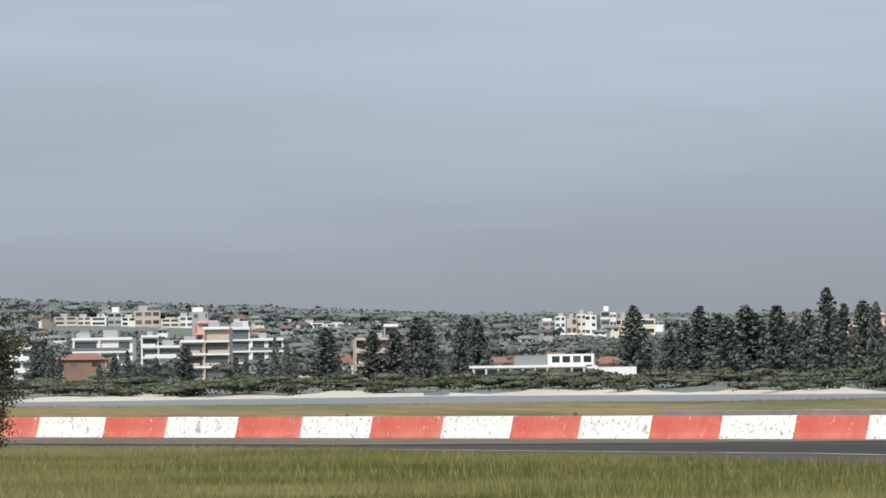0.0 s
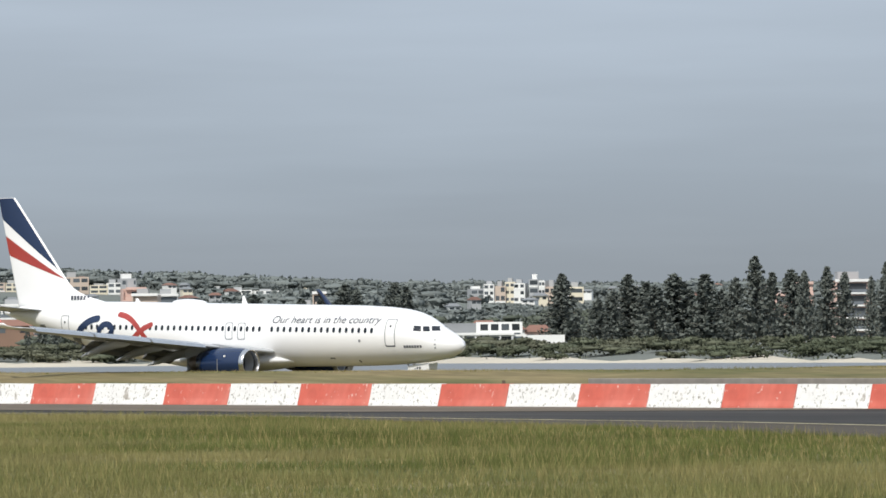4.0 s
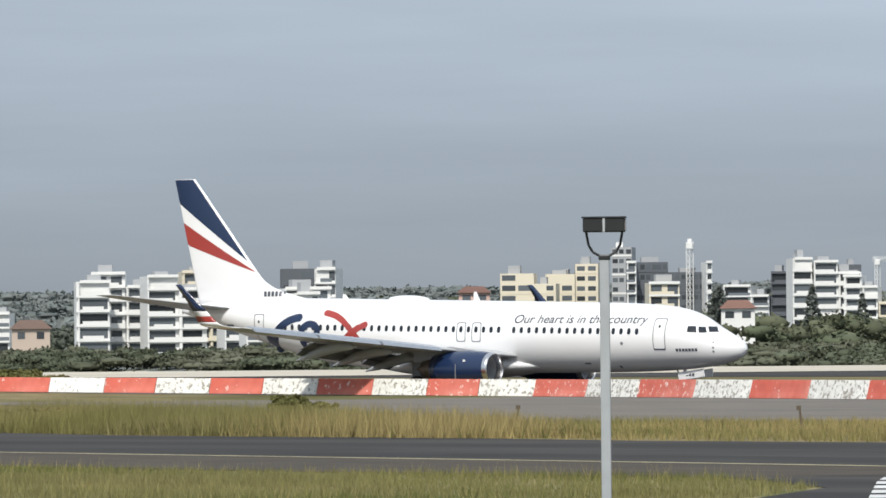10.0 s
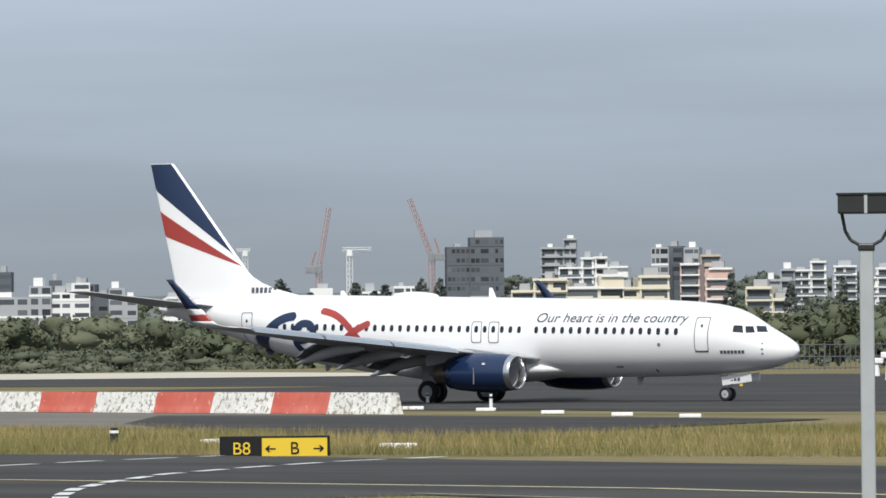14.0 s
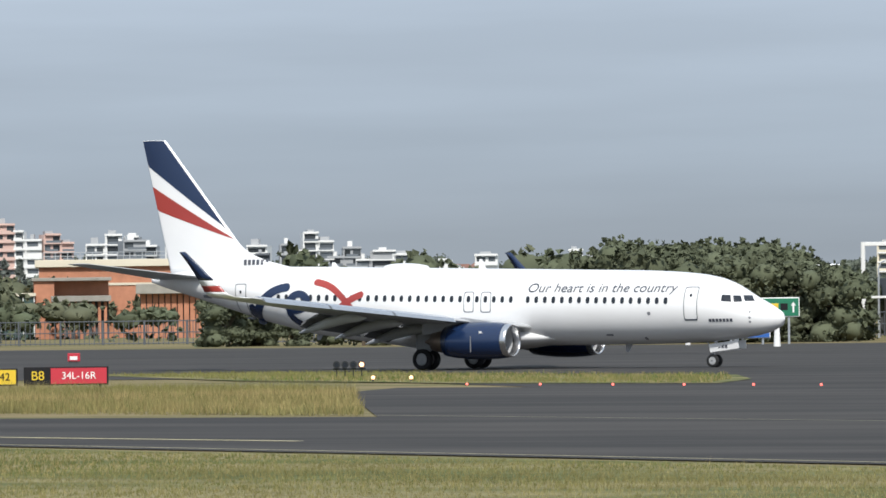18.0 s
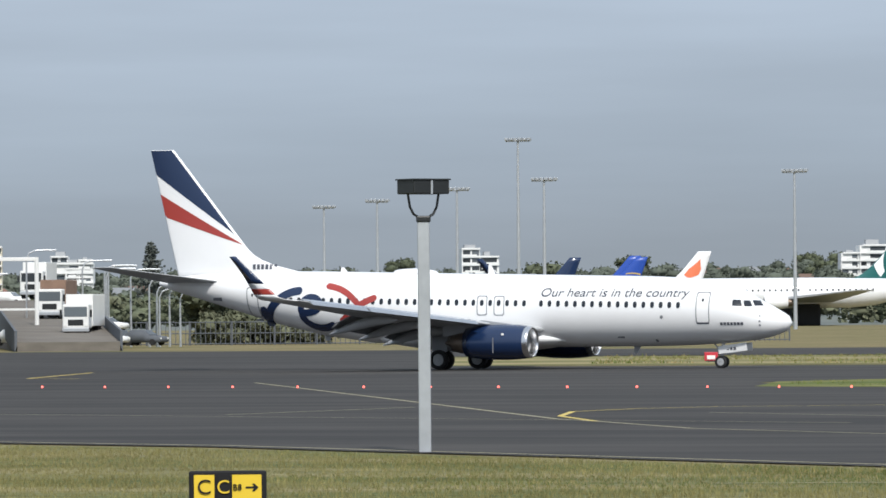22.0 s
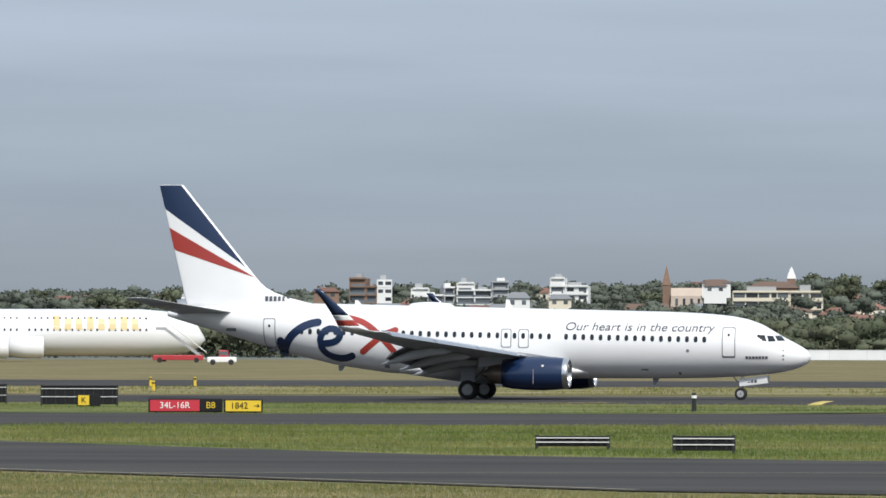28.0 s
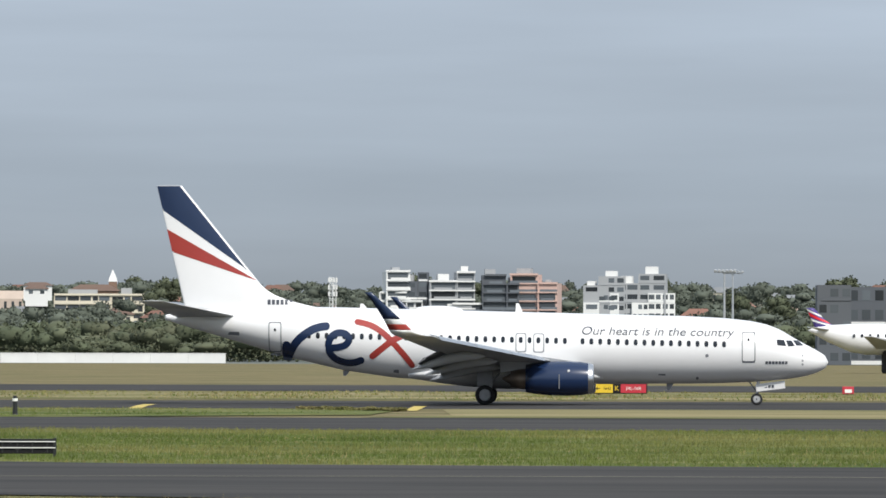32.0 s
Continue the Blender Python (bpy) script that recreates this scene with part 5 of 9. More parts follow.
def apron_mast(x, y, z, h, heads=2):
    b = thing("floodlight_mast", x, y, z, 0, "tall grey apron mast with floodlights on top", "light mast", "apron floodlight masts")
    part("pole", tube((0, 0, -1), (0, 0, h), 0.32, 0.16, 10), GALV, b)
    bm = box(-1.9, 1.9, -0.12, 0.12, h - 0.1, h + 0.1)
    add_box(bm, -0.12, 0.12, -1.2, 1.2, h - 0.05, h + 0.12)
    part("crossarm", bm, GALV, b)
    for k in range(6):
        part("floodlight", box(-1.9 + 0.7 * k, -1.4 + 0.7 * k, -0.5, 0.3, h + 0.1, h + 0.5, 0.05), GALV, b)
    return b


def flood_post(x, y, z, top, rz, s, head_yaw, label, hs=1.0):
    """A square galvanised post with a boxy black floodlight on a yoke; s sizes the post and hs the head."""
    b = thing("floodlight_post", x, y, z, rz, label, "light post", "floodlight posts")
    part("post", box(-0.085 * s, 0.085 * s, -0.085 * s, 0.085 * s, 0, top, 0.015 * s), GALV, b, "pale square steel post")
    part("post_cap", box(-0.10 * s, 0.10 * s, -0.10 * s, 0.10 * s, top - 0.02 * s, top + 0.07 * s, 0.02 * s), BLACKMETAL, b)
    s = s * hs
    pts = [(-0.04, 0.03), (-0.2, 0.12), (-0.27, 0.24), (-0.31, 0.46), (-0.31, 0.62)]
    bm = bmesh.new()
    for sg in (-1, 1):
        for (a, c), (d, e) in zip(pts, pts[1:]):
            add_tube(bm, (sg * a * s, 0, top + c * s), (sg * d * s, 0, top + e * s), 0.022 * s, None, 8)
    yoke = part("yoke", bm, BLACKMETAL, b, "bent black yoke")
    yoke.matrix_basis = pose(0, 0, 0, 0, 0, head_yaw)
    head = part("lamp_housing", box(-0.36 * s, 0.36 * s, -0.28 * s, 0.28 * s, top + 0.46 * s, top + 0.71 * s, 0.02 * s), BLACKMETAL, b, "boxy black floodlight housing")
    head.matrix_basis = pose(0, 0, 0, 0, 0, head_yaw)
    part("lamp_glass", box(0.362 * s, 0.372 * s, -0.25 * s, 0.25 * s, top + 0.48 * s, top + 0.69 * s), mat("lamp_lens", (0.30, 0.27, 0.26), 0.3, vary=0.2, scale=6), head, "dull lens")
    part("hinge_plate", box(-0.02 * s, 0.02 * s, -0.29 * s, -0.275 * s, top + 0.46 * s, top + 0.71 * s), GALV, head)
    part("top_lip", box(-0.38 * s, 0.38 * s, -0.30 * s, 0.30 * s, top + 0.70 * s, top + 0.725 * s), BLACKMETAL, head)
    return b


def sign_arrow(parent, x, z, size, right, material):
    k = 1 if right else -1
    v = [(-0.5, 0.07), (0.15, 0.07), (0.0, 0.3), (0.18, 0.3), (0.5, 0.0), (0.18, -0.3), (0.0, -0.3), (0.15, -0.07), (-0.5, -0.07)]
    mesh_ob("arrow", [(x + k * a * size, -0.056, z + c * size) for a, c in v], [tuple(range(9))], material, parent)


def sign_text(parent, text, x, z, size, material, y=-0.06):
    cu = bpy.data.curves.new("lettering", "FONT")
    cu.body, cu.size, cu.align_x, cu.align_y, cu.extrude = text, size, "CENTER", "CENTER", 0.008
    tmp = new("lettering_tmp", cu)
    me = bpy.data.meshes.new_from_object(tmp.evaluated_get(bpy.context.evaluated_depsgraph_get()))
    bpy.data.objects.remove(tmp)
    me.materials.clear()
    me.materials.append(material)
    o = new("lettering", me)
    o.parent = parent
    o.matrix_basis = pose(x, y, z, 90, 0, 0)
    return o


def taxi_sign(x, y, rz, panels, h, label, lift=0.25, z=0.03):
    """An airfield guidance sign: framed panels (width, face, text, ink) on short legs."""
    b = thing("taxiway_sign", x, y, z, rz, label, "airfield sign")
    w = sum(p[0] for p in panels)
    part("case", box(-w / 2 - 0.06, w / 2 + 0.06, -0.02, 0.22, lift - 0.06, lift + h + 0.06, 0.03), SIGN_BLACK, b)
    for k in range(max(2, int(w / 1.3))):
        xx = -w / 2 + 0.3 + (w - 0.6) * k / (max(2, int(w / 1.3)) - 1)
        part("leg", tube((xx, 0.1, 0), (xx, 0.1, lift), 0.05), BLACKMETAL, b)
    x0 = -w / 2
    for pw, face, text, ink in panels:
        p = part("face", box(x0 + 0.02, x0 + pw - 0.02, -0.045, 0.0, lift, lift + h), face, b)
        if text:
            left, right = text[0] == "<", text[-1] == ">"
            sign_text(p, text.strip("<> "), x0 + pw / 2 + (0.38 * h if left and not right else -0.38 * h if right and not left else 0), lift + h / 2, min(h * 0.82, (pw - (0.7 * h if right != left else 0)) / (0.80 * max(1, len(text.strip('<> '))))), ink)
            if left:
                sign_arrow(p, x0 + 0.42 * h, lift + h / 2, h * 0.5, False, ink)
            if right:
                sign_arrow(p, x0 + pw - 0.42 * h, lift + h / 2, h * 0.5, True, ink)
        x0 += pw
    return b


def back_sign(x, y, rz, w, h, label="black louvred back of an airfield sign on the grass"):
    """A guidance sign seen from behind: a dark ribbed case."""
    b = thing("taxiway_sign", x, y, 0.0, rz, label, "airfield sign", "signs seen from behind")
    part("case", box(-w / 2, w / 2, 0, 0.22, 0.12, 0.12 + h, 0.03), SIGN_BLACK, b)
    for k in range(max(3, int(w / 0.45))):
        xx = -w / 2 + w * (k + 0.5) / max(3, int(w / 0.45))
        part("rib", box(xx - 0.02, xx + 0.02, -0.04, 0.01, 0.14, 0.10 + h), BLACKMETAL, b)
    for zz in (0.12 + 0.40 * h, 0.12 + 0.84 * h):
        part("rail", box(-w / 2 - 0.02, w / 2 + 0.02, -0.06, 0.0, zz, zz + 0.03), W_WHITE, b, "pale metal rail")
    part("top_trim", box(-w / 2 - 0.03, w / 2 + 0.03, -0.03, 0.25, 0.12 + h, 0.15 + h), BLACKMETAL, b)
    for k in (-1, 1):
        part("end_post", box(k * w / 2 - 0.05, k * w / 2 + 0.05, -0.04, 0.24, 0, 0.18 + h), BLACKMETAL, b)
    return b


def runway_guard(x, y, rz, s=1.0):
    b = thing("guard_light", x, y, 0.03, rz, "row of elevated lamps on a low black frame, one lit", "airfield light", "guard lights")
    part("rail", box(-0.75 * s, 0.75 * s, 0, 0.12 * s, 0.36 * s, 0.44 * s), BLACKMETAL, b)
    for k in range(4):
        xx = (-0.57 + 0.38 * k) * s
        part("leg", tube((xx, 0.06, 0), (xx, 0.06, 0.4 * s), 0.03 * s), BLACKMETAL, b)
        p = part("lamp", tube((xx, -0.12 * s, 0.60 * s), (xx, 0.14 * s, 0.60 * s), 0.17 * s, 0.12 * s, 14), BLACKMETAL, b)
        part("lens", tube((xx, -0.135 * s, 0.60 * s), (xx, -0.118 * s, 0.60 * s), 0.11 * s, None, 14), GLOW_AMBER if k == 3 else GLASS, p)
    return b


def edge_light(x, y, material, name, label, r=0.14, h=0.3, z=0.03):
    b = thing(name, x, y, z, 0, label, "airfield light", "taxiway lights")
    part("stem", tube((0, 0, 0), (0, 0, h), r * 0.55, r * 0.45, 10), BLACKMETAL, b)
    bm = bmesh.new()
    bmesh.ops.create_uvsphere(bm, u_segments=12, v_segments=8, radius=r, matrix=Matrix.Translation((0, 0, h + r * 0.5)))
    part("lens", bm, material, b)
    return b


def marker_post(x, y, h, material, name="marker_post", label="short white marker post on the grass", r=0.09):
    b = thing(name, x, y, 0.0, 0, label, "marker", "marker posts")
    part("post", tube((0, 0, 0), (0, 0, h), r, r * 0.8, 10), material, b)
    part("foot", tube((0, 0, 0), (0, 0, 0.06), r * 2, r * 1.8, 10), BLACKMETAL, b)
    part("band", tube((0, 0, h * 0.72), (0, 0, h * 0.86), r * 1.02, None, 10), BLACKMETAL if material != BLACKMETAL else SIGN_WHITE, b)
    return b


# ---------------------------------------------------------------- parked aircraft and vehicles
STR_RED_SWEEP = mat("sweep_red", (0.60, 0.03, 0.035), 0.35)
STR_TITLE_GOLD = mat("title_gold", (0.66, 0.52, 0.26), 0.4)


def parked_jet(x, y, rz, L, fus_r, fin_top, fin_mat, label, bands=(), fus_z=None, nose=True, wing=True, deck=False, flip=False):
    """A parked airliner seen side-on; its nose points along local +x, origin on the ground below mid-length."""
    b = thing("parked_airliner", x, y, 0.0, rz, label, "airplane", "parked airliners")
    if flip:
        b.matrix_basis = pose(x, y, 0, 0, 0, rz) @ Matrix.Diagonal((-1, 1, 1, 1))
    zc = fus_z if fus_z else fus_r * 2.2
    hz = fus_r
    rings = []
    for u, s, dz in ((0.0, 0.03, 0.55), (0.04, 0.25, 0.52), (0.12, 0.55, 0.35), (0.25, 0.9, 0.08), (0.34, 1, 0), (0.6, 1, 0), (0.86, 1, 0), (0.92, 0.92, -0.02), (0.96, 0.74, -0.08), (0.985, 0.46, -0.18), (1.0, 0.06, -0.28)):
        rings.append([((u - 0.5) * L, fus_r * s * math.cos(a), zc + hz * (dz + s * math.sin(a))) for a in [6.28319 * k / 24 for k in range(24)]])
    v, f = loft(rings)
    mesh_ob("fuselage", v, f, WHITE, b, "", True)
    z0 = zc + hz * 0.6
    H = fin_top - z0
    xr, xt = -0.5 * L + 0.045 * L, -0.5 * L - 0.012 * L
    rc, tc = H * 0.86, H * 0.34
    def fp(u, q, off=0.0):
        """Place on the fin: u from trailing to leading edge, q from root to tip."""
        te = xr + (xt - xr) * q
        ch = rc + (tc - rc) * q
        fl = (1 - q) ** 6 * H * 0.5
        return te + u * (ch + fl), 0.22 * math.sin(math.pi * min(1, max(0, u))) + 0.05 + off, z0 + H * q
    rings = []
    for i in range(9):
        q = i / 8
        up = [fp(k / 8, q) for k in range(9)]
        rings.append([(a, c, d) for a, c, d in up] + [(a, -c, d) for a, c, d in up[::-1]])
    v, f = loft(rings)
    fin = mesh_ob("tail_fin", v, f, fin_mat, b, "", True)
    for m_, lo, hi, u0, u1 in bands:
        verts, faces = [], []
        for i in range(13):
            u = u0 + (u1 - u0) * i / 12
            for k in range(4):
                q = (lo(u) * (3 - k) + hi(u) * k) / 3
                aa, c, d = fp(u, min(0.995, max(0, q)), 0.02)
                verts.append((aa, -c, d))
        for i in range(12):
            for k in range(3):
                faces.append((i * 4 + k, i * 4 + 4 + k, i * 4 + 5 + k, i * 4 + 1 + k))
        mesh_ob("fin_stripe", verts, faces, m_, fin)
    for s in (-1, 1):
        v, f = loft([[((-0.44) * L, s * fus_r * 0.3, zc + hz * 0.55), (-0.44 * L + 0.075 * L, s * fus_r * 0.3, zc + hz * 0.55), (-0.44 * L + 0.075 * L, s * fus_r * 0.3, zc + hz * 0.62), (-0.44 * L, s * fus_r * 0.3, zc + hz * 0.62)],
                     [(-0.50 * L, s * L * 0.17, zc + hz * 0.75), (-0.475 * L, s * L * 0.17, zc + hz * 0.75), (-0.475 * L, s * L * 0.17, zc + hz * 0.78), (-0.50 * L, s * L * 0.17, zc + hz * 0.78)]])
        mesh_ob("stabiliser", v, f, WINGGREY, b)
        if wing:
            v, f = loft([[(-0.10 * L, s * fus_r * 0.8, zc - hz * 0.62), (0.14 * L, s * fus_r * 0.8, zc - hz * 0.62), (0.14 * L, s * fus_r * 0.8, zc - hz * 0.40), (-0.10 * L, s * fus_r * 0.8, zc - hz * 0.45)],
                         [(-0.20 * L, s * L * 0.47, zc + hz * 0.15), (-0.15 * L, s * L * 0.47, zc + hz * 0.15), (-0.15 * L, s * L * 0.47, zc + hz * 0.19), (-0.20 * L, s * L * 0.47, zc + hz * 0.18)]])
            mesh_ob("wing", v, f, WINGGREY, b)
            for yy, xx in ((0.16, 0.08),) + (((0.28, 0.0),) if deck else ()):
                rr = fus_r * 0.46
                v, f = loft([[((xx + du) * L, s * yy * L + rr * q * math.cos(a), zc - hz * 0.62 + rr * q * math.sin(a)) for a in [6.28319 * k / 16 for k in range(16)]] for du, q in ((0.06, 0.92), (0.055, 1.0), (0.02, 1.0), (-0.02, 0.8))])
                eng = mesh_ob("engine", v, f, WHITE, b, "", True)
                ce, cy, cz = (xx + 0.0605) * L, s * yy * L, zc - hz * 0.62
                part("intake", tube((ce - 0.3, cy, cz), (ce + 0.02, cy, cz), rr * 0.78, None, 16), DARK, eng)
                part("nozzle", tube((ce - 0.115 * L, cy, cz), (ce - 0.075 * L, cy, cz), rr * 0.35, rr * 0.62, 14), NOZZLE, eng)
        part("main_gear", box(-0.06 * L, 0.02 * L, s * fus_r * 0.6 - 0.4, s * fus_r * 0.6 + 0.4, 0, zc - hz * 0.7, 0.3), RUBBER, b)
    part("nose_gear", box(0.40 * L, 0.415 * L, -0.3, 0.3, 0, zc - hz * 0.8, 0.1), RUBBER, b)
    n = int(L * 0.62 / 1.0)
    for row in ((0.12, 0.60) if deck else (0.22,)):
        verts, faces = [], []
        for k in range(n):
            xx = (-0.24 + 0.62 * k / n) * L
            if k % 13 == 12:
                continue
            y_ = -fus_r * math.sqrt(max(0, 1 - row * row)) - 0.03
            i = len(verts)
            verts += [(xx, y_, zc + hz * row - 0.2), (xx + 0.3, y_, zc + hz * row - 0.2), (xx + 0.3, y_ + 0.02, zc + hz * row + 0.2), (xx, y_ + 0.02, zc + hz * row + 0.2)]
            faces.append((i, i + 1, i + 2, i + 3))
        tagged(mesh_ob("cabin_window_row", verts, faces, GLASS, b), "", "", "", "stuff")
    if deck:
        # the red sweep runs on from the fin down the flank; gold bars stand for the titles
        us, ws, dzs = (0.0, 0.04, 0.12, 0.25, 0.34, 1.0), (0.03, 0.25, 0.55, 0.9, 1, 1), (0.55, 0.52, 0.35, 0.08, 0, 0)
        def flank(xl, a, off=0.05):
            w_, d_ = float(np.interp(xl / L + 0.5, us, ws)), float(np.interp(xl / L + 0.5, us, dzs))
            return xl, -(fus_r * w_ + off) * math.cos(a), zc + hz * d_ + (hz * w_ + off) * math.sin(a)
        verts, faces = [], []
        for i in range(15):
            k = i / 14
            a = 1.35 - 2.0 * k
            xc = (-0.265 + 0.150 * k) * L
            wd = 0.055 * L * (1 - k * 0.75)
            for j in range(4):
                verts.append(flank(xc + wd * (j / 3 - 0.5), a))
        for i in range(14):
            for j in range(3):
                faces.append((i * 4 + j, i * 4 + j + 1, i * 4 + j + 5, i * 4 + j + 4))
        mesh_ob("flank_stripe", verts, faces, STR_RED_SWEEP, b, "red sweep down the rear flank", True)
        for i in range(8):
            x0 = (0.165 + 0.0245 * i) * L
            h0, h1 = (0.12, 0.78) if i == 0 else (0.12, 0.62 if i % 3 else 0.72)
            mesh_ob("title_bar", [flank(x0, h0), flank(x0 + 0.015 * L, h0), flank(x0 + 0.015 * L, (h0 + h1) / 2), flank(x0 + 0.015 * L, h1), flank(x0, h1), flank(x0, (h0 + h1) / 2)], [(0, 1, 2, 5), (5, 2, 3, 4)], STR_TITLE_GOLD, b, "pale gold title bar")
    q = 0.47 * L
    mesh_ob("cockpit_window", [(q - 0.014 * L, -fus_r * 0.50, zc + hz * 0.05), (q + 0.004 * L, -fus_r * 0.36, zc - hz * 0.0), (q - 0.003 * L, -fus_r * 0.36, zc + hz * 0.14), (q - 0.016 * L, -fus_r * 0.48, zc + hz * 0.18)], [(0, 1, 2, 3)], GLASS, b)
    return b


def lorry(x, y, z, rz, cab, load, label):
    """A box lorry seen from the front; local -y is ahead."""
    b = thing("lorry", x, y, z, rz, label, "truck", "lorries on the road")
    body = part("cab", box(-1.2, 1.2, 0, 2.2, 0.7, 2.9, 0.12), cab, b)
    part("windscreen", box(-1.05, 1.05, -0.02, 0.05, 1.75, 2.65, 0.02), WINDOW, body)
    part("grille", box(-0.7, 0.7, -0.03, 0.05, 0.95, 1.5, 0.02), BLACKMETAL, body)
    part("bumper", box(-1.22, 1.22, -0.1, 0.3, 0.4, 0.75, 0.05), GALV, body)
    for s in (-1, 1):
        part("headlight", box(s * 0.95 - 0.18, s * 0.95 + 0.18, -0.05, 0.05, 0.85, 1.1, 0.03), W_WHITE, body)
        part("mirror", box(s * 1.38 - 0.1, s * 1.38 + 0.1, 0.1, 0.2, 1.7, 2.4, 0.02), BLACKMETAL, body)
        for yy in (1.0, 7.0, 8.3):
            part("wheel", tube((s * 0.75, yy, 0.5), (s * 1.15, yy, 0.5), 0.5, None, 16), RUBBER, b)
    part("load_box", box(-1.25, 1.25, 2.5, 10.5, 0.9, 3.8, 0.05), load, b)
    part("chassis", box(-0.5, 0.5, 0.5, 10.4, 0.55, 0.9), BLACKMETAL, b)
    return b


def small_car(x, y, z, rz, colour, label):
    b = thing("car", x, y, z, rz, label, "car", "cars on the road")
    v, f = loft([[(q * 0.86, -2.1, 0.45), (q * 0.86, -2.1, 0.75), (-q * 0.86, -2.1, 0.75), (-q * 0.86, -2.1, 0.45)][::1] for q in (1,)] + [[(0.9, yy, 0.3), (0.9 * w, yy, zt), (-0.9 * w, yy, zt), (-0.9, yy, 0.3)] for yy, zt, w in ((-1.9, 0.85, 0.95), (-0.9, 0.98, 0.95), (-0.3, 1.45, 0.75), (1.1, 1.48, 0.75), (1.8, 1.05, 0.9), (2.1, 0.95, 0.9))])
    part_body = mesh_ob("body", v, f, colour, b, "", True)
    mesh_ob("windscreen", [(-0.72, -0.93, 1.02), (0.72, -0.93, 1.02), (0.6, -0.36, 1.42), (-0.6, -0.36, 1.42)], [(0, 1, 2, 3)], WINDOW, part_body)
    for s in (-1, 1):
        part("headlight", box(s * 0.65 - 0.15, s * 0.65 + 0.15, -2.13, -2.0, 0.6, 0.75, 0.02), W_WHITE, part_body)
        for yy in (-1.3, 1.3):
            part("wheel", tube((s * 0.7, yy, 0.32), (s * 0.92, yy, 0.32), 0.32, None, 14), RUBBER, b)
    return b


def truck(x, y, rz, s, colour, label, name="fire_truck"):
    """A boxy airport fire tender: cab, body, wheels, light bar and side lockers."""
    b = thing(name, x, y, 0.03, rz, label, "truck", "airport vehicles")
    part("body", box(-3.6 * s, 1.1 * s, -1.25 * s, 1.25 * s, 0.7 * s, 2.75 * s, 0.12 * s), colour, b)
    v, f = loft([[(1.15 * s, yy * s, 0.7 * s), (1.15 * s, yy * s, 2.55 * s), (2.6 * s, yy * s, 2.5 * s), (3.45 * s, yy * s, 1.45 * s), (3.75 * s, yy * s, 0.95 * s), (3.65 * s, yy * s, 0.6 * s)] for yy in (-1.22, 1.22)])
    cab = mesh_ob("cab", v, f, colour, b)
    mesh_ob("windscreen", [(2.64 * s, -1.05 * s, 2.44 * s), (2.64 * s, 1.05 * s, 2.44 * s), (3.44 * s, 1.05 * s, 1.50 * s), (3.44 * s, -1.05 * s, 1.50 * s)], [(0, 1, 2, 3)], GLASS, cab, "dark raked windscreen")
    for sg in (-1, 1):
        mesh_ob("side_window", [(1.3 * s, sg * 1.235 * s, 1.5 * s), (3.3 * s, sg * 1.235 * s, 1.5 * s), (2.62 * s, sg * 1.235 * s, 2.4 * s), (1.3 * s, sg * 1.235 * s, 2.42 * s)], [(0, 1, 2, 3)], GLASS, cab, "dark cab side window")
        part("mirror", box(3.2 * s, 3.3 * s, sg * 1.35 * s - 0.06, sg * 1.35 * s + 0.06, 1.7 * s, 2.2 * s), BLACKMETAL, cab)
        for k in range(3):
            part("locker", box((-3.3 + 1.45 * k) * s, (-2.25 + 1.45 * k) * s, sg * 1.26 * s - 0.03, sg * 1.26 * s + 0.03, 1.1 * s, 2.3 * s), W_GREY if k != 1 else BLACKMETAL, b)
    part("bumper", box(3.3 * s, 3.85 * s, -1.2 * s, 1.2 * s, 0.45 * s, 0.75 * s, 0.05), W_WHITE, b)
    part("light_bar", box(1.6 * s, 2.2 * s, -0.9 * s, 0.9 * s, 2.55 * s, 2.78 * s, 0.04 * s), mat("beacon_orange", (0.6, 0.18, 0.04), 0.4), cab, "orange roof beacons")
    part("chassis", box(-3.5 * s, 3.5 * s, -1.0 * s, 1.0 * s, 0.5 * s, 0.75 * s), BLACKMETAL, b)
    for xx in (-2.3, 2.5):
        for yy in (-1.0, 1.0):
            part("wheel", tube((xx * s, (yy - 0.2) * s, 0.55 * s), (xx * s, (yy + 0.2) * s, 0.55 * s), 0.55 * s, None, 16), RUBBER, b)
    part("roof_monitor", tube((-1.0 * s, 0, 2.75 * s), (0.6 * s, 0, 3.3 * s), 0.1 * s), STEEL, b)
    return b


# ---------------------------------------------------------------- placing helpers: tops are given as heights above the airfield
def pine_at(x, y, top, spread=1.0):
    z = land_height(x, y) - 0.2
    return pine(x, y, z, max(4.0, top - z), spread)


def cypress_at(x, y, top, spread=1.0):
    z = land_height(x, y) - 0.2
    return cypress(x, y, z, max(3.0, top - z), spread)


def broad_at(x, y, top, spread=1.0):
    z = land_height(x, y) - 0.2
    return broad(x, y, z, max(3.0, top - z), spread)


def block_at(x, y, top, rz, w, wall="white", bays=0, balcony=True, glass=None, cap=True):
    z = land_height(x, y)
    h = max(4.0, top - z)
    return block(x, y, z, rz, w, h, wall, max(2, round(h / 3.3)), bays or max(2, min(9, round(w / 4.2))), 14.0, balcony, glass or WINDOW, "", cap)


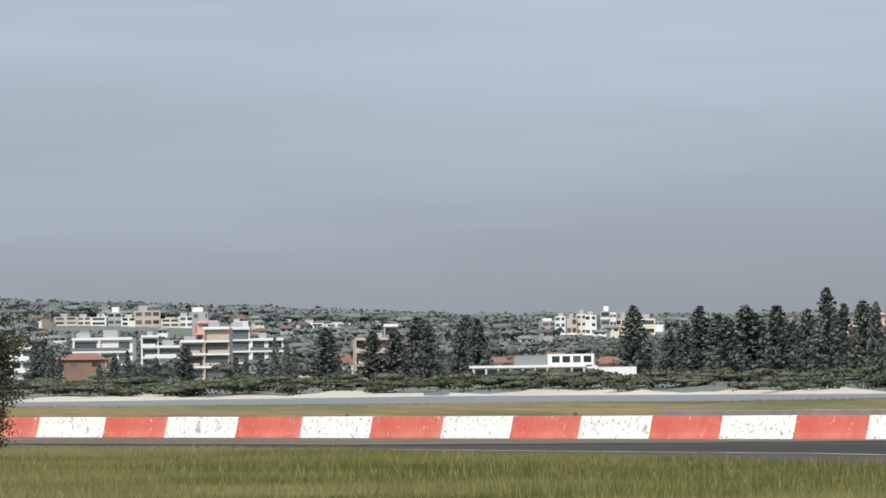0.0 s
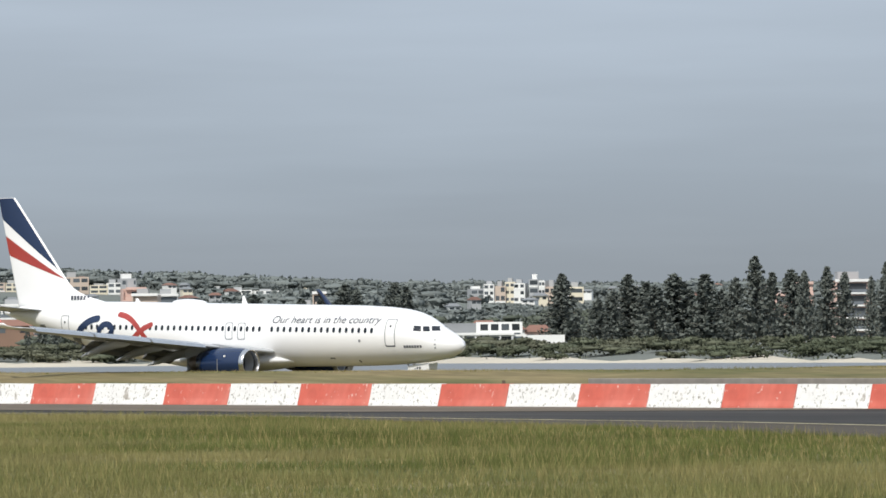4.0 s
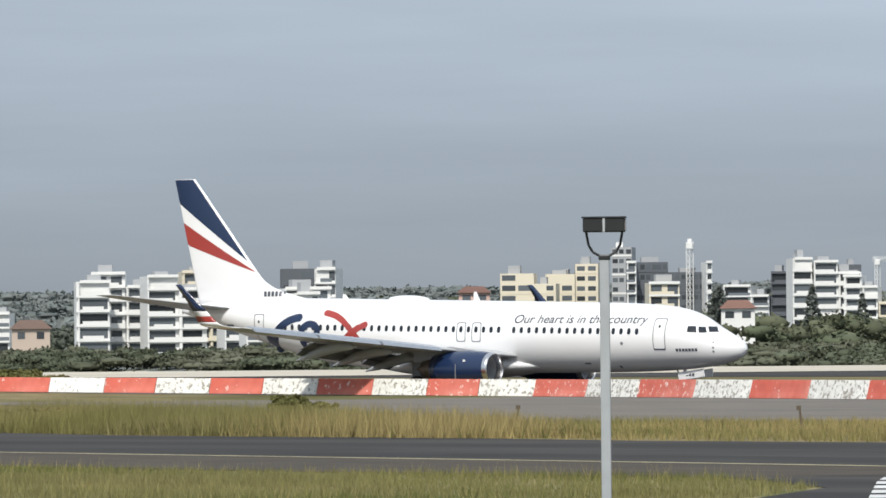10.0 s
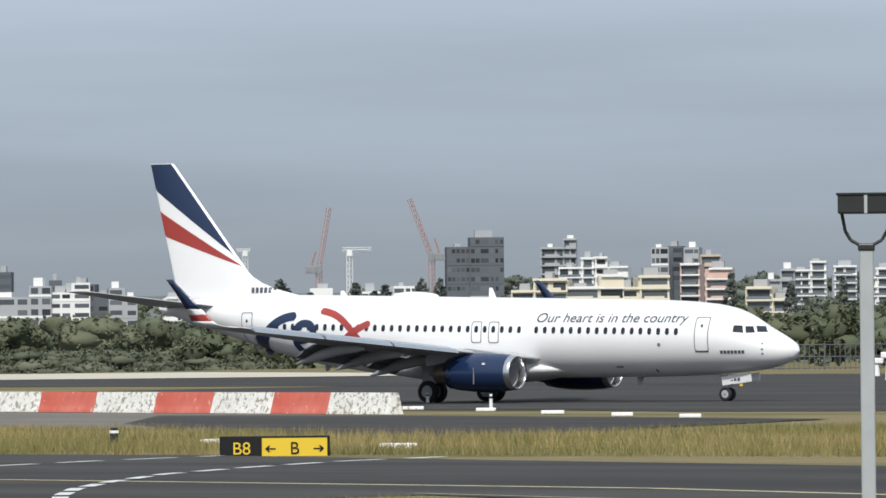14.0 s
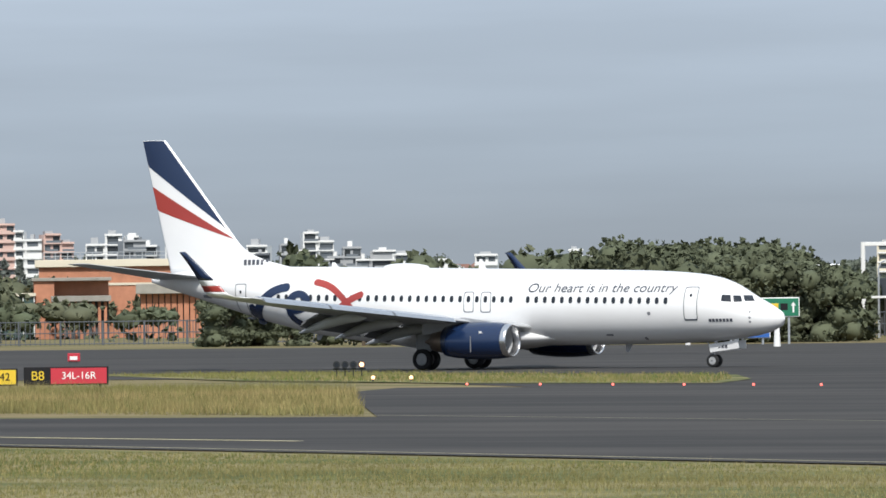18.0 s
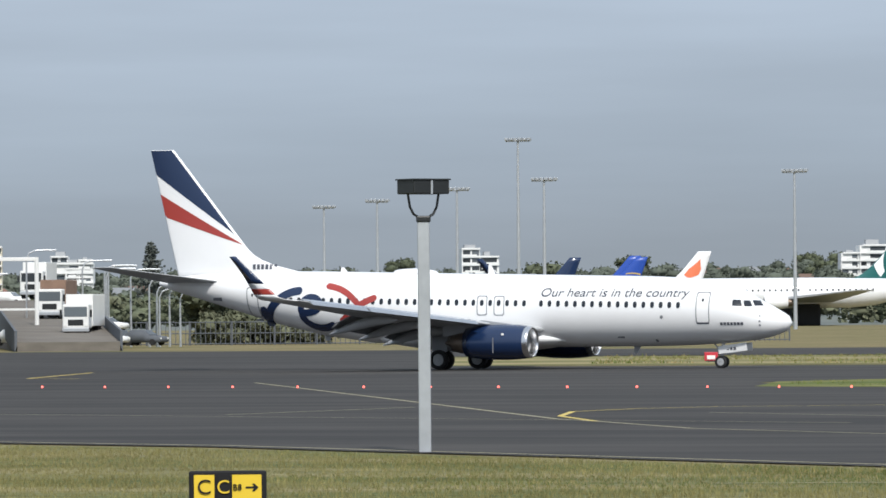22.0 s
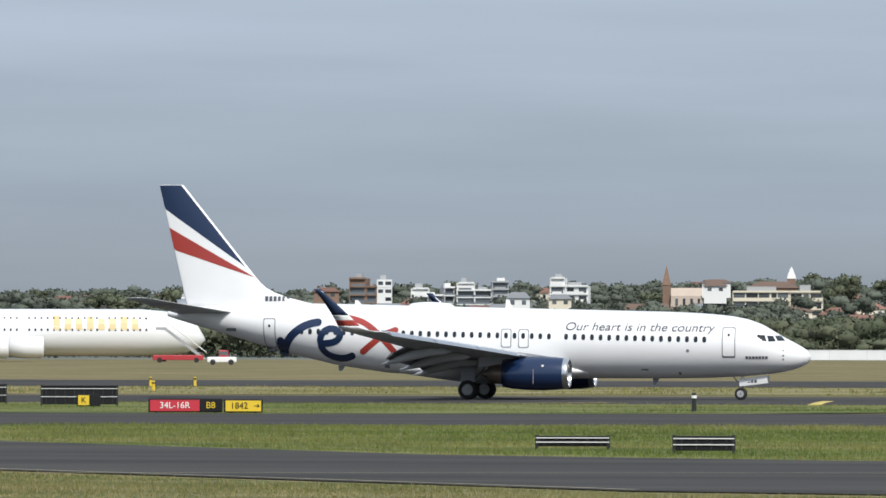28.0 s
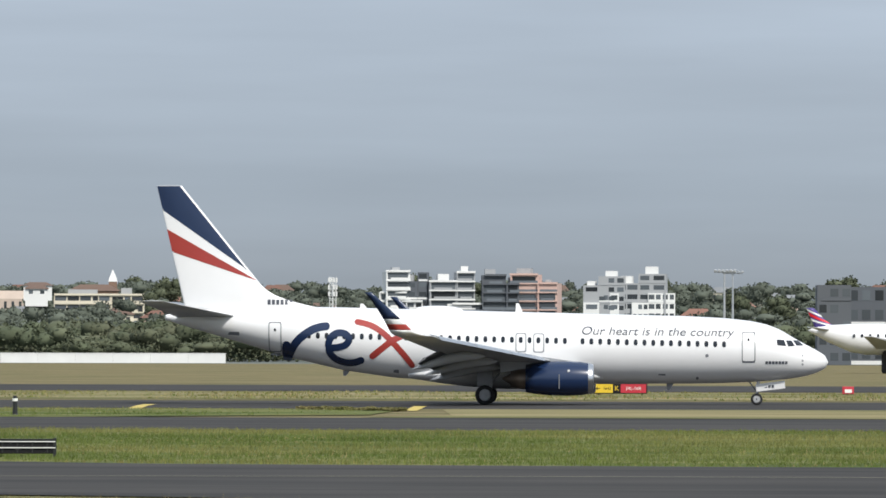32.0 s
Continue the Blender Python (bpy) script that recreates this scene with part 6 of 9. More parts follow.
def beach_pavilion(x, y, rz):
    b = thing("beach_pavilion", x, y, land_height(x, y), rz, "long low white beachfront pavilion with dark shaded openings", "building")
    ubox(b, "wall", W_WHITE, -15, 15, 1.5, 9, -3, 3.4)
    ubox(b, "roof", W_WHITE, -15.6, 12, -0.6, 9.5, 3.3, 3.9)
    ubox(b, "upper_storey", ROOF_GREY, -5, 3, 3, 9, 3.8, 6.2)
    ubox(b, "upper_storey", W_WHITE, 3.0, 14, 2.5, 9, 3.8, 6.4)
    ubox(b, "side_wing", W_WHITE, 15, 24, 2, 9, -3, 3.2)
    for k in range(10):
        ubox(b, "window", WINDOW, -14.2 + 2.9 * k, -12.0 + 2.9 * k, 1.44, 1.52, 0.5, 2.9)
        ubox(b, "post", W_WHITE, -14.7 + 2.9 * k, -14.4 + 2.9 * k, -0.4, -0.1, -2, 3.3)
    for k in range(4):
        ubox(b, "window", WINDOW, 4 + 2.5 * k, 5.8 + 2.5 * k, 2.44, 2.52, 4.4, 5.9)
    ubox(b, "terrace", W_CREAM, -22, 18, -3, 1.5, -3, -0.4)
    return b


RED_STEEL = mat("crane_red", (0.38, 0.20, 0.17), 0.5, vary=0.1, scale=1)


def lattice(bm, a, b, w, n):
    a, b = Vector(a), Vector(b)
    d = (b - a).normalized()
    s = d.orthogonal().normalized() * w
    t = d.cross(s)
    cs = [s + t, s - t, -s - t, -s + t]
    for o in cs:
        add_tube(bm, tuple(a + o), tuple(b + o), w * 0.16, None, 4, False)
    for i in range(n):
        for k in range(4):
            add_tube(bm, tuple(a + (b - a) * (i / n) + cs[k]), tuple(a + (b - a) * ((i + 1) / n) + cs[(k + 1) % 4]), w * 0.10, None, 4, False)


def luffing_crane(x, y, top, rz, jx, jz):
    b = thing("tower_crane", x, y, 0, rz, "red luffing tower crane over the suburb", "crane", "tower cranes")
    bm = bmesh.new()
    lattice(bm, (0, 0, 0), (0, 0, top), 0.8, 18)
    part("mast", bm, RED_STEEL, b)
    bm = bmesh.new()
    lattice(bm, (0, 0, top), (jx, 0, top + jz), 0.6, 12)
    part("jib", bm, RED_STEEL, b)
    sg = -1 if jx > 0 else 1
    part("counterweight", box(min(0, sg * 5), max(0, sg * 5), -1, 1, top - 1.2, top + 1.4, 0.2), ROOF_GREY, b)
    part("cab", box(-1, 1, -1.4, 0.2, top - 1.5, top + 1.6, 0.2), ROOF_GREY, b)
    part("a_frame", tube((sg * 3, 0, top + 1), (sg * 1.2, 0, top + 7), 0.3), RED_STEEL, b)
    return b


def tower_crane(x, y, top, rz, x0, x1):
    b = thing("tower_crane", x, y, 0, rz, "pale hammerhead tower crane over the suburb", "crane", "tower cranes")
    bm = bmesh.new()
    lattice(bm, (0, 0, 0), (0, 0, top), 0.8, 18)
    part("mast", bm, W_WHITE, b)
    bm = bmesh.new()
    lattice(bm, (x0, 0, top), (x1, 0, top), 0.6, 10)
    part("jib", bm, W_WHITE, b)
    part("cab", box(-1, 1, -1.4, 0.2, top - 2.4, top - 0.2, 0.2), W_WHITE, b)
    return b


# Taupe of the roofs; on the tower eave it also stands for shade.
W_TAUPE = mat("weathered_shaded_taupe", (0.30, 0.285, 0.25), 0.8, vary=0.18, scale=1.2)


def control_tower(x, y, rz, top):
    """An old brick tower: ribbed octagonal shaft, wide eave, brick band and a glazed cab with a flat roof."""
    b = thing("control_tower", x, y, 0, rz, "old orange brick control tower with a glazed cab and wide eaves", "tower")
    k = top / 16.3
    def ring(r, z, n=8):
        return [(r * math.cos(math.pi / n + 2 * math.pi * i / n) * k, r * math.sin(math.pi / n + 2 * math.pi * i / n) * k, z * k) for i in range(n)]
    def stack(name, rings, m, label=""):
        v, f = loft(rings)
        return mesh_ob(name, v, f, m, b, label)
    stack("shaft", [ring(3.5, -1), ring(3.5, 9.2)], W_BRICK, "orange brick shaft")
    for i in range(8):
        a = math.pi / 8 + 2 * math.pi * i / 8
        c, s = math.cos(a), math.sin(a)
        part("rib", box((3.62 * c - 0.16) * k, (3.62 * c + 0.16) * k, (3.62 * s - 0.16) * k, (3.62 * s + 0.16) * k, -1, 9.2 * k), W_WHITE, b, "white concrete rib")
    # Eave takes the darker taupe to paint the shade on its underside.
    stack("eave", [ring(3.9, 9.0), ring(5.7, 9.9), ring(5.7, 10.15), ring(3.9, 10.25)], W_TAUPE, "wide taupe concrete eave, darkened for its shaded underside")
    stack("brick_band", [ring(3.45, 10.2), ring(3.45, 12.0)], W_BRICK)
    stack("sill", [ring(3.7, 12.0), ring(3.85, 12.25)], W_WHITE)
    stack("cab_glass", [ring(3.5, 12.2), ring(4.15, 14.4)], mat("green_glass", (0.06, 0.10, 0.095), 0.12, spec=0.7), "greenish sloped cab glazing")
    for i in range(8):
        a = math.pi / 8 + 2 * math.pi * i / 8
        c, s = math.cos(a), math.sin(a)
        part("mullion", tube((3.56 * c * k, 3.56 * s * k, 12.2 * k), (4.22 * c * k, 4.22 * s * k, 14.45 * k), 0.09), W_WHITE, b)
    stack("roof", [ring(4.7, 14.4), ring(4.8, 14.75), ring(4.3, 15.5), ring(0.5, 15.6)], W_TAUPE, "flat weathered roof")
    bm = box(-0.9 * k, 0.9 * k, -0.9 * k, 0.9 * k, 15.5 * k, 16.4 * k, 0.1)
    part("roof_box", bm, W_WHITE, b)
    for xx, h in ((-0.2, 18.2), (0.35, 18.9), (0.7, 17.6), (-3.6, 17.4), (-1.9, 22.0), (1.6, 22.4)):
        part("aerial", tube((xx * k, 0, 15.4 * k), (xx * k, 0, h * k), 0.09 if h < 20 else 0.05), W_WHITE if h < 20 else W_GREY, b)
    for i in range(3):
        part("balcony_rail", box(3.2 * k, 5.4 * k, (-4 + 1.5 * i) * k, (-3.9 + 1.5 * i) * k, 10.3 * k, (11.2 + 0.4 * i) * k), W_GREY, b)
    # low wing with a glazed hall
    part("hall", box(4.2 * k, 11 * k, -2.5, 5, -1, 5.2 * k), mat("green_glass", (0.06, 0.10, 0.095), 0.12, spec=0.7), b, "glazed low hall")
    for i in range(6):
        part("hall_mullion", box((4.3 + 1.32 * i) * k, (4.42 + 1.32 * i) * k, -2.62, -2.5, 0, 5.2 * k), W_WHITE, b)
    part("hall_beam", box(4.1 * k, 11.1 * k, -2.65, 5, 2.6 * k, 2.8 * k), W_WHITE, b)
    part("hall_roof", box(4.0 * k, 11.2 * k, -2.9, 5.2, 5.2 * k, 5.6 * k, 0.05), W_CREAM, b)
    part("brick_wing", box(11 * k, 13.4 * k, -2, 8, -1, 7.0 * k), W_BRICK, b)
    part("brick_wing", box(13.4 * k, 20 * k, 0.5, 8, 5.0 * k, 7.0 * k), W_BRICK, b)
    part("wing_roof", box(10.7 * k, 20.3 * k, -2.4, 8.3, 7.0 * k, 7.4 * k, 0.05), W_TAUPE, b, "thin weathered roof edge")
    # Dark wall colour paints the shade below the canopy.
    part("recess_wall", box(13.4 * k, 20 * k, 0.2, 7, -1, 5.0 * k), W_DARK, b, "recessed wall painted dark as colonnade shade")
    part("canopy", box(13.0 * k, 20.2 * k, -2.9, 0.5, 4.5 * k, 5.2 * k, 0.05), W_TAUPE, b, "deep taupe canopy")
    for i in range(9):
        part("wing_pier", box((13.6 + 0.72 * i) * k, (13.95 + 0.72 * i) * k, -2.2, -1.6, -1, 4.5 * k), W_BRICK, b, "brick column")
    return b


def brick_terminal(x, y, rz, w, top):
    b = thing("brick_terminal", x, y, 0, rz, "orange brick airport building with pale roof edges and a rooftop rail", "building")
    part("upper_wall", box(-w / 2, w / 2, 0, 16, -1, top - 0.9), W_BRICK, b)
    part("roof_edge", box(-w / 2 - 0.5, w / 2 + 0.5, -0.6, 16.5, top - 0.9, top, 0.06), W_CREAM, b, "pale roof edge")
    part("string_course", box(-w / 2 - 0.05, w / 2 + 0.05, -0.12, 0.1, top - 3.2, top - 2.9), W_CREAM, b)
    for i in range(12):
        xx = -w / 2 + 0.5 + (w - 1) * i / 11
        part("rail_post", tube((xx, 1, top), (xx, 1, top + 0.9), 0.05, None, 6), GALV, b)
    for zz in (0.45, 0.9):
        part("rail", tube((-w / 2 + 0.5, 1, top + zz), (w / 2 - 0.5, 1, top + zz), 0.04, None, 6), GALV, b)
    return b


def brick_annexe(x, y, rz, w, top):
    b = thing("brick_annexe", x, y, 0, rz, "low brick annexe with a deep tan roof and dark colonnade", "building")
    part("roof", box(-w, w / 2 + 1, -1.5, 10, top - 1.2, top, 0.08), W_TAUPE, b, "weathered taupe flat roof")
    # Wall behind the columns is coloured dark to stand for shade.
    part("shade_wall", box(-w * 0.95, w * 0.1, 1.6, 9, -1, top - 1.2), W_DARK, b, "recessed wall painted dark as colonnade shade")
    for i in range(14):
        xx = -w * 0.94 + w * 0.0765 * i
        part("column", box(xx, xx + 0.6, -0.3, 0.3, -1, top - 1.2), W_BRICK, b, "brick column")
    part("end_wall", box(w * 0.08, w / 2 + 0.6, -0.8, 9, -1, top - 1.2), W_BRICK, b)
    part("corner_trim", box(w * 0.06, w * 0.085, -0.9, -0.7, -1, top - 1.2), W_WHITE, b)
    return b


def road_sign(x, y, z, rz, w, h, lines, patches, lower=False):
    """A road direction sign: bordered green board, white lettering, route patches and an arrow."""
    b = thing("road_sign", x, y, 0, rz, "green road direction sign with white lettering on steel posts" if not lower else "small green and blue road sign with unreadable lines", "road sign")
    part("border", box(-w / 2 - 0.07, w / 2 + 0.07, 0.02, 0.14, z - h / 2 - 0.07, z + h / 2 + 0.07, 0.05), SIGN_WHITE, b)
    p = part("panel", box(-w / 2, w / 2, -0.02, 0.10, z - h / 2, z + h / 2, 0.03), SIGN_GREEN, b)
    for k, word in enumerate(lines):
        sign_text(p, word, -0.20 * w, z + (0.2 - 0.42 * k) * h, 0.36 * h, SIGN_WHITE, -0.04)
    for u, c in patches:
        part("route_patch", box((u - 0.055) * w, (u + 0.055) * w, -0.05, -0.01, z - 0.16 * h, z + 0.22 * h, 0.02), c, p)
    if lower:
        part("blue_panel", box(-w / 2, w / 2, -0.045, -0.01, z - h / 2, z - 0.22 * h), SIGN_BLUE, p)
        for a, c, zz, m in ((-0.36, 0.02, 0.30, SIGN_WHITE), (0.10, 0.30, 0.30, SIGN_YELLOW), (0.0, 0.36, 0.06, SIGN_YELLOW), (0.0, 0.38, -0.10, SIGN_WHITE), (-0.42, -0.36, 0.0, SIGN_WHITE), (-0.40, -0.34, -0.34, SIGN_WHITE), (-0.1, 0.26, -0.34, SIGN_WHITE)):
            part("text_bar", box(a * w, c * w, -0.06, -0.01, z + (zz - 0.05) * h, z + (zz + 0.05) * h), m, p)
    else:
        v = [(0.0, 0.5), (0.3, 0.12), (0.1, 0.15), (0.1, -0.5), (-0.1, -0.5), (-0.1, 0.15), (-0.3, 0.12)]
        mesh_ob("arrow", [(0.42 * w + q * 0.5 * h, -0.04, z + e * 0.6 * h) for q, e in v], [tuple(range(7))], SIGN_WHITE, p)
    for u in (-0.35, 0.35):
        part("post", tube((u * w, 0.2, -1), (u * w, 0.2, z), 0.1), GALV, b)
    return b


def gantry(x, y, rz, w, top):
    b = thing("sign_gantry", x, y, 0, rz, "white steel gantry frame over the airport road", "gantry", "road gantries")
    for s in (-1, 1):
        part("post", tube((s * w / 2, 0, -1), (s * w / 2, 0, top), 0.22, 0.2, 10), W_WHITE, b)
    part("beam", box(-w / 2, w / 2, -0.15, 0.15, top - 0.35, top, 0.04), W_WHITE, b)
    part("lower_beam", box(-w / 2, w / 2, -0.1, 0.1, top * 0.42, top * 0.42 + 0.2, 0.03), W_WHITE, b)
    return b


def speaker_post(x, y, top):
    b = thing("marker_mast", x, y, 0, 25, "white post with a splayed white head on the grass", "marker", "white marker masts")
    part("post", tube((0, 0, 0), (0, 0, top - 0.3), 0.28, 0.16, 10), SIGN_WHITE, b)
    part("head", box(-0.55, 0.55, -0.3, 0.3, top - 0.45, top, 0.1), SIGN_WHITE, b)
    return b


def white_shed(x, y, rz, w, top):
    b = thing("shed", x, y, 0, rz, "cream gabled shed with an open lean-to and red stairs", "shed")
    v, f = loft([[(-w * 0.24, yy, -1), (-w * 0.24, yy, top * 0.93), (w * 0.20, yy, top), (w * 0.30, yy, top * 0.94), (w * 0.30, yy, -1)] for yy in (0, 7)])
    wall = mesh_ob("wall", v, f, W_WHITE, b)
    v, f = loft([[(-w / 2, yy, -1), (-w / 2, yy, top * 0.84), (-w * 0.24, yy, top * 0.86), (-w * 0.24, yy, -1)] for yy in (0.3, 6)])
    mesh_ob("wing_wall", v, f, W_WHITE, b)
    v, f = loft([[(w * 0.2, yy, top), (w * 0.2, yy, top + 0.15), (w * 0.5, yy, top * 0.42), (w * 0.5, yy, top * 0.42 - 0.15)] for yy in (-0.3, 7.2)])
    mesh_ob("lean_to_roof", v, f, W_WHITE, b)
    part("doorway", box(w * 0.0, w * 0.07, -0.06, 0.1, -0.5, top * 0.55), WINDOW, wall)
    part("window", box(w * 0.12, w * 0.18, -0.04, 0.1, top * 0.45, top * 0.6), WINDOW, wall)
    for u in (0.34, 0.42, 0.49):
        part("post", tube((w * u, 0.2, -1), (w * u, 0.2, top * (1 - (u - 0.2) * 1.9)), 0.1), W_WHITE, b)
    v, f = loft([[(-w * 0.36, yy, top * 0.84), (-w * 0.30, yy, top * 0.84), (w * 0.02, yy, 0.0), (-w * 0.04, yy, 0.0)] for yy in (-0.5, -0.1)])
    mesh_ob("stair", v, f, SIGN_RED, b, "red stair up the wall")
    part("aerial", tube((-w * 0.2, 2, top * 0.9), (-w * 0.2, 2, top + 1.1), 0.05), GALV, b)
    part("dish", tube((-w * 0.12, 1.9, top + 0.55), (-w * 0.12, 2.2, top + 0.55), 0.42, 0.38, 16), W_WHITE, b)
    return b


def road_ramp(a, c, width):
    """A road that climbs away between dark parapets, from a to c (x, y, z)."""
    a, c = Vector(a), Vector(c)
    d = Vector((c.x - a.x, c.y - a.y, 0)).normalized()
    n = Vector((d.y, -d.x, 0)) * width / 2
    b = thing("road_ramp", 0, 0, 0, 0, "grey road ramp between dark parapets", "ramp")
    ends = [a - d * 6 + Vector((0, 0, -0.2)), a, c, c + d * 60]
    v, f = loft([[tuple(p - n), tuple(p + n), (p.x + n.x, p.y + n.y, -1), (p.x - n.x, p.y - n.y, -1)] for p in ends])
    mesh_ob("deck", v, f, ASPHALT_OLD, b)
    for s in (-1, 1):
        v, f = loft([[tuple(p + n * s * q + Vector((0, 0, h))) for q, h in ((1.0, -0.2), (1.0, 1.0), (1.05, 1.0), (1.05, -1.0))] for p in ends])
        mesh_ob("parapet", v, f, W_DARK, b, "dark parapet")
    return b


def street_lamp(x, y, top, rz):
    b = thing("street_lamp", x, y, 0, rz, "grey street lamp with a curved arm by the airport road", "street lamp", "street lamps")
    bm = tube((0, 0, -1), (0, 0, top - 0.8), 0.12, 0.08, 8)
    pts = [(0, top - 0.8), (0.25, top - 0.25), (0.8, top), (2.2, top + 0.05)]
    for (a, c), (d, e) in zip(pts, pts[1:]):
        add_tube(bm, (a, 0, c), (d, 0, e), 0.07, None, 8)
    part("pole", bm, GALV, b)
    part("lantern", box(2.0, 2.9, -0.18, 0.18, top - 0.08, top + 0.1, 0.05), GALV, b)
    return b


def billboard(x, y, top, rz, w):
    b = thing("billboard", x, y, 0, rz, "pink and lilac advertising billboard with a red shape", "billboard")
    h = w * 0.48
    part("panel", box(-w / 2, w / 2, 0, 0.4, top - h, top, 0.05), mat("billboard_lilac", (0.56, 0.40, 0.56), 0.6, vary=0.06, scale=0.3), b)
    part("panel_side", box(-w * 1.05, -w / 2 - 0.1, 0.3, 0.7, top - h * 0.9, top - 0.2, 0.05), W_GREY, b)
    v = [(-0.16 * w, -0.03, top - h * 0.7), (0.2 * w, -0.03, top - h * 0.75), (0.12 * w, -0.03, top - h * 0.5), (0.02 * w, -0.03, top - h * 0.35), (-0.08 * w, -0.03, top - h * 0.48)]
    mesh_ob("red_shape", v, [(0, 1, 2, 3, 4)], SIGN_RED, b)
    for s in (-0.3, 0.3):
        part("leg", tube((s * w, 0.3, -1), (s * w, 0.3, top - h), 0.2), GALV, b)
    return b


def stand_number(x, y, z, rz, text):
    b = thing("stand_number_sign", x, y, 0, rz, "black square stand number sign with white figures", "apron sign", "stand numbers")
    part("post", tube((0, 0.2, -1), (0, 0.2, z - 0.5), 0.1), GALV, b)
    p = part("panel", box(-0.5, 0.5, 0, 0.12, z - 0.42, z + 0.42, 0.03), SIGN_BLACK, b)
    sign_text(p, text, 0, z, 0.8, SIGN_WHITE, -0.03)
    return b


HI_VIS = mat("hi_vis_yellow", (0.60, 0.60, 0.03), 0.4, vary=0.05, scale=1)
DOOR_RED = mat("door_red", (0.42, 0.035, 0.045), 0.5, vary=0.06, scale=0.4)


def fire_station(x, y, rz, top):
    """A low station with a dark watch cabin, red doors, white roofs and a front wall; x runs along its face."""
    STATION = mat("brown_cladding", (0.150, 0.128, 0.115), 0.85, vary=0.12, scale=0.6)
    b = thing("fire_station", x, y, 0, rz, "brown airport fire station with red doors and dark watch cabin", "building")
    k = 690 / 12400
    part("watch_cabin", box(-50 * k, 51 * k, 0, 6, top - 35 * k, top, 0.1), W_DARK, b, "dark glazed watch cabin")
    part("cabin_glass", box(-45 * k, 46 * k, -0.06, 0.1, top - 28 * k, top - 9 * k), WINDOW, b)
    part("cabin_roof", box(-53 * k, 54 * k, -0.6, 6.5, top, top + 0.25, 0.05), ROOF_GREY, b)
    part("main_wall", box(-137 * k, 80 * k, 1.0, 14, -1, top - 38 * k), STATION, b, "brown clad wall")
    part("main_roof", box(-140 * k, 80 * k, -0.4, 14.4, top - 40 * k, top - 34 * k, 0.05), W_WHITE, b, "white roof edge")
    part("white_roof", box(53 * k, 178 * k, 2, 14, top - 58 * k, top - 29 * k, 0.1), W_WHITE, b)
    part("bay_wall", box(24 * k, 201 * k, 0.2, 12, -1, top - 62 * k), STATION, b)
    part("bay_frame", box(24 * k, 101 * k, -0.15, 0.3, -1, top - 64 * k), W_WHITE, b)
    part("dark_bay", box(28 * k, 97 * k, -0.22, 0.2, 0, top - 71 * k), W_DARK, b)
    for i in range(2):
        part("bay_door", box((103 + 49 * i) * k, (149 + 49 * i) * k, -0.1, 0.3, 0, top - 66 * k), DOOR_RED, b, "red roller door")
    part("red_panel", box(-118 * k, -56 * k, 0.8, 1.1, 0.5, top - 50 * k), DOOR_RED, b)
    for i in range(4):
        part("panel_window", box((-110 + 13 * i) * k, (-101 + 13 * i) * k, 0.7, 0.85, 0.8, top - 58 * k), W_DARK, b)
    part("front_wall", box(-145 * k, 100 * k, -6.2, -6.0, 0, 1.25, 0.03), mat("weathered_concrete", (0.21, 0.20, 0.185), 0.9, vary=0.2, scale=1.0), b, "low grey front wall")
    return b


TAIL_TEAL = mat("tail_teal", (0.012, 0.11, 0.105), 0.35)
TAIL_BLUE = mat("tail_blue", (0.02, 0.07, 0.36), 0.35)
TAIL_PURPLE = mat("tail_purple", (0.07, 0.05, 0.22), 0.35)
STR_GREEN = mat("stripe_green", (0.02, 0.29, 0.07), 0.4)
STR_RED = mat("stripe_red", (0.66, 0.02, 0.035), 0.4)
STR_BLACK = mat("stripe_black", (0.016, 0.016, 0.017), 0.4)
STR_ORANGE = mat("stripe_orange", (0.78, 0.20, 0.09), 0.4)
STR_GOLD = mat("stripe_gold", (0.50, 0.36, 0.10), 0.4)
STR_SKY = mat("stripe_sky", (0.10, 0.36, 0.62), 0.4)
A_BANDS = ((STR_GREEN, lambda u: 0.71 - 0.484 * u, lambda u: 0.94 - 0.53 * u, 0.0, 0.60),
           (STR_BLACK, lambda u: max(0.0, 0.28 - 0.42 * u), lambda u: 0.49 - 0.56 * u, 0.0, 0.66),
           (STR_RED, lambda u: max(0.0, 0.41 - 4.4 * (u - 0.58)), lambda u: 0.42 + 2.1 * (u - 0.58) if u < 0.67 else 0.61 - 2.15 * (u - 0.67), 0.585, 0.95))
T_BANDS = ((WHITE, lambda u: 0.05 + 0.5 * u, lambda u: 0.15 + 0.75 * u, 0.25, 0.95),)
C_BANDS = tuple((STR_SKY, (lambda k: lambda u: 0.30 + 0.16 * k - 0.1 * u)(k), (lambda k: lambda u: 0.39 + 0.16 * k - 0.1 * u)(k), 0.05, 0.95) for k in range(4))
S_BANDS = ((STR_ORANGE, lambda u: 0.30 + 0.35 * abs(u - 0.5), lambda u: 0.80 - 0.9 * abs(u - 0.5), 0.22, 0.78),)
G_BANDS = tuple((STR_GOLD, (lambda k: lambda u: 0.06 + 0.13 * k + 0.05 * math.sin(3 * u))(k), (lambda k: lambda u: 0.10 + 0.13 * k + 0.05 * math.sin(3 * u))(k), 0.05, 0.8) for k in range(4))
L_BANDS = ((STR_RED, lambda u: 0.62 - 0.35 * u, lambda u: 0.82 - 0.40 * u, 0.0, 1.0), (WHITE, lambda u: 0.40 - 0.3 * u, lambda u: 0.52 - 0.32 * u, 0.0, 1.0), (WHITE, lambda u: 0.86 - 0.3 * u, lambda u: 0.98 - 0.3 * u, 0.0, 1.0))


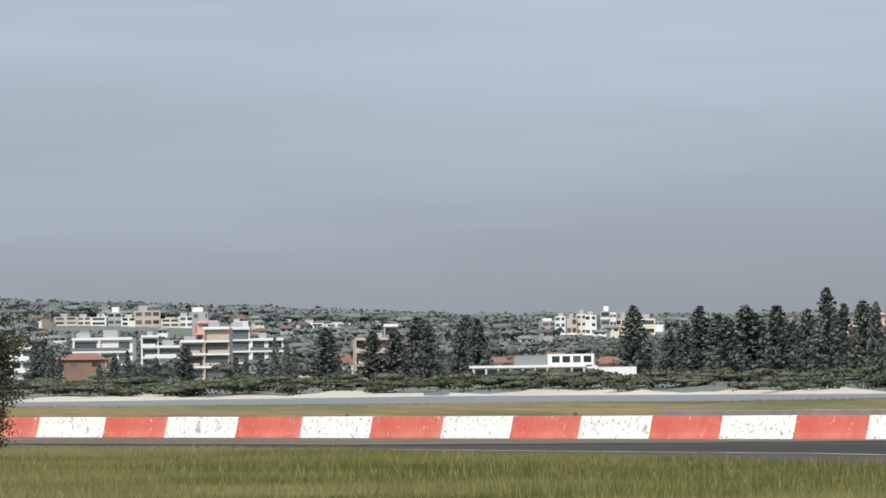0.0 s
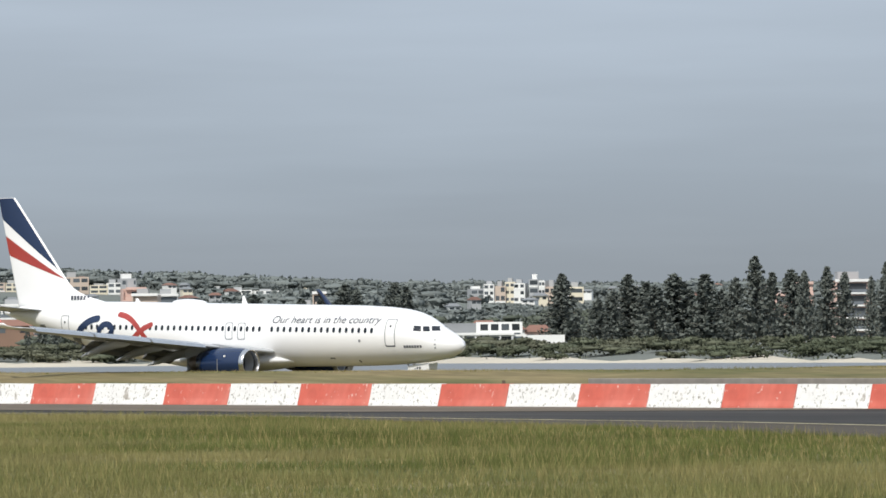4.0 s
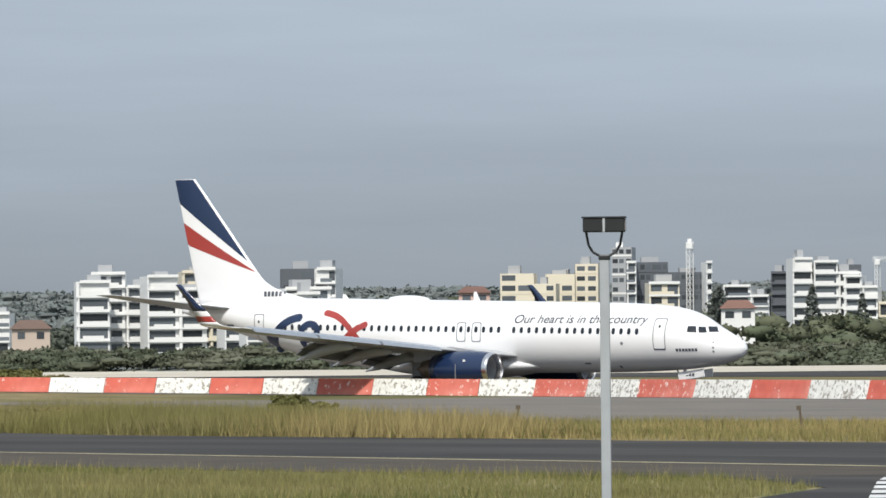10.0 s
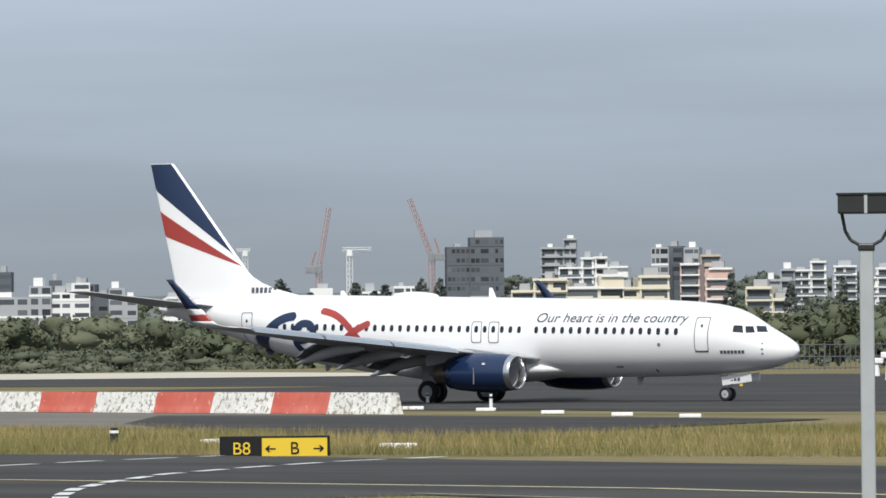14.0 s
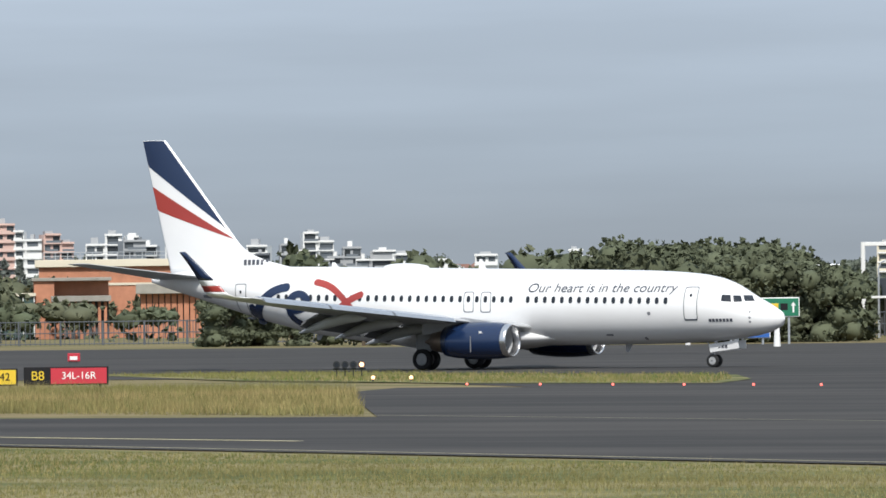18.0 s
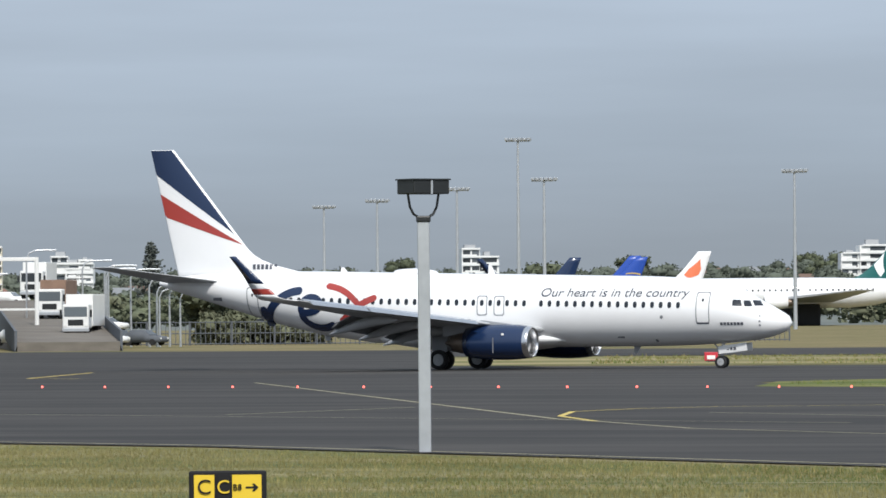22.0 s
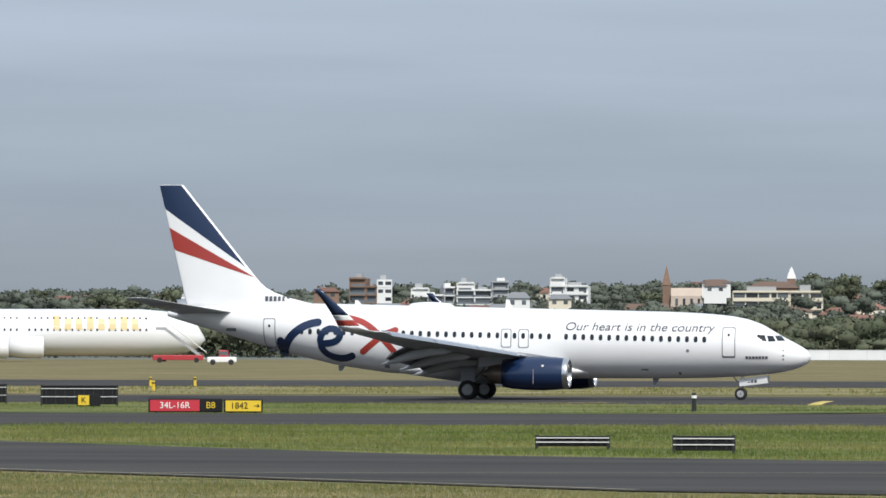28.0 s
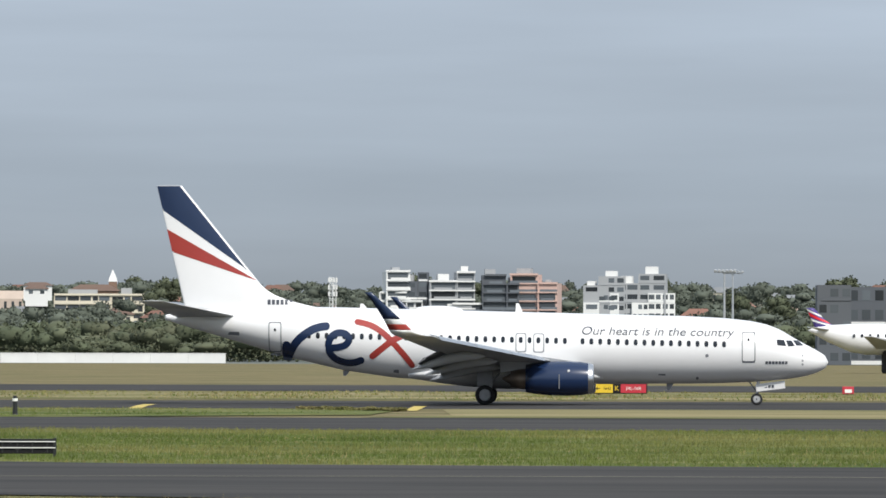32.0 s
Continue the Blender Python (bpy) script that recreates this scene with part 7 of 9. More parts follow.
def air_stairs(x, y, rz):
    b = thing("passenger_stairs", x, y, 0, rz, "mobile passenger stairs at the parked airliner's door", "stairs")
    v, f = loft([[(4, yy, 0.6), (-2.5, yy, 5.6), (-4, yy, 5.6), (-4, yy, 5.2), (-2.6, yy, 5.1), (3.4, yy, 0.5)] for yy in (-0.9, 0.9)])
    mesh_ob("flight", v, f, W_GREY, b)
    for k in range(12):
        part("step", box(-2.4 + 0.5 * k, -1.9 + 0.5 * k, -0.8, 0.8, 5.55 - 0.4 * k, 5.6 - 0.4 * k), GALV, b)
    for s in (-0.95, 0.95):
        part("handrail", tube((4, s, 1.6), (-2.5, s, 6.6), 0.08), W_WHITE, b)
    part("chassis", box(-4.5, 3.5, -1.1, 1.1, 0.4, 1.2, 0.1), DOOR_RED, b, "red chassis")
    for xx in (-3.4, 2.4):
        part("wheel", tube((xx, -1.2, 0.4), (xx, 1.2, 0.4), 0.4, None, 14), RUBBER, b)
    return b


def conveyor(x, y, rz):
    b = thing("loading_ramp", x, y, 0, rz, "pale sloping baggage loader below the airliner's tail", "loader")
    b.matrix_basis = pose(x, y, 0, 0, 0, rz) @ Matrix.Diagonal((0.62, 0.62, 0.62, 1))
    v, f = loft([[(-6.5, yy, 0.5), (3.0, yy, 5.6), (3.6, yy, 5.2), (-5.9, yy, 0.2)] for yy in (-0.9, 0.9)])
    mesh_ob("ramp", v, f, W_WHITE, b)
    for xx, h in ((2.2, 4.9), (-1.5, 3.0)):
        part("strut", tube((xx, 0, 0), (xx + 0.5, 0, h), 0.14), GALV, b)
    part("base", box(-4, 3, -1, 1, 0.2, 0.7, 0.1), GALV, b)
    part("frame", box(8, 11.5, -0.8, 0.8, 0.2, 2.9, 0.3), W_GREY, b)
    return b


def tug(x, y, rz):
    b = thing("aircraft_tug", x, y, 0, rz, "low red and white aircraft tug on the apron", "tug")
    part("body", box(-2.1, 2.1, -1.1, 1.1, 0.35, 1.15, 0.15), SIGN_WHITE, b)
    part("cab", box(-0.4, 0.9, -0.8, 0.8, 1.15, 2.1, 0.1), SIGN_RED, b)
    part("cab_window", box(-0.3, 0.8, -0.83, -0.78, 1.4, 1.95), WINDOW, b)
    for xx in (-1.3, 1.3):
        part("wheel", tube((xx, -1.15, 0.4), (xx, 1.15, 0.4), 0.4, None, 14), RUBBER, b)
    return b


def church(x, y, top, rz):
    z = land_height(x, y)
    b = thing("church", x, y, z, rz, "brown stone church with a pointed steeple on the hill", "church")
    h = top - z
    v, f = loft([[(-1.8 * s, -1.8 * s, zz), (1.8 * s, -1.8 * s, zz), (1.8 * s, 1.8 * s, zz), (-1.8 * s, 1.8 * s, zz)] for s, zz in ((1, -2), (1, h * 0.55), (1.15, h * 0.56), (0.05, h))])
    mesh_ob("steeple", v, f, W_BROWN, b)
    v, f = loft([[(2, -4, -2), (2, 4, -2), (2, 4, h * 0.32), (2, 0, h * 0.5), (2, -4, h * 0.32)], [(22, -4, -2), (22, 4, -2), (22, 4, h * 0.32), (22, 0, h * 0.5), (22, -4, h * 0.32)]])
    mesh_ob("nave", v, f, W_TAN, b)
    for k in range(5):
        part("window", box(4 + 3.4 * k, 5.2 + 3.4 * k, -4.08, -3.95, h * 0.10, h * 0.26), WINDOW, b)
    return b


def spire_tower(x, y, top, rz):
    z = land_height(x, y)
    b = thing("bell_tower", x, y, z, rz, "brick bell tower with a white pointed cap", "tower")
    h = top - z
    part("shaft", box(-1.9, 1.9, -1.9, 1.9, -2, h * 0.72), W_BROWN, b)
    v, f = loft([[(-s, -s, zz), (s, -s, zz), (s, s, zz), (-s, s, zz)] for s, zz in ((2.1, h * 0.72), (1.6, h * 0.82), (0.1, h))])
    mesh_ob("cap", v, f, W_WHITE, b, "white pointed cap")
    for k in range(3):
        part("slit", box(-0.4, 0.4, -1.95, -1.88, h * (0.2 + 0.16 * k), h * (0.29 + 0.16 * k)), WINDOW, b)
    return b


def lattice_mast(x, y, top):
    b = thing("telecom_mast", x, y, 0, 0, "pale lattice telecom mast with panel antennas", "mast")
    bm = bmesh.new()
    lattice(bm, (0, 0, 0), (0, 0, top), 0.75, 16)
    part("mast", bm, W_WHITE, b)
    for zz in (top - 0.8, top - 3.2, top - 5.4):
        for a in range(4):
            c, s = math.cos(a * 1.57 + 0.4), math.sin(a * 1.57 + 0.4)
            part("panel_antenna", box(1.3 * c - 0.3, 1.3 * c + 0.3, 1.3 * s - 0.3, 1.3 * s + 0.3, zz - 0.9, zz + 0.6), W_WHITE, b)
    return b


def white_wall(a, b_):
    d = Vector(b_) - Vector(a)
    b = thing("perimeter_wall", (a[0] + b_[0]) / 2, (a[1] + b_[1]) / 2, 0, math.degrees(math.atan2(d.y, d.x)), "long low white wall beyond the runway", "wall")
    n = 6
    L = d.length
    for k in range(n):
        part("panel", box(-L / 2 + L * k / n, -L / 2 + L * (k + 1) / n - 0.02, -0.1, 0.1, 0, 1.78), W_WHITE, b)
    part("coping", box(-L / 2 - 0.05, L / 2 + 0.05, -0.16, 0.16, 1.78, 1.90, 0.02), W_WHITE, b)
    return b


def airfield_hut(x, y, w, h, door_w):
    """A plain flat-roofed hut with pale doors and a roof slab."""
    b = thing("airfield_hut", x, y, 0, 4, "low grey airfield hut with white doors before the trees", "hut", "airfield huts")
    ubox(b, "wall", W_GREY, -w / 2, w / 2, 0, 5, -0.5, h)
    ubox(b, "roof", ROOF_GREY, -w / 2 - 0.2, w / 2 + 0.2, -0.3, 5.2, h, h + 0.18)
    ubox(b, "door", W_WHITE, w * 0.08, w * 0.08 + door_w, -0.06, 0.02, 0, h * 0.85)
    ubox(b, "door", W_WHITE, w * 0.08 + door_w + 0.15, w * 0.08 + 2 * door_w + 0.15, -0.06, 0.02, 0, h * 0.85)
    ubox(b, "window", WINDOW, -w * 0.4, -w * 0.15, -0.05, 0.02, h * 0.35, h * 0.75)
    return b


def perimeter_fence(a, b_, h, n):
    d = Vector(b_) - Vector(a)
    b = thing("perimeter_fence", (a[0] + b_[0]) / 2, (a[1] + b_[1]) / 2, 0, math.degrees(math.atan2(d.y, d.x)), "dark mesh perimeter fence along the airport road", "fence")
    L = d.length
    for k in range(n + 1):
        part("post", tube((-L / 2 + L * k / n, 0, 0), (-L / 2 + L * k / n, 0, h), 0.09, None, 6), W_DARK, b)
    for zz in (0.15, h * 0.5, h - 0.1):
        part("rail", tube((-L / 2, 0, zz), (L / 2, 0, zz), 0.05, None, 6), W_DARK, b)
    verts, faces = [], []
    m_ = int(L / 0.5)
    for k in range(m_):
        xx = -L / 2 + L * k / m_
        i = len(verts)
        verts += [(xx, 0.03, 0), (xx + 0.07, 0.03, 0), (xx + 0.07, 0.03, h), (xx, 0.03, h)]
        faces.append((i, i + 1, i + 2, i + 3))
    tagged(mesh_ob("fence_mesh", verts, faces, W_DARK, b), "", "", "", "stuff")
    return b



# the far shore: pines, flats and the beach pavilion
pine_at(-1432, 945, 10.2, 0.94)
pine_at(-1466, 969, 9.8, 0.94)
pine_at(-1425, 945, 9.1, 0.81)
pine_at(-1471, 977, 7.0, 0.81)
pine_at(-1407, 951, 7.0, 1.08)
pine_at(-1462, 991, 8.2, 0.81)
pine_at(-1457, 996, 6.4, 1.08)
pine_at(-1398, 965, 9.3, 1.49)
pine_at(-1424, 1024, 12.6, 1.49)
pine_at(-1376, 1004, 11.7, 1.62)
pine_at(-1374, 1009, 12.1, 1.35)
pine_at(-1408, 1040, 15.3, 1.49)
pine_at(-1366, 1013, 13.4, 1.08)
pine_at(-1381, 1033, 12.4, 1.08)
pine_at(-1412, 1058, 15.9, 1.08)
pine_at(-1394, 1048, 14.7, 1.22)
pine_at(-1367, 1075, 16.7, 1.28)
pine_at(-1373, 1084, 7.0, 1.08)
pine_at(-1340, 1065, 10.9, 1.22)
pine_at(-1373, 1095, 13.1, 1.22)
pine_at(-1379, 1105, 16.6, 1.35)
pine_at(-1372, 1105, 14.9, 1.49)
pine_at(-1351, 1091, 14.2, 1.35)
pine_at(-1372, 1114, 17.2, 1.62)
pine_at(-1370, 1117, 12.9, 1.49)
pine_at(-1319, 1081, 16.4, 1.49)
pine_at(-1360, 1119, 13.4, 1.35)
pine_at(-1346, 1112, 15.9, 1.08)
pine_at(-1321, 1098, 20.1, 0.97)
pine_at(-1333, 1113, 16.9, 1.01)
pine_at(-1323, 1111, 17.7, 1.08)
pine_at(-1352, 1138, 16.2, 1.08)
pine_at(-1270, 1071, 16.2, 0.70)
pine_at(-1316, 1116, 18.1, 0.90)
pine_at(-1313, 1119, 16.9, 0.70)
pine_at(-1302, 1118, 15.6, 0.60)
pine_at(-1307, 1127, 18.5, 0.70)
pine_at(-1097, 970, 16.4, 0.90)
pine_at(-1095, 973, 15.2, 0.90)
pine_at(-1113, 994, 16.6, 1.10)
pine_at(-1088, 980, 18.9, 1.00)
pine_at(-1107, 1000, 16.5, 0.90)
pine_at(-1081, 990, 16.2, 0.90)
pine_at(-1113, 1022, 17.8, 0.80)
pine_at(-1113, 1033, 12.4, 1.20)
pine_at(-1107, 1047, 6.5, 0.90)
pine_at(-1096, 1049, 6.9, 1.00)
pine_at(-1064, 1012, 9.0, 0.90)
cypress_at(-1414, 1002, 10.6, 1.00)
cypress_at(-1461, 1038, 10.1, 1.00)
cypress_at(-1443, 1028, 8.3, 1.00)
cypress_at(-1422, 996, 6.6, 1.30)
cypress_at(-1450, 1018, 6.4, 1.20)
cypress_at(-1413, 997, 6.9, 1.20)
cypress_at(-1435, 965, 5.4, 1.40)
block_at(-1739, 1165, 12.5, 56.8, 17.7, "white")
block_at(-1687, 1151, 12.8, 56.3, 11.0, "white")
block_at(-1638, 1133, 14.6, 55.9, 13.5, "tan")
block_at(-1646, 1139, 16.4, 55.9, 6.3, "pink", bays=3)
block_at(-1754, 1230, 15.3, 55.5, 16.3, "white")
block_at(-1611, 1171, 11.0, 54.6, 9.1, "tan")
block_at(-1616, 1181, 14.7, 54.4, 3.8, "tan", bays=2)
block_at(-1603, 1182, 11.1, 54.2, 6.9, "tan")
block_at(-1626, 1065, 9.7, 57.4, 6.4, "white")
block_at(-1530, 1282, 15.9, 50.5, 10.7, "pink")
block_at(-1402, 1196, 15.4, 50.1, 8.7, "pink")
house(-1532, 1024, 3.5, 56.9, 10.7, 4.2, "brown", ROOF_RED)
house(-1499, 1070, 0.8, 55.1, 3.8, 3.2, "pink", ROOF_RED)
house(-1493, 1078, 0.6, 54.8, 4.5, 6.1, "white", ROOF_RED)
house(-1528, 1030, 2.9, 56.7, 3.3, 3.8, "pink", ROOF_RED)
house(-1536, 1019, 2.8, 57.1, 2.9, 4.1, "white", ROOF_RED)
house(-1454, 1098, 1.5, 53.6, 6.6, 3.7, "white", ROOF_RED)
house(-1450, 1103, 1.1, 53.3, 8.6, 3.7, "cream", ROOF_RED)
house(-1445, 1110, 1.6, 53.1, 7.2, 4.6, "white", ROOF_RED)
house(-1441, 1115, 0.9, 52.9, 7.9, 4.6, "white", ROOF_RED)
house(-1437, 1121, 0.3, 52.6, 7.2, 4.6, "pink", ROOF_RED)
block_at(-2665, 1762, 24.6, 56.9, 6.1, "cream", balcony=False)
block_at(-2661, 1767, 26.0, 56.8, 6.9, "white", balcony=False)
block_at(-2657, 1773, 29.2, 56.7, 6.4, "grey", balcony=False)
block_at(-2653, 1778, 24.8, 56.6, 6.6, "white", balcony=False)
block_at(-2648, 1785, 29.8, 56.4, 11.4, "tan", balcony=False)
block_at(-2642, 1793, 25.6, 56.2, 8.1, "cream", balcony=False)
block_at(-2638, 1799, 27.0, 56.1, 5.8, "white", balcony=False)
block_at(-2634, 1804, 28.9, 56.0, 7.1, "grey", balcony=False)
block_at(-2597, 1855, 21.9, 54.8, 13.2, "white", balcony=False)
block_at(-2670, 1755, 21.7, 57.1, 10.4, "tan", balcony=False)
block_at(-2610, 1837, 18.2, 55.2, 7.6, "cream", balcony=False)
block_at(-2605, 1845, 16.5, 55.1, 10.2, "white", balcony=False)
block_at(-2542, 1931, 22.6, 53.1, 5.8, "grey", balcony=False)
block_at(-2539, 1935, 24.6, 53.0, 4.6, "white", balcony=False)
block_at(-2536, 1939, 23.7, 53.0, 4.8, "tan", balcony=False)
block_at(-2534, 1943, 25.5, 52.9, 4.6, "cream", balcony=False)
block_at(-2531, 1946, 24.9, 52.8, 5.1, "white", balcony=False)
block_at(-2527, 1951, 26.6, 52.7, 4.1, "grey", balcony=False)
block_at(-2525, 1954, 26.0, 52.6, 2.8, "white", balcony=False)
block_at(-2523, 1957, 23.2, 52.5, 4.3, "tan", balcony=False)
block_at(-2516, 1967, 23.0, 52.3, 6.4, "cream", balcony=False)
block_at(-2519, 1962, 21.0, 52.4, 4.6, "white", balcony=False)
beach_pavilion(-1352, 1034, 53.3)

# the hotel and the flats beside it
hotel(-1348, 1199, -1.0, 48.9, 52.8, 27.7)
block_at(-1341, 1237, 17.6, 47.8, 12.2, "cream")
block_at(-1347, 1261, 17.5, 47.4, 16.1, "white")
block_at(-1308, 1244, 14.8, 46.9, 11.2, "white")
block_at(-1333, 1277, 17.2, 46.7, 13.8, "white")
block_at(-1285, 1241, 13.5, 46.5, 11.2, "white")
block_at(-1114, 1071, 7.0, 46.7, 12.7, "white", bays=6)
house(-1124, 1060, 1.7, 47.2, 11.7, 5.0, "brown", ROOF_RED)
house(-1104, 1082, 2.6, 46.1, 8.2, 5.0, "tan", ROOF_BROWN)
house(-1127, 1056, 2.3, 47.4, 6.0, 4.8, "brown", ROOF_BROWN)
block_at(-1236, 1230, 17.3, 45.6, 8.0, "white")
block_at(-1246, 1249, 19.5, 45.4, 13.9, "white")
block_at(-1222, 1245, 18.5, 44.9, 14.4, "white")
block_at(-1238, 1272, 19.8, 44.6, 12.8, "cream")
block_at(-1205, 1248, 16.9, 44.4, 5.7, "white")
block_at(-1236, 1302, 20.5, 43.9, 9.0, "dark", balcony=False)
block_at(-1228, 1303, 20.4, 43.7, 5.1, "white", bays=3)
block_at(-1168, 1228, 14.9, 44.0, 20.0, "white")
block_at(-1157, 1225, 13.7, 43.8, 9.3, "white", bays=4)
house(-947, 1026, 3.2, 43.2, 5.6, 5.7, "brown", ROOF_BROWN)
house(-943, 1030, 3.2, 42.9, 6.0, 5.2, "white", ROOF_RED)
house(-939, 1033, 5.3, 42.7, 4.9, 4.0, "white", ROOF_BROWN)
house(-946, 1026, -0.0, 43.2, 4.9, 3.8, "white", ROOF_RED)
house(-942, 1030, -0.1, 42.9, 6.5, 3.7, "white", ROOF_RED)
house(-930, 1043, 0.2, 42.2, 6.9, 5.2, "white", ROOF_GREY)
house(-951, 1021, 3.3, 43.4, 5.4, 4.4, "tan", ROOF_BROWN)
house(-935, 1038, 9.6, 42.5, 6.0, 3.3, "pink", ROOF_RED)
cypress_at(-908, 994, 10.8, 1.30)
cypress_at(-888, 993, 9.8, 1.20)
pine_at(-931, 1003, 10.9, 1.20)
pine_at(-902, 963, 9.5, 1.10)
broad_at(-905, 1002, 8.9, 1.00)
broad_at(-905, 984, 12.2, 1.10)
broad_at(-920, 996, 11.9, 1.10)
broad_at(-934, 1004, 11.2, 1.00)

# the suburb towards the hospital and the cranes
block_at(-1564, 1751, 23.6, 42.0, 18.5, "cream", balcony=False)
block_at(-1567, 1776, 26.8, 41.7, 17.4, "cream", balcony=False)
block_at(-1585, 1800, 27.2, 41.6, 14.2, "dark", balcony=False)
block_at(-1572, 1807, 32.5, 41.3, 6.8, "grey", balcony=False, bays=3)
block_at(-1527, 1780, 26.9, 40.9, 27.1, "dark", balcony=False, bays=14)
block_at(-1530, 1764, 26.9, 41.2, 3.0, "white", bays=1)
block_at(-1511, 1781, 26.7, 40.5, 1.8, "white", bays=1)
block_at(-1332, 1552, 17.9, 40.9, 8.7, "cream")
block_at(-1434, 1729, 25.6, 39.9, 11.0, "dark", balcony=True)
block_at(-1399, 1693, 20.3, 39.8, 4.9, "white", bays=3)
block_at(-1485, 1818, 25.5, 39.5, 12.2, "dark", balcony=False)
block_at(-1357, 1664, 18.5, 39.4, 19.3, "white", balcony=False)
block_at(-1279, 1599, 15.3, 38.9, 19.5, "cream")
block_at(-1444, 1720, 18.2, 40.3, 14.2, "white")
block_at(-1356, 1665, 16.1, 39.4, 8.5, "brown")
block_at(-1512, 1924, 29.7, 38.4, 16.5, "white", balcony=True, bays=5)
block_at(-1554, 2020, 27.9, 37.7, 9.1, "dark", balcony=False, bays=3)
block_at(-1426, 1866, 21.2, 37.6, 20.4, "grey", balcony=False)
block_at(-1413, 1877, 22.2, 37.2, 13.0, "white", balcony=False)
cypress_at(-847, 1034, 12.0, 1.30)
cypress_at(-845, 1046, 10.3, 1.30)
pine_at(-830, 1042, 11.2, 1.10)
pine_at(-857, 1019, 12.1, 1.00)
broad_at(-802, 986, 8.1, 1.20)
broad_at(-811, 1026, 9.0, 1.20)
broad_at(-819, 1021, 6.1, 1.30)
house(-806, 1017, 0.9, 38.8, 7.1, 5.4, "tan", ROOF_GREY)
house(-799, 1023, 0.7, 38.4, 3.3, 5.7, "pink", ROOF_RED)
house(-806, 1017, 0.7, 38.8, 5.0, 2.2, "white", ROOF_GREY)
house(-831, 994, 5.3, 40.3, 6.0, 4.0, "white", ROOF_RED)
house(-890, 943, 1.5, 43.9, 6.0, 4.5, "white", ROOF_RED)
house(-878, 953, 1.2, 43.2, 5.0, 3.1, "white", ROOF_GREY)
house(-884, 948, 4.4, 43.5, 5.0, 3.5, "brown", ROOF_BROWN)
block_at(-1473, 1952, 23.9, 37.2, 10.1, "dark", balcony=False)
block_at(-1477, 1974, 22.6, 37.0, 14.1, "dark", balcony=False)
block_at(-1397, 1884, 20.4, 36.7, 9.3, "grey", balcony=False)
block_at(-1322, 1816, 19.8, 36.2, 13.7, "white")
block_at(-1344, 1862, 22.6, 36.0, 14.5, "white")
block_at(-1277, 1788, 19.9, 35.7, 11.4, "white")
block_at(-1249, 1746, 15.1, 35.8, 11.9, "white", balcony=False)
block_at(-1317, 1883, 19.3, 35.1, 7.3, "white", balcony=False)
block_at(-1324, 1941, 20.1, 34.4, 7.6, "white", balcony=False, bays=4)
block_at(-1333, 1934, 18.4, 34.7, 8.3, "white", balcony=False)
pine_at(-747, 1035, 13.3, 1.10)
pine_at(-743, 1054, 13.9, 1.20)
pine_at(-745, 1080, 12.9, 1.20)
pine_at(-746, 1091, 12.9, 1.10)
pine_at(-717, 1060, 13.8, 0.80)
pine_at(-711, 1057, 13.7, 0.80)
pine_at(-720, 1050, 11.2, 1.20)
pine_at(-745, 1066, 11.5, 1.10)
luffing_crane(-1519, 2169, 28.5, 35.1, 4.0, 23.2)
luffing_crane(-1486, 2195, 32.9, 34.2, -8.2, 21.9)
tower_crane(-1510, 2176, 35.9, 34.9, -2.7, 8.2)
tower_crane(-1716, 2396, 39.7, 35.7, -3.7, 2.1)
tower_crane(-1522, 1784, 33.5, 40.7, -0.7, 0.7)
tower_crane(-1856, 2291, 33.4, 39.2, -2.1, 5.8)
block_at(-1471, 2202, 40.1, 33.8, 21.2, "dark", balcony=False, bays=12)
block_at(-1501, 2304, 40.4, 33.2, 13.7, "grey", balcony=True, bays=5)
block_at(-1067, 1630, 18.5, 33.3, 15.3, "cream")
block_at(-1055, 1639, 19.5, 32.9, 16.5, "cream")
block_at(-1277, 1972, 28.6, 33.0, 11.5, "white")
block_at(-1268, 1979, 28.8, 32.7, 11.1, "white")
block_at(-1296, 1586, 23.6, 39.5, 12.9, "white")
block_at(-1304, 1580, 24.5, 39.8, 5.6, "white")
block_at(-1291, 1590, 19.4, 39.3, 9.7, "white")
block_at(-969, 1454, 10.5, 33.8, 8.9, "white")
block_at(-1070, 1685, 19.5, 32.5, 17.6, "cream")
block_at(-1413, 2238, 35.7, 32.3, 6.5, "grey", balcony=False, bays=4)
block_at(-1419, 2258, 36.3, 32.2, 5.5, "dark", balcony=False, bays=3)
block_at(-1403, 2244, 35.6, 32.1, 5.7, "grey", balcony=False, bays=3)
block_at(-1344, 2163, 31.3, 31.9, 7.1, "tan")
block_at(-1191, 1905, 25.3, 32.1, 6.0, "pink")
block_at(-1289, 2080, 25.7, 31.8, 8.9, "pink")
block_at(-1367, 2269, 29.7, 31.1, 12.4, "white")
block_at(-1407, 2362, 28.9, 30.8, 8.9, "white")
block_at(-1220, 2006, 24.2, 31.4, 10.2, "grey")
block_at(-962, 1577, 15.1, 31.5, 10.9, "cream")
block_at(-1336, 2289, 37.4, 30.3, 5.9, "white", balcony=False, bays=4)
block_at(-1336, 2301, 36.6, 30.2, 5.5, "grey", balcony=False, bays=4)
block_at(-1295, 2196, 26.1, 30.6, 10.1, "white")
cypress_at(-641, 1041, 13.4, 1.20)
cypress_at(-650, 1075, 12.2, 1.30)
cypress_at(-636, 1069, 12.9, 1.20)
block_at(-1250, 2219, 35.0, 29.4, 6.0, "tan")
block_at(-1244, 2223, 35.0, 29.3, 7.1, "pink")
block_at(-1237, 2227, 32.5, 29.1, 10.1, "white")
block_at(-1227, 2233, 31.2, 28.8, 11.1, "pink")
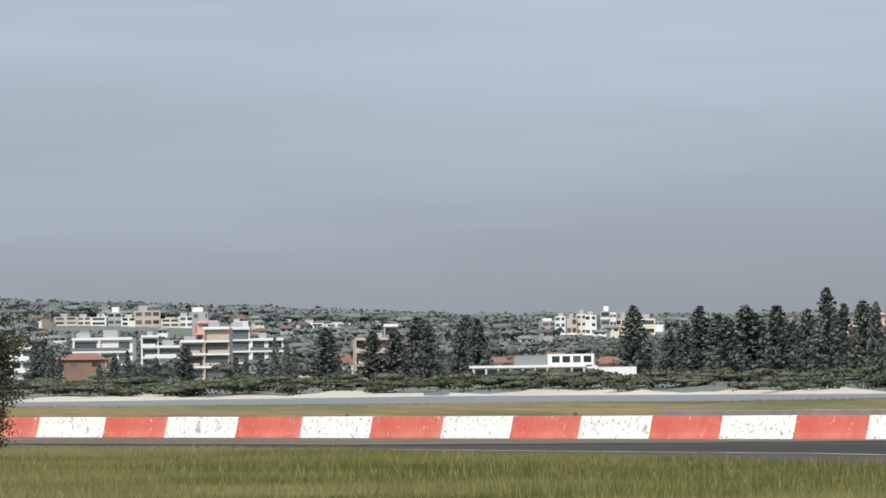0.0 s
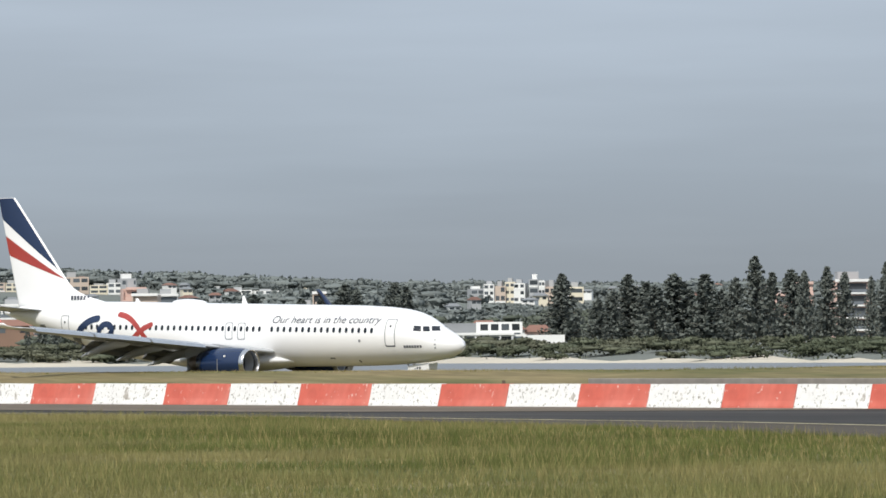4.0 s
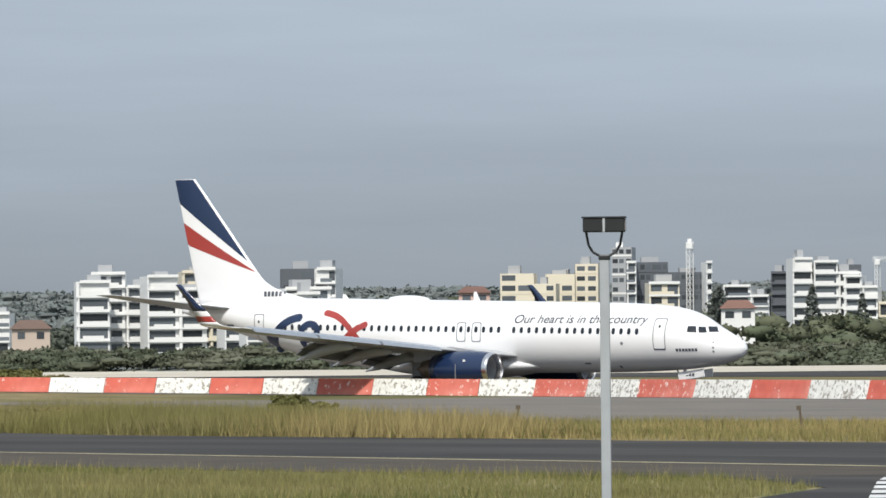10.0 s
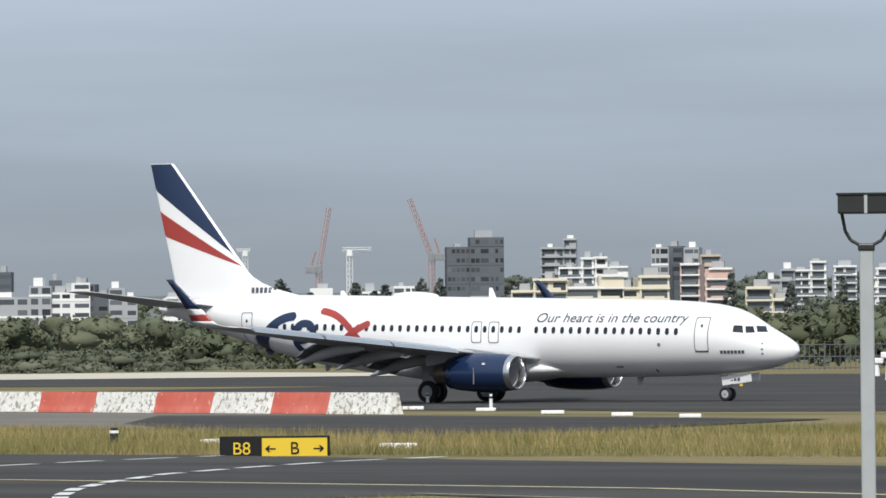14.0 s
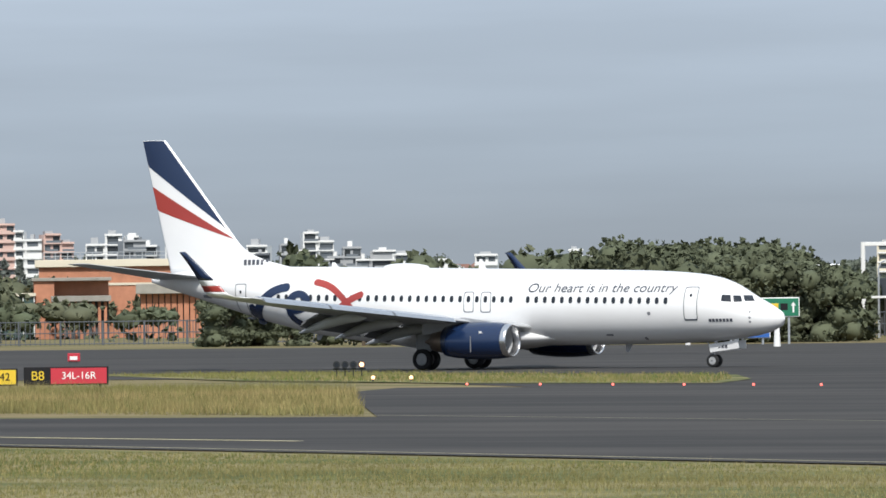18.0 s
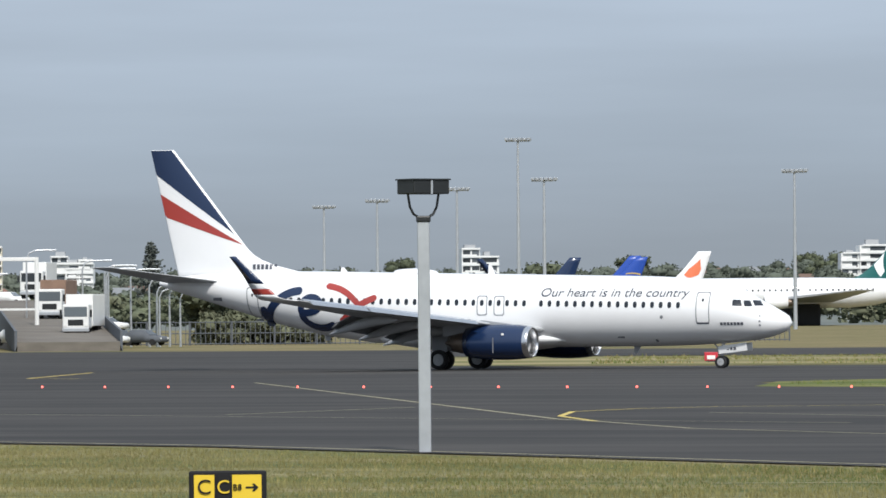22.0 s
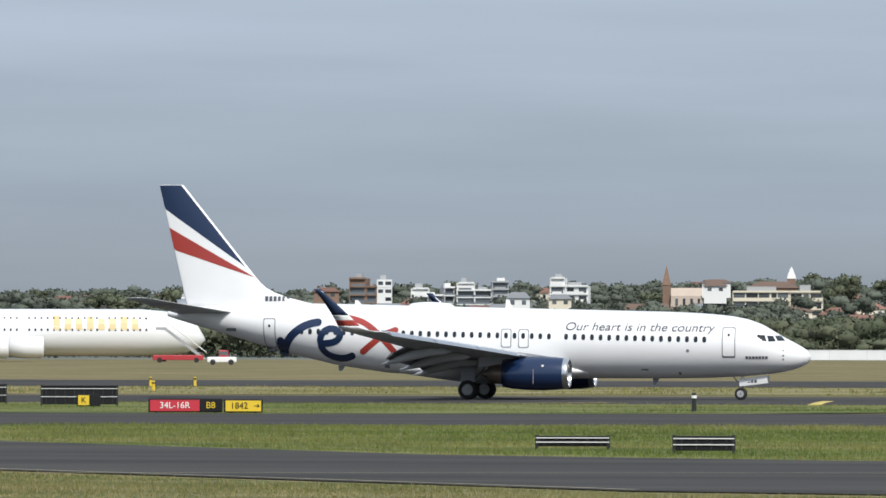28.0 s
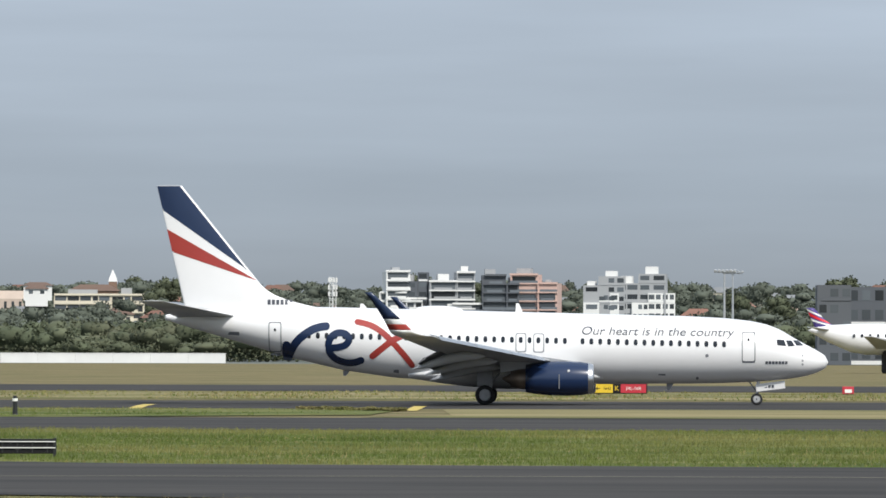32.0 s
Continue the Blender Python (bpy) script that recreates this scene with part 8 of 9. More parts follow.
block_at(-1213, 2241, 30.8, 28.4, 13.1, "white")
block_at(-1202, 2248, 30.1, 28.1, 12.1, "grey")
block_at(-1184, 2258, 28.1, 27.7, 14.1, "white")
block_at(-1170, 2267, 26.2, 27.3, 18.1, "white")
block_at(-1165, 2212, 25.9, 27.8, 13.1, "white")
block_at(-1151, 2219, 24.6, 27.4, 17.7, "white")
block_at(-1139, 2226, 22.7, 27.1, 9.1, "dark")
block_at(-1130, 2230, 26.1, 26.9, 10.1, "grey")
block_at(-1122, 2234, 30.2, 26.7, 10.7, "white")
block_at(-1114, 2238, 24.7, 26.5, 12.1, "grey")
block_at(-1104, 2243, 23.4, 26.2, 14.1, "grey")
block_at(-1092, 2249, 22.1, 25.9, 15.1, "white")
block_at(-1181, 2205, 28.1, 28.2, 8.1, "grey")
block_at(-1080, 2255, 20.0, 25.6, 9.1, "white")
block_at(-1037, 2277, 22.9, 24.5, 12.5, "white")
block_at(-1069, 2261, 21.5, 25.3, 8.1, "white")

# the old control tower and the brick terminal
control_tower(-420, 735, 29.8, 16.3)
brick_terminal(-412, 763, 28.3, 17.9, 9.7)
brick_annexe(-387, 743, 27.5, 9.6, 6.5)
cypress_at(-468, 836, 10.5, 1.20)
cypress_at(-455, 817, 10.2, 1.20)
broad_at(-391, 754, 5.1, 1.10)
broad_at(-382, 742, 4.6, 1.00)
broad_at(-443, 658, 4.9, 1.10)
broad_at(-439, 659, 5.7, 1.10)
broad_at(-438, 664, 4.2, 1.10)
broad_at(-449, 686, 6.1, 1.20)
broad_at(-442, 681, 3.8, 1.20)
broad_at(-429, 669, 4.7, 1.10)

# the trees and road signs by the airport road
broad_at(-274, 593, 8.0, 1.10)
broad_at(-269, 586, 7.6, 1.00)
broad_at(-243, 540, 10.0, 1.00)
broad_at(-248, 555, 10.4, 0.90)
broad_at(-240, 540, 9.8, 1.00)
broad_at(-242, 552, 9.5, 0.90)
broad_at(-244, 560, 10.1, 0.90)
broad_at(-240, 554, 9.6, 1.00)
broad_at(-233, 541, 9.4, 1.00)
broad_at(-240, 563, 10.0, 1.00)
broad_at(-239, 564, 9.3, 1.00)
broad_at(-233, 554, 8.7, 1.00)
broad_at(-228, 547, 8.4, 1.00)
broad_at(-225, 544, 7.6, 1.00)
broad_at(-229, 556, 6.5, 1.00)
broad_at(-246, 550, 5.2, 1.30)
broad_at(-247, 560, 5.0, 1.30)
broad_at(-244, 561, 5.2, 1.30)
broad_at(-232, 543, 5.1, 1.30)
broad_at(-228, 543, 4.8, 1.30)
broad_at(-231, 557, 4.3, 1.20)
broad_at(-289, 557, 5.4, 1.20)
broad_at(-289, 563, 3.4, 1.30)
broad_at(-282, 556, 2.6, 1.40)
broad_at(-281, 561, 4.3, 1.10)
broad_at(-273, 552, 5.0, 1.10)
broad_at(-274, 560, 4.2, 1.10)
broad_at(-289, 563, 6.4, 1.00)
broad_at(-265, 548, 3.2, 1.20)
broad_at(-263, 551, 3.1, 1.20)
road_sign(-218.9, 515.0, 2.97, 22.8, 5.3, 1.42, ("Rockdale", "Wollongong"), ((0.14, SIGN_YELLOW), (0.28, SIGN_BLACK)))
road_sign(-220.1, 514.0, 1.36, 23.0, 3.6, 1.55, (), (), True)
gantry(-224.0, 516.0, 23.3, 3.9, 3.15)
gantry(-231.5, 575.5, 21.9, 6.80, 8.59)
speaker_post(-206.5, 488.0, 2.38)
speaker_post(-296.9, 506.1, 1.42)
speaker_post(-272.9, 467.2, 2.00)
white_shed(-267.2, 582.3, 24.6, 11.97, 3.08)
broad_at(-331, 762, 11.8, 1.20)
broad_at(-321, 742, 11.9, 1.20)
broad_at(-323, 752, 12.2, 1.20)
broad_at(-323, 759, 11.9, 1.20)
broad_at(-317, 749, 11.3, 1.20)

# lorries on the road ramp
road_ramp((-212.6, 543.8, 1.01), (-255.2, 643.5, 4.69), 9.0)
lorry(-217.6, 559.0, 1.25, 13.2, W_WHITE, W_WHITE, "white lorry with a pale box body on the ramp")
lorry(-233.0, 591.9, 2.75, 13.4, W_WHITE, W_BROWN, "white lorry with a red-brown load box on the ramp")
lorry(-255.9, 645.3, 4.87, 13.5, W_WHITE, W_WHITE, "white lorry high on the ramp")
small_car(-227.3, 568.4, 0.38, 46.7, W_WHITE, "white car on the airport road")
small_car(-230.2, 578.0, 0.32, 46.6, W_TAN, "orange-tan car on the airport road")
small_car(-219.3, 571.1, 0.30, 80.9, W_WHITE, "white car on the airport road")
small_car(-223.5, 585.6, 0.22, 45.8, W_DARK, "dark car on the airport road")
small_car(-237.1, 617.9, 1.45, 80.9, W_WHITE, "white van-like car on the airport road")
small_car(-219.4, 581.6, 0.23, 80.6, W_DARK, "dark car on the airport road")
small_car(-272.1, 680.0, 4.23, 81.7, W_WHITE, "white car on the raised road")
street_lamp(-239.4, 572.8, 6.59, 22.7)
street_lamp(-229.6, 598.3, 7.56, 21.0)
street_lamp(-236.6, 595.1, 9.39, 21.7)
street_lamp(-225.8, 599.9, 6.62, 20.6)
street_lamp(-224.9, 600.3, 5.57, 20.5)
street_lamp(-240.9, 593.2, 7.14, 22.1)
street_lamp(-236.3, 616.4, 7.97, 21.0)
for x_, top_ in ((-233.5, 8.4), (-231.2, 7.9), (-228.5, 7.5), (-225.8, 6.0), (-224.5, 5.7), (-223.4, 5.4)):
    street_lamp(x_, 602, top_, 20.5)
block_at(-935, 2320, 27.2, 22.0, 13.7, "cream")
block_at(-909, 2332, 21.1, 21.3, 22.6, "white")
block_at(-903, 2334, 22.2, 21.2, 9.7, "white")
pine_at(-804, 2144, 26.9, 0.90)
billboard(-252.6, 717.6, 7.45, 19.4, 4.05)

# the apron: masts, parked airliners, fire station
apron_mast(-377.1, 1087.9, 0.0, 20.7)
apron_mast(-352.7, 1043.9, 0.0, 20.9)
apron_mast(-324.5, 999.2, 0.0, 21.8)
apron_mast(-300.5, 954.8, 0.0, 28.2)
apron_mast(-296.9, 956.1, 0.0, 22.3)
apron_mast(-264.8, 979.1, 0.0, 23.5)
apron_mast(-251.7, 993.4, 0.0, 23.9)
apron_mast(-216.7, 941.2, 0.0, 14.3)
apron_mast(5.6, 1222.5, 0.0, 17.2)
apron_mast(6.6, 1272.6, 0.0, 17.5)
stand_number(-249.9, 718.7, 5.63, 19.2, "75")
stand_number(-244.9, 720.7, 5.87, 18.8, "74")
stand_number(-231.8, 724.4, 8.14, 17.7, "73")
fire_station(-197.5, 624.5, 17.6, 6.60)
truck(-172.6, 579.3, -63.3, 0.95, HI_VIS, "bright yellow airport fire truck parked by the station")
truck(-166.7, 580.8, -63.8, 0.90, HI_VIS, "bright yellow airport fire truck parked by the station")
truck(-173.8, 594.5, -63.5, 0.90, HI_VIS, "bright yellow airport fire truck parked by the station")
parked_jet(-225.7, 1050.7, 13.9, 75.1, 3.9, 23.2, WHITE, "white double-deck airliner with green, black and red tail stripes", A_BANDS, 4.75, True, True, True)
parked_jet(-326.5, 1192.0, 20.4, 44.0, 2.7, 13.9, TAIL_TEAL, "white airliner with a dark teal tail parked on the apron", T_BANDS, flip=True)
parked_jet(-311.7, 1155.1, 20.0, 52.0, 2.6, 12.3, WHITE, "white airliner with a blue checked tail parked on the apron", C_BANDS, flip=True)
parked_jet(-350.5, 1162.9, 22.0, 38.0, 2.3, 13.4, WHITE, "white airliner with an orange star tail parked on the apron", S_BANDS, flip=True)
parked_jet(-386.1, 1235.4, 22.5, 40.0, 2.4, 13.3, TAIL_BLUE, "white airliner with a royal blue tail parked on the apron", flip=True)
parked_jet(-402.8, 1250.9, 23.0, 40.0, 2.4, 13.2, NAVY, "white airliner with a navy tail parked on the apron", flip=True)
parked_jet(-357.9, 1148.0, 22.4, 38.0, 2.3, 12.4, TAIL_BLUE, "white airliner with a blue and gold globe tail", G_BANDS, flip=True)
parked_jet(-279.4, 830.8, -58.6, 50.7, 1.9, 5.0, WHITE, "white airliner with red trim parked behind the fence")
parked_jet(32.0, 823.5, 3.1, 21.6, 2.0, 8.4, TAIL_PURPLE, "white airliner with purple and red striped tail", L_BANDS)
air_stairs(-183.5, 1008.1, 10.7)
conveyor(-213.4, 915.2, 13.3)
tug(-158.3, 905.8, 10.3)

# the hillside suburb to the north-west
block_at(-458, 2883, 30.4, 9.2, 11.6, "brown")
block_at(-449, 2885, 29.9, 9.0, 6.5, "white", balcony=False, bays=2)
block_at(-434, 2887, 26.1, 8.7, 7.3, "white")
block_at(-425, 2889, 26.6, 8.6, 12.1, "grey")
block_at(-411, 2891, 28.5, 8.3, 15.2, "white")
block_at(-371, 2897, 30.7, 7.5, 16.5, "white")
block_at(-400, 2893, 29.0, 8.1, 7.3, "grey")
house(-351, 2597, 16.4, 7.9, 8.9, 6.1, "white", ROOF_GREY)
house(-335, 2599, 16.9, 7.6, 8.7, 4.8, "cream", ROOF_GREY)
house(-276, 2609, 22.2, 6.3, 8.7, 4.4, "white", ROOF_BROWN)
house(-424, 2585, 19.8, 9.5, 9.8, 4.4, "brown", ROOF_RED)
church(-353, 3103, 38.3, 6.7)
spire_tower(-296, 3106, 37.7, 5.7)
house(-284, 2906, 22.0, 5.9, 20.6, 7.3, "brown", ROOF_BROWN)
block_at(-277, 2857, 24.6, 5.8, 37.6, "cream", balcony=True, bays=14)
house(-252, 2910, 18.5, 5.2, 12.6, 6.0, "pink", ROOF_RED)
house(-308, 2903, 26.3, 6.3, 12.1, 3.9, "white", ROOF_BROWN)
lattice_mast(-135, 2218, 25.9)
block_at(-131, 2517, 31.1, 3.4, 9.0, "white")
block_at(-125, 2517, 30.7, 3.2, 9.4, "dark", balcony=False)
block_at(-111, 2518, 30.8, 2.9, 17.2, "grey")
block_at(-93, 2519, 29.7, 2.5, 13.6, "dark")
block_at(-81, 2520, 30.0, 2.3, 17.8, "pink")
block_at(-96, 2519, 22.0, 2.6, 33.5, "white")
block_at(-130, 2517, 23.2, 3.3, 15.7, "white")
block_at(-52, 2421, 28.4, 1.7, 14.9, "grey", balcony=False)
block_at(-39, 2422, 29.3, 1.4, 18.1, "grey", balcony=False)
block_at(-53, 2421, 22.4, 1.7, 12.7, "white", balcony=False)
block_at(-34, 2422, 22.4, 1.3, 15.7, "white", balcony=False, bays=7)
block_at(26, 1224, 14.9, -0.2, 6.3, "dark", balcony=False, bays=3, cap=False)
block_at(32, 1244, 14.7, -0.5, 7.5, "dark", balcony=False, bays=3, cap=False)
block_at(-1088, 2797, 27.5, 21.3, 13.3, "white")
block_at(-919, 2858, 29.6, 17.8, 16.2, "white")
block_at(-750, 2868, 29.4, 14.7, 19.4, "white")
block_at(-734, 2872, 25.7, 14.4, 14.5, "white")
block_at(-545, 2919, 22.6, 10.7, 10.9, "white", balcony=False)
white_wall((-131.7, 1242.6), (-89.2, 1246.9))
airfield_hut(-177.4, 1150, 6.7, 3.2, 1.3)
airfield_hut(-161.1, 1150, 9.8, 2.6, 1.0)

perimeter_fence((-372, 592), (-205, 628), 2.4, 40)
perimeter_fence((-205, 628), (-172, 637), 2.0, 10)

# single taller trees that break the skyline of the suburb
tr = random.Random(77)
for i in range(46):
    az, r = tr.uniform(-25, 1.5), tr.uniform(2600, 3700)
    x, y = -22 + r * math.sin(radians(az)), 40 + r * math.cos(radians(az))
    z = land_height(x, y)
    broad_at(x, y, z + tr.uniform(11, 19), tr.uniform(0.8, 1.3))

# scattered houses and trees on the rising suburb
hr = random.Random(21)
for i in range(150):
    az, r = hr.uniform(-34, 1.5), hr.uniform(2250, 3900)
    x, y = -22 + r * math.sin(radians(az)), 40 + r * math.cos(radians(az))
    house(x, y, land_height(x, y), -az + hr.uniform(-25, 25), hr.uniform(9, 17), hr.uniform(6, 9), hr.choice(["white", "cream", "tan", "brown", "white", "pink"]), hr.choice([ROOF_RED, ROOF_RED, ROOF_BROWN, ROOF_GREY]))


for i in range(46):
    az, r = hr.choice((hr.uniform(-53.5, -50.5), hr.uniform(-57.5, -55), hr.uniform(-57, -47))), hr.uniform(2600, 3700)
    x, y = -22 + r * math.sin(radians(az)), 40 + r * math.cos(radians(az))
    house(x, y, land_height(x, y) + 3.0, -az + hr.uniform(-25, 25), hr.uniform(3.5, 6), hr.uniform(2.2, 3.6), hr.choice(["white", "cream", "white", "grey"]), hr.choice([ROOF_RED, ROOF_GREY]))


def scatter(a0, a1, r0, r1, n, h0, h1, w0, w1):
    out = []
    for _ in range(n):
        a, r = hr.uniform(a0, a1), hr.uniform(r0, r1)
        x, y = -22 + r * math.sin(radians(a)), 40 + r * math.cos(radians(a))
        out.append((x, y, land_height(x, y) - 0.4, hr.uniform(h0, h1), hr.uniform(w0, w1)))
    return out


def shore_scatter(a0, a1, d0, d1, n, h0, h1, w0, w1):
    out = []
    for _ in range(n):
        a = hr.uniform(a0, a1)
        r = float(np.interp(a, [p[0] for p in FAR_SHORE], [p[1] for p in FAR_SHORE])) + hr.uniform(d0, d1)
        x, y = -22 + r * math.sin(radians(a)), 40 + r * math.cos(radians(a))
        out.append((x, y, land_height(x, y) - 0.4, hr.uniform(h0, h1), hr.uniform(w0, w1)))
    return out


# Leaf colour lightened and greyed to paint haze over the farthest trees.
HAZE_LEAF = mat("hazy_far_foliage", (0.165, 0.184, 0.178), 0.95, vary=0.15, scale=0.03, spec=0.05, island=0.15)
# Hillside leaves are greyer than LEAF: some distance haze mixed into the colour.
HILL_LEAF = mat("hazy_hill_foliage", (0.104, 0.118, 0.094), 0.9, vary=0.2, scale=0.05, spec=0.06, island=0.2)
for a0, a1 in ((-34, -25), (-25, -17), (-17, -10), (-10, -4), (-4, 2.5)):
    woods("hillside_trees", scatter(a0, a1, 1900, 4200, 420, 6, 12, 9, 16), "dark green trees covering the suburban hillside", HILL_LEAF, 0.75, 90)
for a0, a1 in ((-12, -4), (-4, 2.5)):
    woods("parkland_trees", scatter(a0, a1, 1280, 1800, 330, 5, 10, 8, 14), "dense dark green trees beyond the runway", LEAF, 0.42, 170)
woods("roadside_trees", scatter(-26, -12, 1300, 1900, 260, 4, 8, 8, 13), "dark green trees beyond the apron", LEAF, 0.9, 50)
for a0, a1 in ((-62, -50), (-50, -42), (-42, -35), (-35, -28)):
    woods("shore_scrub", shore_scatter(a0, a1, 16, 110, 300, 1.5, 3.6, 5, 10), "low dark coastal scrub behind the beach", SCRUB_LEAF, 0.34, 130)
woods("suburb_trees", scatter(-60, -44, 1750, 2500, 330, 4, 7, 7, 12), "trees among the suburb behind the shore", HILL_LEAF, 0.65, 70)
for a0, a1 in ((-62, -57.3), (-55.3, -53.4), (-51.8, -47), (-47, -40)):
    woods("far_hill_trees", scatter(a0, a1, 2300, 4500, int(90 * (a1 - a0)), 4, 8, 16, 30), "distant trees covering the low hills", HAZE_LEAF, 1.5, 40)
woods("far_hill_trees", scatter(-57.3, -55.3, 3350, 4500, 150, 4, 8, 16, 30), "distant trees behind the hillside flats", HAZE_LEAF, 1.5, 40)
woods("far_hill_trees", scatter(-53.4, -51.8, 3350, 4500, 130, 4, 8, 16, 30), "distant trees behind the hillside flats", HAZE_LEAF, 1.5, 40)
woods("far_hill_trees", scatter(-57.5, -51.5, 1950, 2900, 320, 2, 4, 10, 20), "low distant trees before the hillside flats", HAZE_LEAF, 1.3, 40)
woods("suburb_trees", scatter(-44, -34, 1100, 3000, 420, 5, 9, 8, 13), "trees among the suburb behind the shore", LEAF, 0.5, 120)
woods("airport_road_trees", scatter(-36, -28, 780, 1150, 170, 5, 8.5, 6, 10), "dark green trees behind the old tower", LEAF, 0.5, 100)
woods("airport_hedge", [(-400 + 11 * i + hr.uniform(-4, 4), 640 + 6 * i + hr.uniform(-8, 8), -0.3, hr.uniform(3, 5.5), hr.uniform(5, 8)) for i in range(12)], "clipped bushes along the airport road", LEAF, 0.55, 70)
for tx, ty, th, ts in ((-231.2, 640, 8.6, 1.0), (-235.5, 643, 8.0, 1.0), (-227.6, 641, 6.2, 0.9)):
    broad_at(tx, ty, th, ts)
woods("airport_hedge", [(-233 + 0.95 * i + hr.uniform(-0.5, 0.5), 636 + hr.uniform(-2, 2), -0.3, hr.uniform(2.6, 4.2), hr.uniform(2.6, 4.0)) for i in range(14)], "rounded green bushes beside the airport fence", LEAF, 0.3, 150)
woods("airport_hedge", [(-330 + 3.2 * i + hr.uniform(-3, 3), 655 + 1.0 * i + hr.uniform(-6, 6), -0.3, hr.uniform(7, 11), hr.uniform(6, 9)) for i in range(17)], "tall dense casuarinas along the airport road", LEAF, 0.6, 80)


# the beach
def beach():
    verts, faces = [], []
    azs = [-78 + 0.125 * i for i in range(369)]
    for a in azs:
        far = float(np.interp(a, [p[0] for p in FAR_SHORE], [p[1] for p in FAR_SHORE]))
        wide = 0.55 + 0.30 * math.sin(a * 3.3) + 0.25 * math.sin(a * 7.9 + 1)
        for d in (-8, 4, 14, 28):
            r = far + d * (max(0.25, wide) if d > 0 else 1.0) + 2.5 * math.sin(a * 23.1) * (d > 10)
            x, y = -22 + r * math.sin(radians(a)), 40 + r * math.cos(radians(a))
            verts.append((x, y, max(land_height(x, y), -3.9) + 0.25))
    for i in range(len(azs) - 1):
        for k in range(3):
            faces.append((i * 4 + k, i * 4 + 4 + k, i * 4 + 5 + k, i * 4 + 1 + k))
    tagged(mesh_ob("beach", verts, faces, SAND, None, "", True), "pale sand beach along the far shore", "beach", "", "structure")


beach()

# ---------------------------------------------------------------- airfield furniture
flood_post(-101.33, 130.73, 0, 4.69, 40, 1.0, 0, "square steel post with a black floodlight beside the taxiway")
flood_post(-64.13, 111.97, 0, 4.38, 30, 1.0, 0, "square steel post with a black floodlight beside the taxiway", 0.92)
flood_post(-40.26, 123.64, 0, 5.5, 18, 1.72, 32, "tall square steel post with a turned black floodlight", 0.80)

taxi_sign(-139.1, 205.0, 35.5, ((1.14, SIGN_BLACK, "B8", SIGN_YELLOW), (1.92, SIGN_YELLOW, "< B >", SIGN_BLACK)), 0.62, "black and yellow taxiway sign half hidden by grass", 0.02, -0.12)
taxi_sign(-147.3, 262.1, 29.0, ((1.92, SIGN_YELLOW, "< 2142", SIGN_BLACK),), 0.62, "yellow distance sign with black figures beside the taxiway")
taxi_sign(-144.6, 263.6, 29.0, ((1.08, SIGN_BLACK, "B8", SIGN_YELLOW), (2.43, SIGN_RED, "34L-16R", SIGN_WHITE)), 0.67, "red runway holding sign with white letters and black location panel")
taxi_sign(-39.2, 243.9, 10.5, ((2.35, SIGN_RED, "34L-16R", SIGN_WHITE), (1.0, SIGN_BLACK, "B8", SIGN_YELLOW)), 0.52, "red runway holding sign with white letters and black location panel", 0.1)
taxi_sign(-36.4, 243.6, 10.5, ((1.7, SIGN_YELLOW, "1842 >", SIGN_BLACK),), 0.5, "yellow distance sign with black figures beside the taxiway", 0.1)
taxi_sign(8.3, 407.0, 1.5, ((1.3, SIGN_YELLOW, "< 1642", SIGN_BLACK), (0.5, SIGN_BLACK, "K", SIGN_YELLOW), (1.8, SIGN_RED, "34L-16R", SIGN_WHITE)), 0.6, "yellow, black and red runway sign beyond the taxiway", 0.15)
taxi_sign(-25.65, 69.6, 20, ((0.36, SIGN_YELLOW, "C", SIGN_BLACK), (0.24, SIGN_BLACK, "C", SIGN_YELLOW), (0.50, SIGN_YELLOW, "B8 >", SIGN_BLACK)), 0.40, "small yellow and black taxiway sign in the near grass", 0.4)
taxi_sign(-286, 434, 34, ((2.3, SIGN_YELLOW, "", SIGN_BLACK),), 0.6, "yellow sign beyond the runway seen at a slant", 0.3)
back_sign(-58.0, 286, 12, 2.35, 0.95)
back_sign(-51.0, 277, 11.5, 3.9, 0.95)
taxi_sign(-49.5, 272, 11.5, ((0.6, SIGN_YELLOW, "K", SIGN_BLACK), (0.5, SIGN_BLACK, "", SIGN_YELLOW)), 0.5, "small yellow and black sign by the larger case", 0.1)
back_sign(-7.2, 139.2, 7.5, 2.25, 0.30, "grey low back of an airfield sign in the grass")
back_sign(-2.2, 131.5, 6.4, 1.8, 0.42)
runway_guard(-149.2, 300.1, 26, 1.05)
runway_guard(-55.0, 254.1, 13, 0.9)
for x, y in ((-139.8, 283.6), (-137.6, 283.0), (-55.0, 246.0), (-53.6, 245.6)):
    edge_light(x, y, GLOW_AMBER, "taxi_light", "small amber elevated light on the grass edge", 0.09, 0.14)
for i in range(19):
    x = -127.4 + 4.7 * i - 0.13 * i * i if i < 6 else -102.1 + 3.36 * (i - 6)
    y = 267.4 - 2.6 * i + 0.13 * i * i if i < 6 else 256.4 - 1.0 * (i - 6)
    edge_light(x, y, GLOW_RED, "stop_bar_light", "lit red stop bar light set in the asphalt", 0.05, 0.04)
marker_post(-16.8, 257.3, 0.95, BLACKMETAL, "bollard_light", "black bollard light with a grey cap beside the taxiway", 0.13)
marker_post(-154.6, 218.0, 0.62, BLACKMETAL, "bollard_light", "stubby black bollard light in dry grass", 0.15)
marker_post(-221.3, 333.6, 0.55, SIGN_WHITE)
marker_post(-201.5, 309.7, 0.72, SIGN_WHITE)
